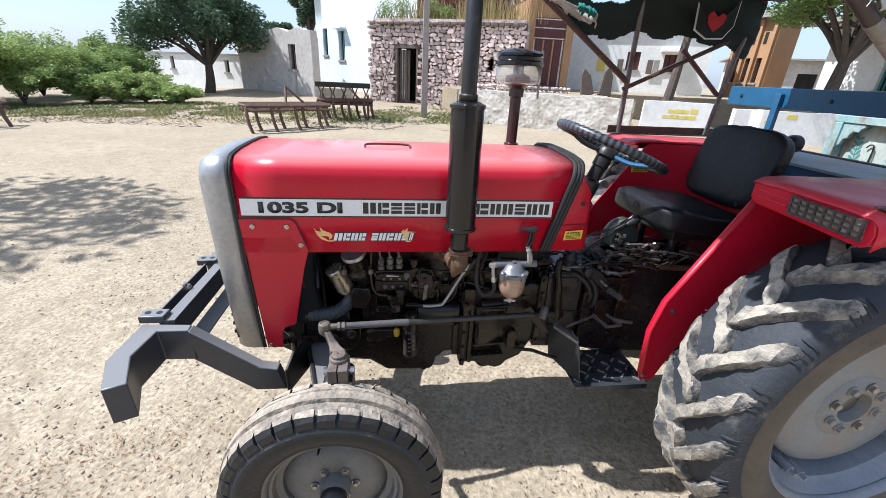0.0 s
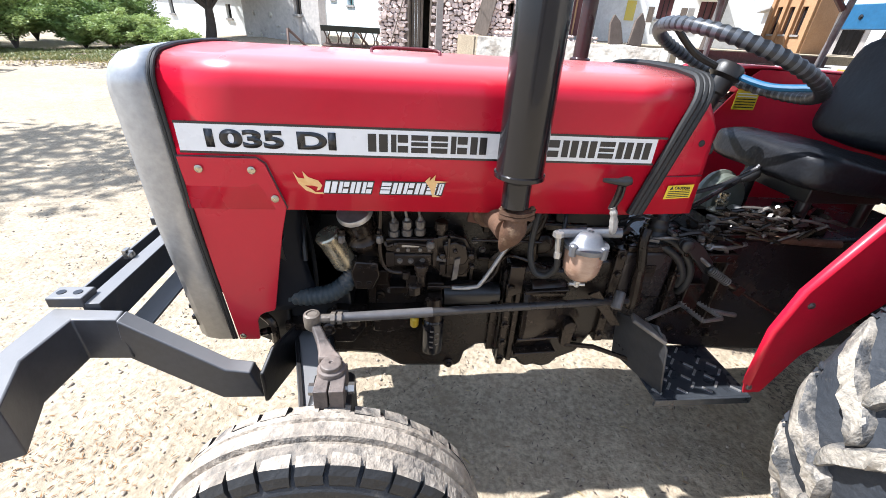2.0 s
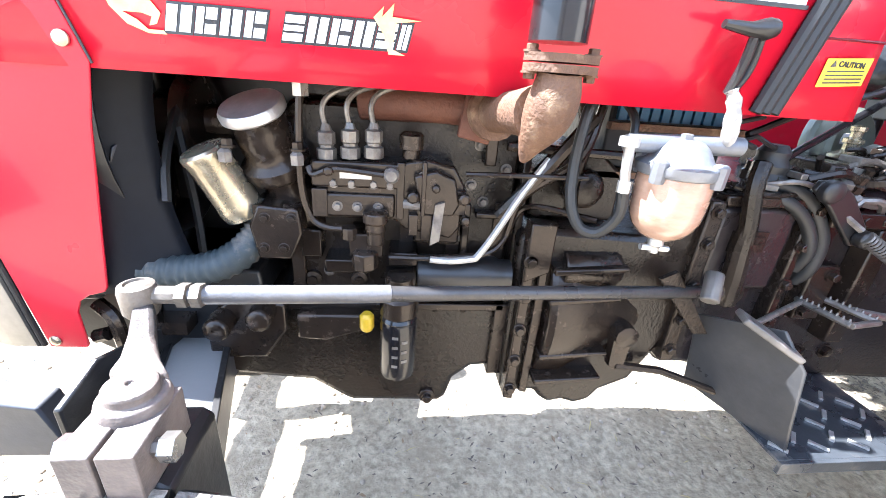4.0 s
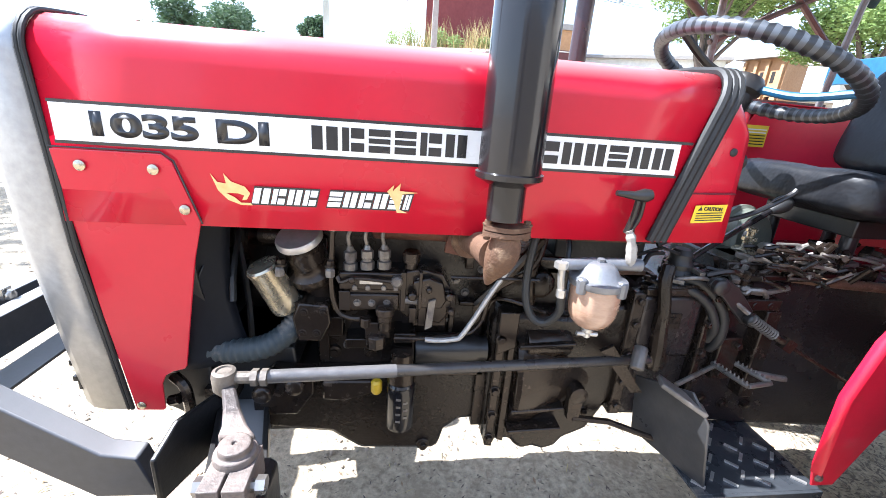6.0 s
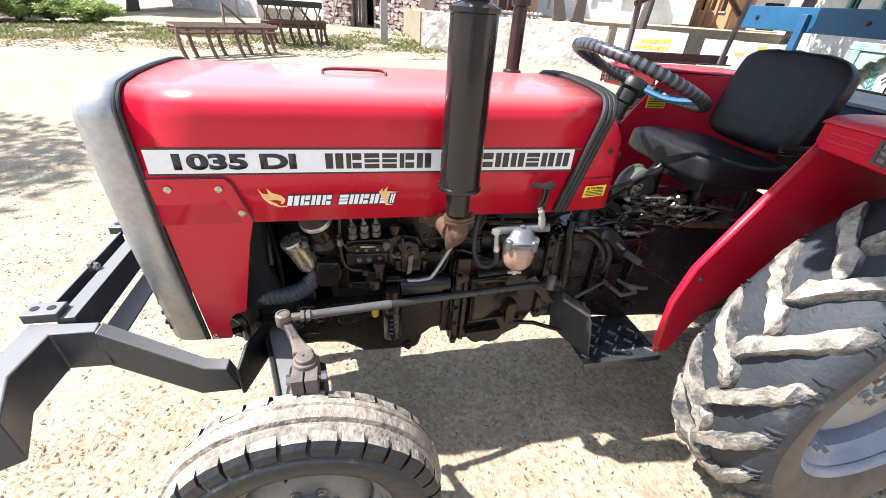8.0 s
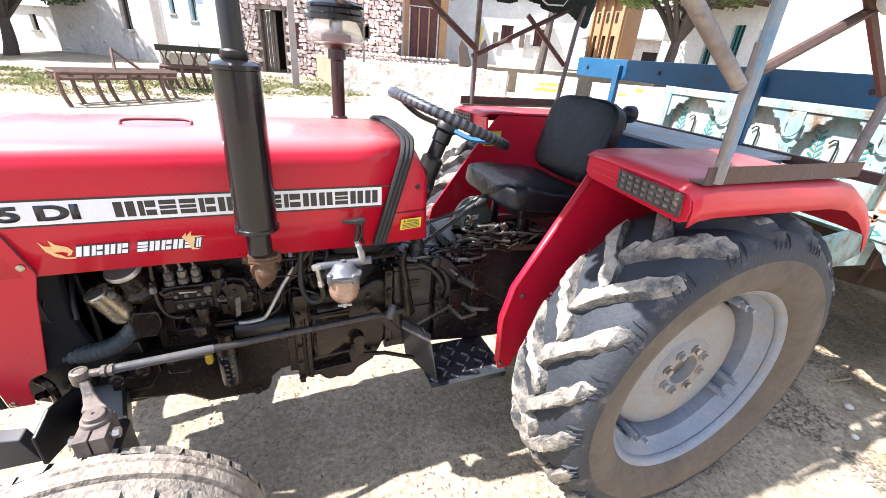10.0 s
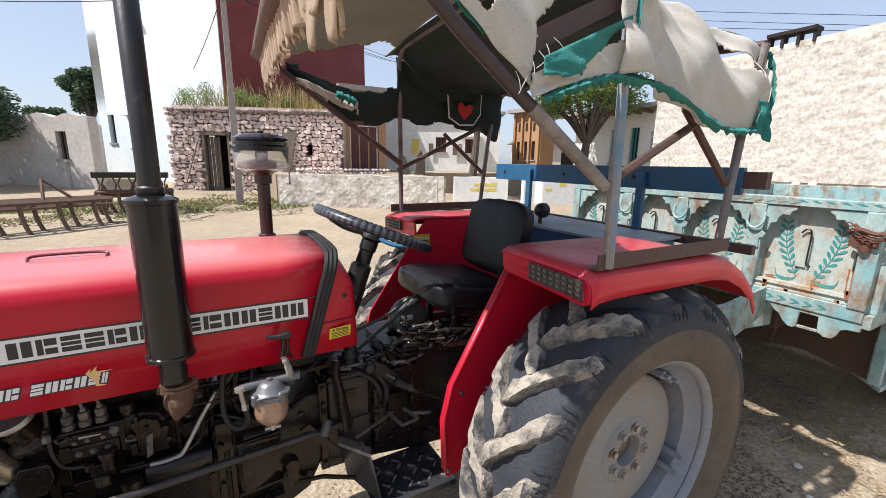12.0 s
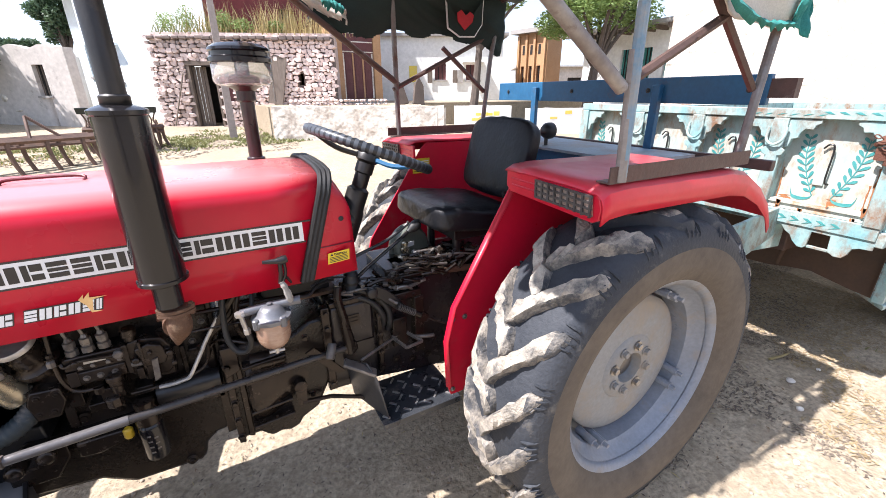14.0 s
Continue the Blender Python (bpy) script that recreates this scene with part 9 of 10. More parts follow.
# white side house with teal doors
h, fr = block_house("teal_door_house", "whitewashed house with teal doors and a beamed verandah roof", (18.0, 16.8), (18.0, 11.4), 0.6, 4.15, 5, WHITEWASH, [(2.3, 2.75, 1.75, 3.4), (3.4, 3.9, 1.4, 3.4), (4.5, 4.9, 1.9, 3.2)], AQUA_PAINT, cap=0.18, over=0.9)
A, d, n = fr
for k in range(9):
    s = 0.2 + k * 0.6
    part("roof_beam", panel_on(A, d, n, s, s + 0.1, 3.98, 4.14, -0.85, 0.0), OLD_WOOD, h)

# far grey sheds
block_house("brown_shed", "far low grey-brown shed", (21.5, 26.0), (28.0, 22.0), 0.8, 3.3, 4, MUD_WALL, [(1.0, 2.0, 1.0, 2.6), (3.4, 4.4, 1.0, 2.6)], DARK_INSIDE, cap=0.1, over=0.4)

# big pale wall on the right
bm = bmesh.new()
facade(bm, (13.0, 8.75), (13.0, -16.0), -0.3, 4.62, [], 0.4, jag=0.12)
big = structure("wall_east", bm, PALE_PLASTER, "tall rough cream-plastered boundary wall", "wall")
bm = bmesh.new()
rl = random.Random(30)
for k in range(70):
    y, z = 8.5 - k * 0.16, rl.uniform(0.9, 1.25)
    box(bm, 12.93, 13.02, y, y + rl.uniform(0.12, 0.22), z - 0.06, z + 0.05)
part("base_course", bm, STONE, big, bevel=0.02)
bm = bmesh.new()
box(bm, 12.9, 13.3, 4.9, 5.9, 4.82, 4.90)
for y in (4.9, 5.22, 5.54, 5.84):
    box(bm, 12.95, 13.2, y, y + 0.06, 4.55, 4.82)
part("parapet_vent", bm, DARK_INSIDE, big)
# uneven hand-laid plaster face
bm = bmesh.new()


def plaster(u, v):
    y, z = 8.7 - u * 15.4, 1.28 + v * 3.2
    r = abs(wobble(y * 3.4, z * 3.8, 1, 1.0))
    return (12.985 - 0.03 * (1 - r) ** 3 - 0.022 * wobble(y * 9, z * 13, 4, 1.0) - 0.006 * abs(math.sin(z * 11.5 + 1.6 * wobble(y, z, 8, 1.2))), y, z)


grid(bm, 220, 60, plaster)
part("plaster_face", bm, EAST_PLASTER, big, "uneven hand-laid plaster")

# unseen plain wall across the yard, added to shape reflections and fill light
bm = bmesh.new()
facade(bm, (7.5, -7.0), (-4.0, -7.5), -0.2, 3.3, [], 0.35, jag=0.1)
structure("wall_south", bm, MUD_WALL, "unseen plain mud wall added to shape reflections and fill light", "wall")

# whitewashed low walls with yellow paint
for a, b, z1, bars in (((8.1, 13.1), (9.95, 12.3), 1.12, 8), ((10.8, 12.4), (13.6, 11.6), 1.0, 2)):
    bm = bmesh.new()
    fr = facade(bm, a, b, 0.0, z1, [], 0.25, jag=0.02)
    w = structure("wall_painted", bm, WHITEWASH, "low whitewashed wall with patches of yellow paint", "wall")
    A, d, n = fr
    rl = random.Random(bars)
    L = (Vector(b) - Vector(a)).length
    for k in range(bars):
        s = L * (0.30 + 0.45 * k / bars) + rl.uniform(-0.03, 0.03)
        z = 0.62 + 0.17 * (k % 2)
        part("yellow_bar", panel_on(A, d, n, s, s + rl.uniform(0.18, 0.3), z, z + rl.uniform(0.08, 0.14), -0.006, -0.002), YELLOW_PAINT, w)

# leaning slabs
for x, r, hh in ((6.5, -10, 0.85), (7.1, 8, 0.95)):
    bm = bmesh.new()
    m = Matrix.Translation((x, 14.0, 1.16)) @ Matrix.Rotation(radians(r), 4, "Y") @ Matrix.Rotation(radians(-14), 4, "X")
    prism(bm, [(-0.2, 0), (0.24, 0), (0.2, hh * 0.7), (0.02, hh), (-0.13, hh * 0.75)], lambda u, v, t: m @ Vector((u, t, v)), -0.06, 0.06)
    tagged(part("stone_slab", bm, material("dark_slab", (0.10, 0.075, 0.06), 0.9, bump=0.3), bevel=0.015), "dark stone slab standing on the terrace edge", "stone", "slabs on the terrace")

# electricity pole and wires
pole = thing("utility_pole", "weathered utility pole with cross-arms and wires", "pole", (1.04, 14.0, 0.35))
bm = bmesh.new()
skin(bm, [[(1.04 + s * w, 14.0 + t * w, z) for s, t in ((-1, -1), (1, -1), (1, 1), (-1, 1))] for z, w in ((0.2, 0.10), (6.5, 0.065))])
part("shaft", bm, POLE_MAT, pole)
for z, w in ((6.25, 0.42), (5.9, 0.3)):
    bm = bmesh.new()
    box(bm, 1.04 - w, 1.04 + w, 13.9, 13.95, z, z + 0.07)
    part("cross_arm", bm, GREY_IRON, pole)
    for s in (-0.9, -0.35, 0.35, 0.9):
        bm = bmesh.new()
        lathe(bm, [(0.02, 0), (0.035, 0.03), (0.035, 0.07), (0.02, 0.1)], (1.04 + s * w, 13.92, z + 0.07), (0, 0, 1), 8)
        part("insulator", bm, DECAL_WHITE, pole)
wires = [((1.0, 13.92, 6.35), (-26, 17, 8.2), 0.9), ((1.2, 13.92, 6.05), (-24, 30, 9.5), 1.3), ((1.3, 13.92, 6.35), (24, 40, 12), 1.0), ((1.3, 13.92, 6.1), (24, 38, 11.4), 1.0), ((0.7, 13.92, 6.3), (22, 42, 12.5), 1.0), ((1.0, 13.95, 6.0), (0.1, 18.9, 4.9), 0.1)]
for a, b, sag in wires:
    bm = bmesh.new()
    a, b = Vector(a), Vector(b)
    tube(bm, [a.lerp(b, k / 20) - Vector((0, 0, sag * 4 * (k / 20) * (1 - k / 20))) for k in range(21)], 0.012, 5)
    part("wire", bm, DARK_INSIDE, pole)
far_pole = thing("far_pole", "distant electricity pole carrying wires", "pole", (29.3, 40.4, 0))
bm = bmesh.new()
tube(bm, [(29.3, 40.4, 0), (29.3, 40.4, 19.2)], 0.14, 8)
part("shaft", bm, POLE_MAT, far_pole)
for z0, z1 in ((16.26, 12.15), (15.54, 11.5), (14.88, 11.18)):
    bm = bmesh.new()
    a, e = Vector((34.9, 28.9, z0)), Vector((44.3, 9.7, z1))
    a, e = a + (a - e) * 0.6, e + (e - a) * 1.4
    tube(bm, [a.lerp(e, q / 24) - Vector((0, 0, 0.4 * 4 * (q / 24) * (1 - q / 24))) for q in range(25)], 0.022, 5)
    part("wire", bm, DARK_INSIDE, far_pole)
bm = bmesh.new()
tube(bm, [(57.5, -17.2, 0), (57.5, -17.2, 7)], 0.12, 8)
part("second_shaft", bm, POLE_MAT, far_pole)


# ---- implements on the grass ----
def cultivator(name, label, a, b, z, tines, tine_h):
    th = thing(name, label, "farm implement", (*a, 0))
    a, b = Vector((*a, z)), Vector((*b, z))
    d = (b - a).normalized()
    n = Vector((-d.y, d.x, 0))
    for o in (0, 0.28, 0.5):
        bm = bmesh.new()
        tube(bm, [a + n * o, b + n * o], 0.05, 4)
        tube(bm, [a + n * (o + 0.03) - Vector((0, 0, 0.11)), b + n * (o + 0.03) - Vector((0, 0, 0.11))], 0.03, 4)
        part("beam", bm, GREY_IRON, th)
    for k in range(4):
        p = a.lerp(b, k / 3)
        bm = bmesh.new()
        tube(bm, [p, p + n * 0.5], 0.025, 4)
        part("cross_beam", bm, GREY_IRON, th)
    for k in range(tines):
        p = a.lerp(b, (k + 0.1) / (tines - 0.8)) + n * (0.28 * (k % 2))
        g = land(p.x, p.y) - 0.03
        bm = bmesh.new()
        tube(bm, bend([p, p + Vector((0, 0, -0.1)) - d * 0.02, p + Vector((0.0, 0, (g - z) * 0.6)), Vector((p.x + 0.07, p.y, g))], 4), 0.04, 5)
        part("tine", bm, GREY_IRON, th)
    bm = bmesh.new()
    m = a.lerp(b, 0.45)
    tube(bm, [m, m + n * 0.3 + Vector((0.12, 0, 0.42))], 0.03, 5)
    tube(bm, [m + d * 0.5, m + n * 0.3 + Vector((0.12, 0, 0.42))], 0.03, 5)
    part("hitch_frame", bm, GREY_IRON, th)
    return th


cultivator("cultivator", "rusty tine cultivator standing on weedy ground", (-3.25, 10.05), (-1.55, 11.15), 0.74, 8, 0.5)
drill = cultivator("seed_drill", "old seed drill with a dark hopper on thin legs", (-2.1, 12.6), (-0.55, 12.7), 0.78, 8, 0.5)
bm = bmesh.new()
prism(bm, [(12.45, 1.12), (12.75, 1.12), (12.82, 1.25), (12.38, 1.25)], along_x, -2.1, -0.62)
part("hopper", bm, DARK_BOX, drill, "dark seed hopper")
for k in range(10):
    x = -2.05 + k * 0.155
    bm = bmesh.new()
    tube(bm, bend([(x, 12.6, 1.13), (x + 0.06 * (-1) ** k, 12.6, 0.95), (x, 12.62, 0.78)], 3), 0.018, 5)
    part("seed_tube", bm, GREY_IRON, drill)
for x in (-2.0, -0.7):
    bm = bmesh.new()
    lathe(bm, [(0.32, -0.02), (0.34, 0), (0.32, 0.02), (0.29, 0)], (x, 12.95, land(x, 12.95) + 0.33), (1, 0, 0), 20, cap=False)
    for k in range(6):
        a = k * math.pi / 6
        c = Vector((x, 12.95, land(x, 12.95) + 0.33))
        e = Vector((0, math.cos(a), math.sin(a))) * 0.31
        tube(bm, [c - e, c + e], 0.008, 4)
    part("drill_wheel", bm, GREY_IRON, drill)
# parked implement at the far left
plough = cultivator("plough", "black implement at the yard's edge", (-9.95, 9.6), (-8.3, 10.1), 0.6, 6, 0.5)


# ---- trees, bushes, weeds ----
def leaf_cloud(rl, blobs, count, size, flat=0.5):
    """Many small leaf blades scattered in uneven clumps. blobs: (centre, radius x, radius z, share)."""
    vs, fs = [], []
    for c, rx, rz, share in blobs:
        for _ in range(int(count * share)):
            u = Vector((rl.gauss(0, 1), rl.gauss(0, 1), rl.gauss(0, 1))).normalized()
            r = rl.random() ** 0.45
            p = Vector(c) + Vector((u.x * rx, u.y * rx, u.z * rz)) * r
            d = Vector((rl.gauss(0, 1), rl.gauss(0, 1), rl.gauss(0, flat))).normalized()
            e = d.cross(Vector((rl.gauss(0, 1), rl.gauss(0, 1), rl.gauss(0, 1)))).normalized()
            L = size * rl.uniform(0.6, 1.4)
            k = len(vs)
            vs += [p - d * L, p + e * (L * 0.38), p + d * L, p - e * (L * 0.38)]
            fs.append((k, k + 1, k + 2, k + 3))
    return vs, fs


def tree(name, label, base, height, crown_c, rx, rz, mat, seed, leaves=9000, size=0.11, trunk=0.16, lean=(0, 0)):
    rl = random.Random(seed)
    th = thing(name, label, "tree", base)
    b = Vector(base)
    fork = b + Vector((lean[0], lean[1], height))
    bm = bmesh.new()
    tube(bm, bend([b - Vector((0, 0, 0.2)), b.lerp(fork, 0.4) + Vector((0.05, 0.03, 0)), fork], 5), [trunk * (1.15 - 0.45 * k / 10) for k in range(11)], 9)
    c = Vector(crown_c)
    blobs = []
    for k in range(13):
        a = 2 * math.pi * k / 13 * 2.4
        el = rl.uniform(-0.5, 0.95)
        q = c + Vector((math.cos(a) * rx * 0.68 * math.cos(el * 0.9), math.sin(a) * rx * 0.68 * math.cos(el * 0.9), rz * 0.72 * el))
        tube(bm, bend([fork - Vector((0, 0, 0.1)), fork.lerp(q, 0.5) + Vector((0, 0, 0.15)), q], 4), [trunk * (0.5 - 0.045 * j) for j in range(9)], 6)
        blobs.append((q, rx * rl.uniform(0.26, 0.42), rz * rl.uniform(0.26, 0.42), 1 / 13))
    part("trunk", bm, BARK, th, "grey-brown trunk and limbs")
    blobs.append((c, rx * 0.6, rz * 0.55, 0.25))
    vs, fs = leaf_cloud(rl, blobs, leaves, size)
    me = bpy.data.meshes.new("crown")
    me.from_pydata(vs, [], fs)
    me.materials.append(mat)
    ob = new("crown", me)
    ob.parent = th
    ob.matrix_parent_inverse = Matrix.Translation(-b)
    return th


tree("neem_tree", "dark green broad tree in front of the mud house", (-7.86, 20.0, land(-7.86, 20.0)), 1.15, (-8.07, 20.2, 3.25), 2.86, 2.0, LEAF_DARK, 1, 19000, 0.088, 0.2, (0.15, 0))
tree("neem_tree", "leafy green tree on the terrace with a bare trunk", (9.5, 14.2, 0.5), 2.6, (10.6, 14.4, 5.3), 2.5, 1.8, LEAF_MID, 2, 13000, 0.085, 0.17, (0.35, 0.1))
tree("neem_tree", "leafy tree beside the verandah house", (14.6, 13.2, 0.4), 2.2, (15.2, 13.6, 4.9), 2.6, 1.9, LEAF_MID, 3, 13000, 0.09, 0.24, (0.5, 0.2))
tree("shade_tree", "tall green tree shading the yard's edge", (-9.0, 4.8, 0), 3.0, (-7.9, 4.85, 5.3), 2.1, 1.0, LEAF_MID, 4, 1400, 0.11, 0.14, (0.5, 0))
tree("far_tree", "distant dark green tree behind the houses", (-4.6, 27.0, 0.9), 2.4, (-4.6, 27.0, 4.6), 1.1, 1.3, LEAF_DARK, 5, 5000, 0.11, 0.14)
tree("far_tree", "distant green tree behind the houses", (-7.3, 31.0, 0.6), 1.8, (-7.3, 31.0, 3.5), 1.0, 0.9, LEAF_DARK, 6, 4000, 0.12, 0.14)
tree("far_tree", "distant green tree behind bushes", (-15.6, 27.0, 0.1), 0.9, (-15.2, 27.0, 1.7), 1.9, 1.0, LEAF_MID, 7, 8000, 0.13, 0.14)
rl = random.Random(40)
for k, (x, y, r, hh, m) in enumerate(((-13.4, 15.6, 2.0, 2.3, LEAF_LIGHT), (-11.3, 14.8, 1.6, 2.0, LEAF_LIGHT), (-9.9, 15.6, 1.0, 1.2, LEAF_MID), (-10.9, 19.2, 1.3, 2.1, LEAF_MID), (-13.0, 18.0, 2.0, 2.0, LEAF_MID), (-8.2, 15.6, 0.9, 0.85, LEAF_LIGHT), (-7.1, 15.3, 0.8, 0.55, LEAF_LIGHT), (-16.0, 15.0, 1.9, 2.0, LEAF_LIGHT), (-9.8, 18.0, 1.0, 1.5, LEAF_MID), (-15.0, 12.6, 1.6, 1.6, LEAF_LIGHT), (-12.4, 14.2, 1.5, 2.1, LEAF_MID), (-10.4, 16.4, 1.3, 1.8, LEAF_LIGHT), (-8.9, 15.4, 0.9, 1.0, LEAF_LIGHT))):
    g = land(x, y)
    th = thing("bush", "feathery light green thorn bush" if m is LEAF_LIGHT else "dense green thorn bush", "bush", (x, y, g), "bushes at the yard's edge")
    blobs, arms = [], []
    for q in range(80):
        # arching sprays
        a, far, top = rl.uniform(0, 6.28), r * rl.uniform(0.25, 1.0), hh * rl.uniform(0.35, 1.0)
        e = Vector((x, y, g)) + Vector((math.cos(a) * far, math.sin(a) * far, top * rl.uniform(0.7, 1.12)))
        c = [Vector((x, y, g)), Vector((x + 0.35 * math.cos(a) * far, y + 0.35 * math.sin(a) * far, g + top * 0.75)), e]
        if q < 16:
            arms.append(c)
        line = bend(c, 5)
        for w in line[len(line) // 3:]:
            blobs.append((w, 0.11 + 0.06 * r, 0.08 + 0.045 * hh, 1 / 320))
    vs, fs = leaf_cloud(rl, blobs, 15000, 0.042 if m is LEAF_LIGHT else 0.052, 0.3)
    me = bpy.data.meshes.new("foliage")
    me.from_pydata(vs, [], fs)
    me.materials.append(m)
    ob = new("foliage", me)
    ob.parent = th
    ob.matrix_parent_inverse = Matrix.Translation(-Vector((x, y, g)))
    bm = bmesh.new()
    for c in arms:
        tube(bm, bend(c, 4), [0.026 - 0.0026 * w for w in range(9)], 5)
    part("stems", bm, BARK, th)


def blades(name, label, rl, spots, mat, h0, h1, width, lean=0.5, kind_parent=None):
    """Grass or stalks: one object of many thin blades. spots: (x, y, z) bases."""
    vs, fs = [], []
    for x, y, z in spots:
        a = rl.uniform(0, 6.28)
        h = rl.uniform(h0, h1)
        w = width * rl.uniform(0.6, 1.3)
        dx, dy = math.cos(a) * w, math.sin(a) * w
        lx, ly = rl.uniform(-lean, lean) * h, rl.uniform(-lean, lean) * h
        k = len(vs)
        vs += [(x - dx, y - dy, z), (x + dx, y + dy, z), (x + lx * 0.4 + dx * 0.7, y + ly * 0.4 + dy * 0.7, z + h * 0.6), (x + lx * 0.4 - dx * 0.7, y + ly * 0.4 - dy * 0.7, z + h * 0.6), (x + lx, y + ly, z + h)]
        fs += [(k, k + 1, k + 2, k + 3), (k + 3, k + 2, k + 4)]
    me = bpy.data.meshes.new(name)
    me.from_pydata(vs, [], fs)
    me.materials.append(mat)
    return tagged(new(name, me), label, "grass", kind="stuff")


rl = random.Random(50)


def patch(cx, cy, rx, ry, n):
    out = []
    for _ in range(n):
        a, r = rl.uniform(0, 6.28), rl.random() ** 0.6
        x, y = cx + rx * r * math.cos(a), cy + ry * r * math.sin(a)
        if wobble(x, y, 9, 1.4) > -0.15:
            out.append((x, y, land(x, y) - 0.02))
    return out


blades("yard_grass", "patchy low green weeds on the yard", rl, patch(1.4, 13.6, 2.4, 1.2, 2600) + patch(-1.2, 13.5, 2.4, 1.6, 1900) + patch(-3.5, 12.8, 2.6, 1.3, 1100) + patch(-7.0, 13.8, 3.6, 1.9, 9000) + patch(-10.8, 13.2, 3.4, 1.8, 6500) + patch(2.0, 15.7, 2.2, 1.0, 700), OLIVE_WEED, 0.02, 0.09, 0.022, 1.3)
blades("dry_grass", "dry straw-coloured grass on the yard's edge", rl, patch(-5.4, 12.6, 4.0, 1.4, 1500) + patch(-9.5, 12.2, 4.0, 1.3, 1300), STRAW, 0.02, 0.08, 0.016, 1.3)
clumps = [(rl.uniform(-0.6, 5.0), rl.uniform(17.15, 18.1), rl.uniform(0.12, 0.34)) for _ in range(34)]
blades("roof_weeds", "straggling green weeds on the stone roof", rl, [(*on_stone(cx + rl.gauss(0, r), cy + rl.gauss(0, r)), 3.42) for cx, cy, r in clumps if cx < 3.0 for _ in range(18)], OLIVE_WEED, 0.15, 0.9, 0.014, 0.8)
blades("roof_straw", "tall dry stalks on the stone roof", rl, [(*on_stone(cx + rl.gauss(0, r * 1.3), cy + rl.gauss(0, r)), 3.42) for cx, cy, r in clumps if cx > 0.2 for _ in range(22)], STRAW, 0.3, 1.25, 0.012, 0.35)
vs, fs = leaf_cloud(rl, [((*on_stone(x, 17.5), 3.5 + h * 0.5), 0.34, h * 0.5, 0.2) for x, h in ((-0.3, 0.7), (0.35, 0.9), (1.5, 0.75), (2.1, 0.5), (3.2, 0.45))], 2600, 0.04, 0.6)
me = bpy.data.meshes.new("roof_shrubs")
me.from_pydata(vs, [], fs)
me.materials.append(LEAF_MID)
tagged(new("roof_shrubs", me), "small green shrubs growing on the stone roof", "shrub", kind="stuff")


# ---- litter on the ground: straw, leaves, clods ----
rl = random.Random(77)


def scatter(n, x0, x1, y0, y1, keep=None):
    out = []
    while len(out) < n:
        x, y = rl.uniform(x0, x1), rl.uniform(y0, y1)
        if keep is None or keep(x, y):
            out.append((x, y))
    return out


def flat_bits(name, label, spots, mat, l0, l1, ratio):
    vs, fs = [], []
    for x, y in spots:
        z, a, L = ground_height(x, y) + 0.004, rl.uniform(0, 6.28), rl.uniform(l0, l1)
        d, e = Vector((math.cos(a), math.sin(a), rl.uniform(-0.25, 0.35))) * L, Vector((-math.sin(a), math.cos(a), rl.uniform(-0.3, 0.3))) * (L * ratio)
        p, k = Vector((x, y, z)), len(vs)
        vs += [p - d, p - e * 0.8 + Vector((0, 0, L * 0.15)), p + d, p + e + Vector((0, 0, L * 0.1))]
        fs.append((k, k + 1, k + 2, k + 3))
    me = bpy.data.meshes.new(name)
    me.from_pydata(vs, [], fs)
    me.materials.append(mat)
    return tagged(new(name, me), label, "litter", kind="stuff")


DRY_LEAF = material("dry_brown_leaf", (0.16, 0.10, 0.06), 0.8, col2=(0.27, 0.19, 0.11), scale=3, bump=0)
DARK_BIT = material("dark_bits", (0.07, 0.055, 0.045), 0.9, col2=(0.12, 0.09, 0.07), scale=3, bump=0)
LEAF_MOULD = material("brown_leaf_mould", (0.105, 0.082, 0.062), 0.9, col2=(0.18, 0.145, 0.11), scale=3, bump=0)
CHAFF = material("orange_brown_chaff", (0.30, 0.17, 0.07), 0.9, col2=(0.20, 0.10, 0.045), scale=4, bump=0)
CLOD = material("sandy_clod", (0.36, 0.30, 0.235), 0.95, col2=(0.27, 0.22, 0.17), scale=9, bump=0.5, bump_scale=60, fleck=0.2)
flat_bits("straw_litter", "thin dry straw scattered on the sand", scatter(2600, -4.5, 5.5, -1.2, 6.5), STRAW, 0.008, 0.03, 0.08)
flat_bits("leaf_litter", "small dry brown leaves scattered on the sand", scatter(1900, -4.5, 5.5, -1.2, 7.0, lambda x, y: wobble(x, y, 2, 0.9) > -0.25), DRY_LEAF, 0.005, 0.014, 0.4)
flat_bits("dark_litter", "dark crumbs and leaf bits on the sand", scatter(3400, -5.5, 5.5, -1.2, 9.5, lambda x, y: wobble(x, y, 6, 0.7) > -0.3), DARK_BIT, 0.003, 0.010, 0.5)
# dark bits scattered to darken the yard's edge where bush shade falls
flat_bits("yard_mulch", "dark bits standing in for bush shade at the yard's edge", scatter(8500, -14.0, 3.0, 10.0, 15.5, lambda x, y: wobble(x, y, 5, 0.8) > -0.1 and y > 10.6 + 0.25 * abs(x + 5) * 0.4), DARK_BIT, 0.015, 0.06, 0.35)
# real leaf crumbs, packed dense and dark to deepen the shade under the trailer
flat_bits("shade_litter", "dark leaf crumbs under the trailer, thickened to deepen its shade", scatter(21000, 1.6, 5.2, 0.35, 3.0, lambda x, y: wobble(x, y, 8, 2.3) + 0.4 * wobble(x, y, 3, 7.0) > 0.55 - min(1.1, (y - 0.35) * 1.1) + 0.5 * abs(x - 3.0) / 2.0), LEAF_MOULD, 0.004, 0.016, 0.4)
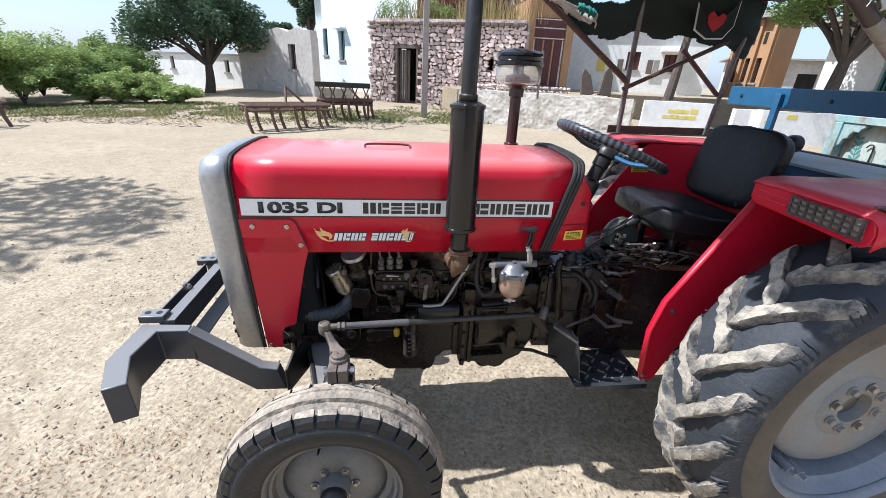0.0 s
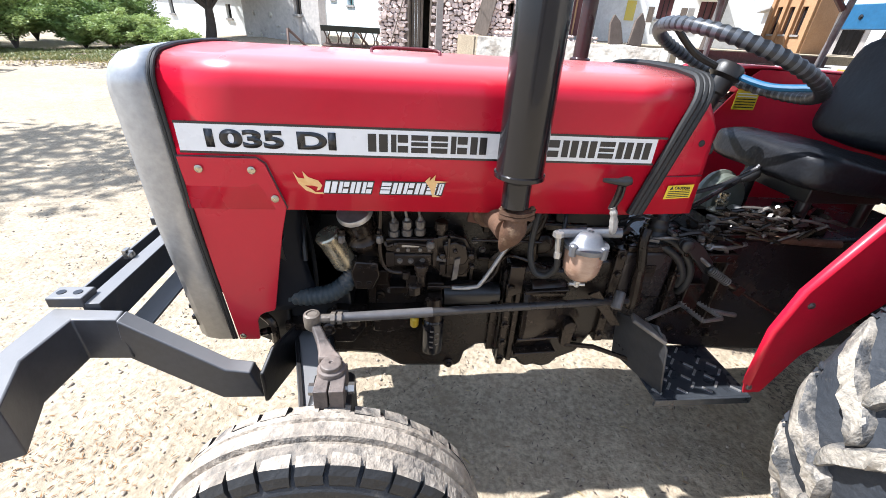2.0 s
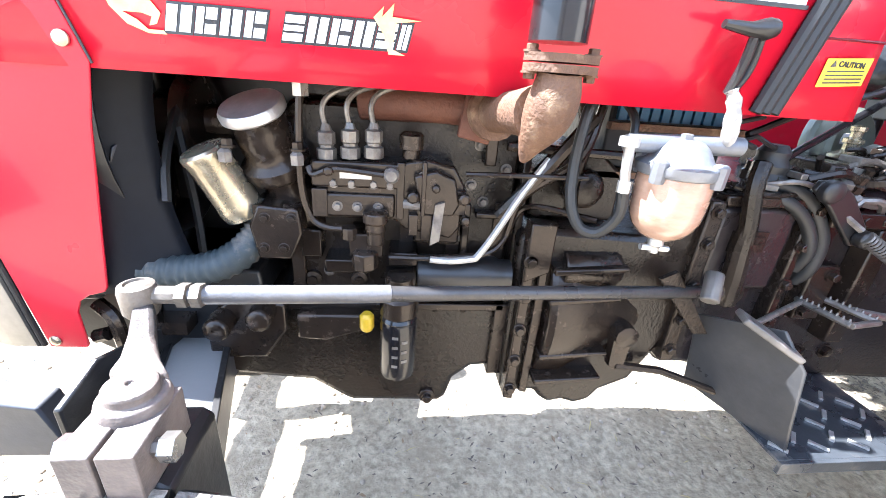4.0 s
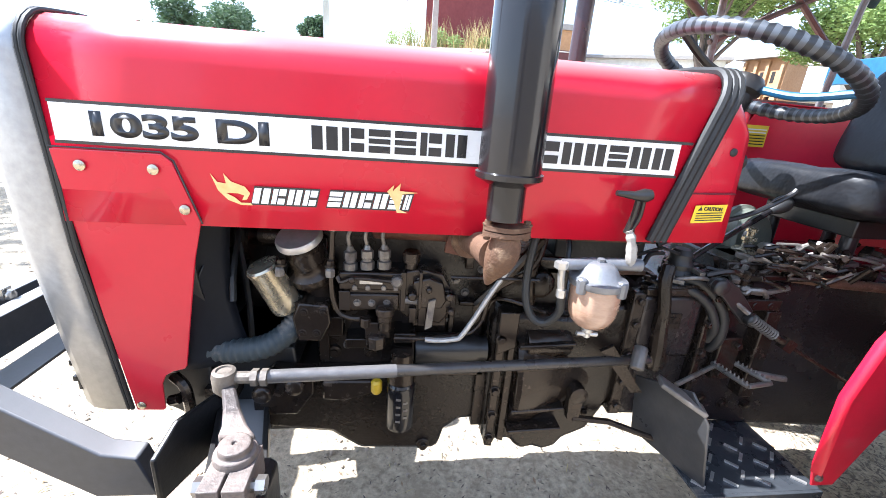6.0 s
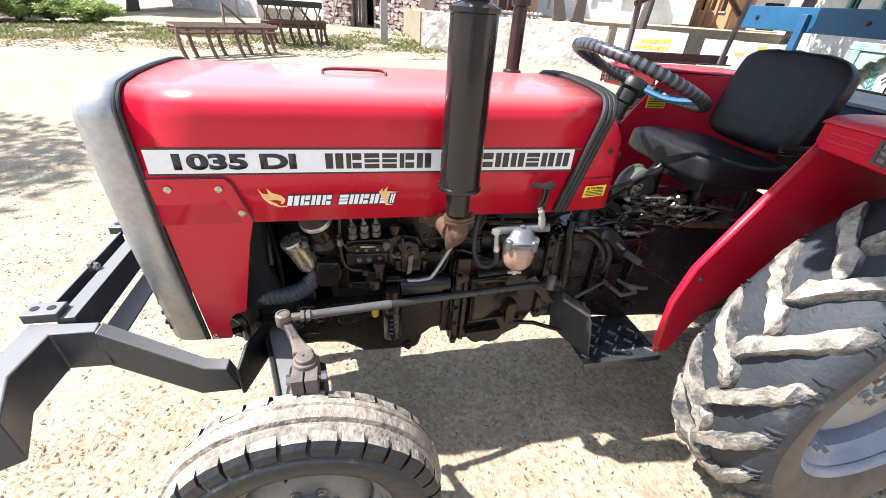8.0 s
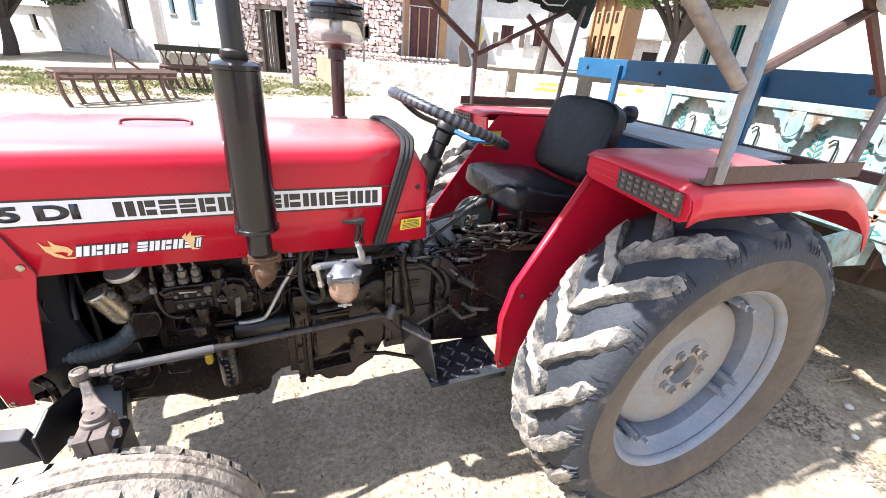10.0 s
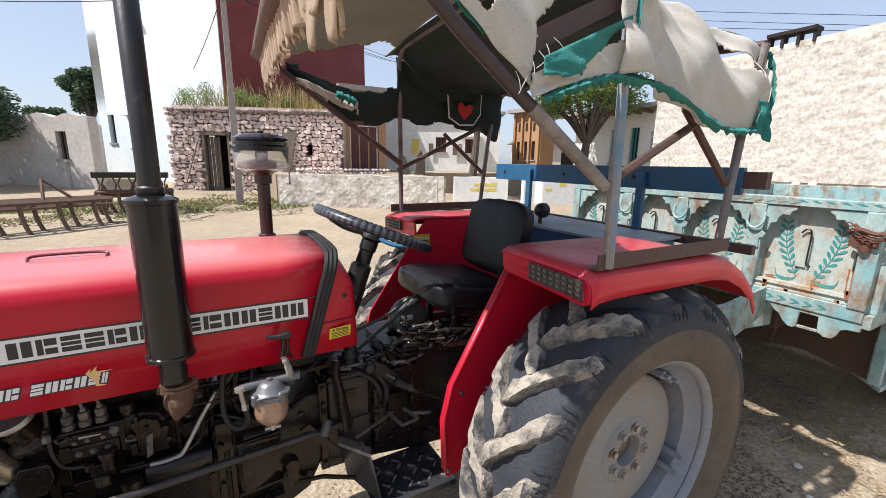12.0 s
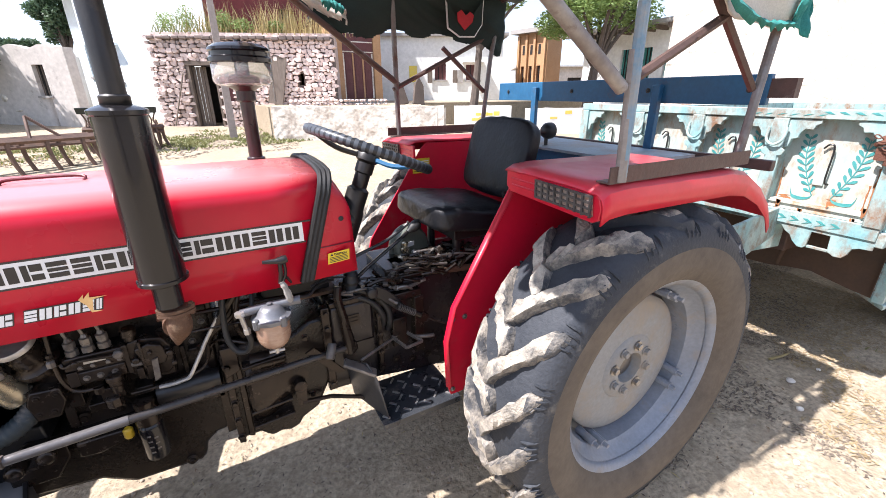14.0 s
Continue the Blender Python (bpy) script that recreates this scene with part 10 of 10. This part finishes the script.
TAN_LEAF = material("curled_tan_leaf", (0.38, 0.29, 0.155), 0.85, col2=(0.17, 0.12, 0.07), scale=9, contrast=0.3, bump=0)
flat_bits("fallen_leaves", "curled tan leaves and husks drifted behind the wheel", scatter(13000, 1.9, 4.8, -0.4, 2.0, lambda x, y: wobble(x, y, 14, 2.1) + 0.5 * wobble(x, y, 2, 6.0) > 0.65 - min(1.2, max(0.0, (x - 2.0) * 0.55)) + 0.55 * max(0.0, 0.5 - y)), TAN_LEAF, 0.006, 0.019, 0.3)
blades("weed_sprigs", "sparse green weed sprigs beside the trailer", random.Random(9), [(x, y, ground_height(x, y) - 0.005) for x, y in scatter(90, 3.5, 4.7, 0.25, 0.75, lambda x, y: wobble(x, y, 3, 3.0) > 0.1)], OLIVE_WEED, 0.02, 0.07, 0.004, 0.9)
flat_bits("tractor_litter", "dark leaf bits and chaff in the tractor's shade", scatter(3000, -2.2, 2.4, 0.7, 3.2, lambda x, y: wobble(x, y, 4, 1.9) > -0.2), DARK_BIT, 0.004, 0.012, 0.3)
flat_bits("straw_patch", "drift of orange-brown straw and chaff on the sand", [(-1.32 + rl.gauss(0, 0.22) + q, 1.36 + rl.gauss(0, 0.10) + q * 0.75) for q in [rl.uniform(-0.35, 0.35) for _ in range(900)]], CHAFF, 0.004, 0.014, 0.2)
vs, fs = [], []
ico = bmesh.new()
bmesh.ops.create_icosphere(ico, subdivisions=1, radius=1)
iv, jf = [v.co.copy() for v in ico.verts], [[v.index for v in f.verts] for f in ico.faces]
ico.free()
for x, y in scatter(11000, -3.6, 4.6, -0.8, 4.8, lambda x, y: wobble(x, y, 12, 1.1) > -0.2):
    r, k = 0.002 + 0.009 * rl.random() ** 4, len(vs)
    p, s = Vector((x, y, ground_height(x, y) + r * 0.2)), rl.uniform(0.5, 0.9)
    vs += [p + Vector((v.x, v.y * rl.uniform(0.8, 1.2), v.z * s)) * r for v in iv]
    fs += [[k + q for q in f] for f in jf]
me = bpy.data.meshes.new("clods")
me.from_pydata(vs, [], fs)
me.materials.append(CLOD)
me.shade_smooth()
tagged(new("clods", me), "small clods and pebbles on the sand", "gravel", kind="stuff")
# pale stones and crumbs of plaster behind the wheel
for x, y, r in ((3.04, 0.83, 0.022), (2.83, 0.70, 0.017), (3.32, 0.80, 0.012), (2.42, 0.55, 0.013), (3.05, 0.64, 0.011)):
    rnd = random.Random(int(x * 1000))
    bm = bmesh.new()
    bmesh.ops.create_icosphere(bm, subdivisions=2, radius=r)
    for v in bm.verts:
        v.co = Vector((v.co.x * 1.2, v.co.y, v.co.z * 0.55)) * (1 + 0.25 * wobble(v.co.x * 60, v.co.y * 60, x, 1.0)) + Vector((x, y, ground_height(x, y) + r * 0.3))
    tagged(part("stone", bm, PALE_PLASTER), "pale chipped stone lying on the sand", "stone")
# one pale stick beside the rear wheel
bm = bmesh.new()
z = ground_height(3.25, 0.98) + 0.012
tube(bm, bend([(3.16, 0.99, z), (3.25, 0.965, z + 0.006), (3.34, 0.96, z)], 4), [0.008, 0.009, 0.008, 0.008, 0.007, 0.007, 0.006, 0.006, 0.004], 6)
tagged(part("stick", bm, STRAW), "pale dry stick lying on the sand", "stick")
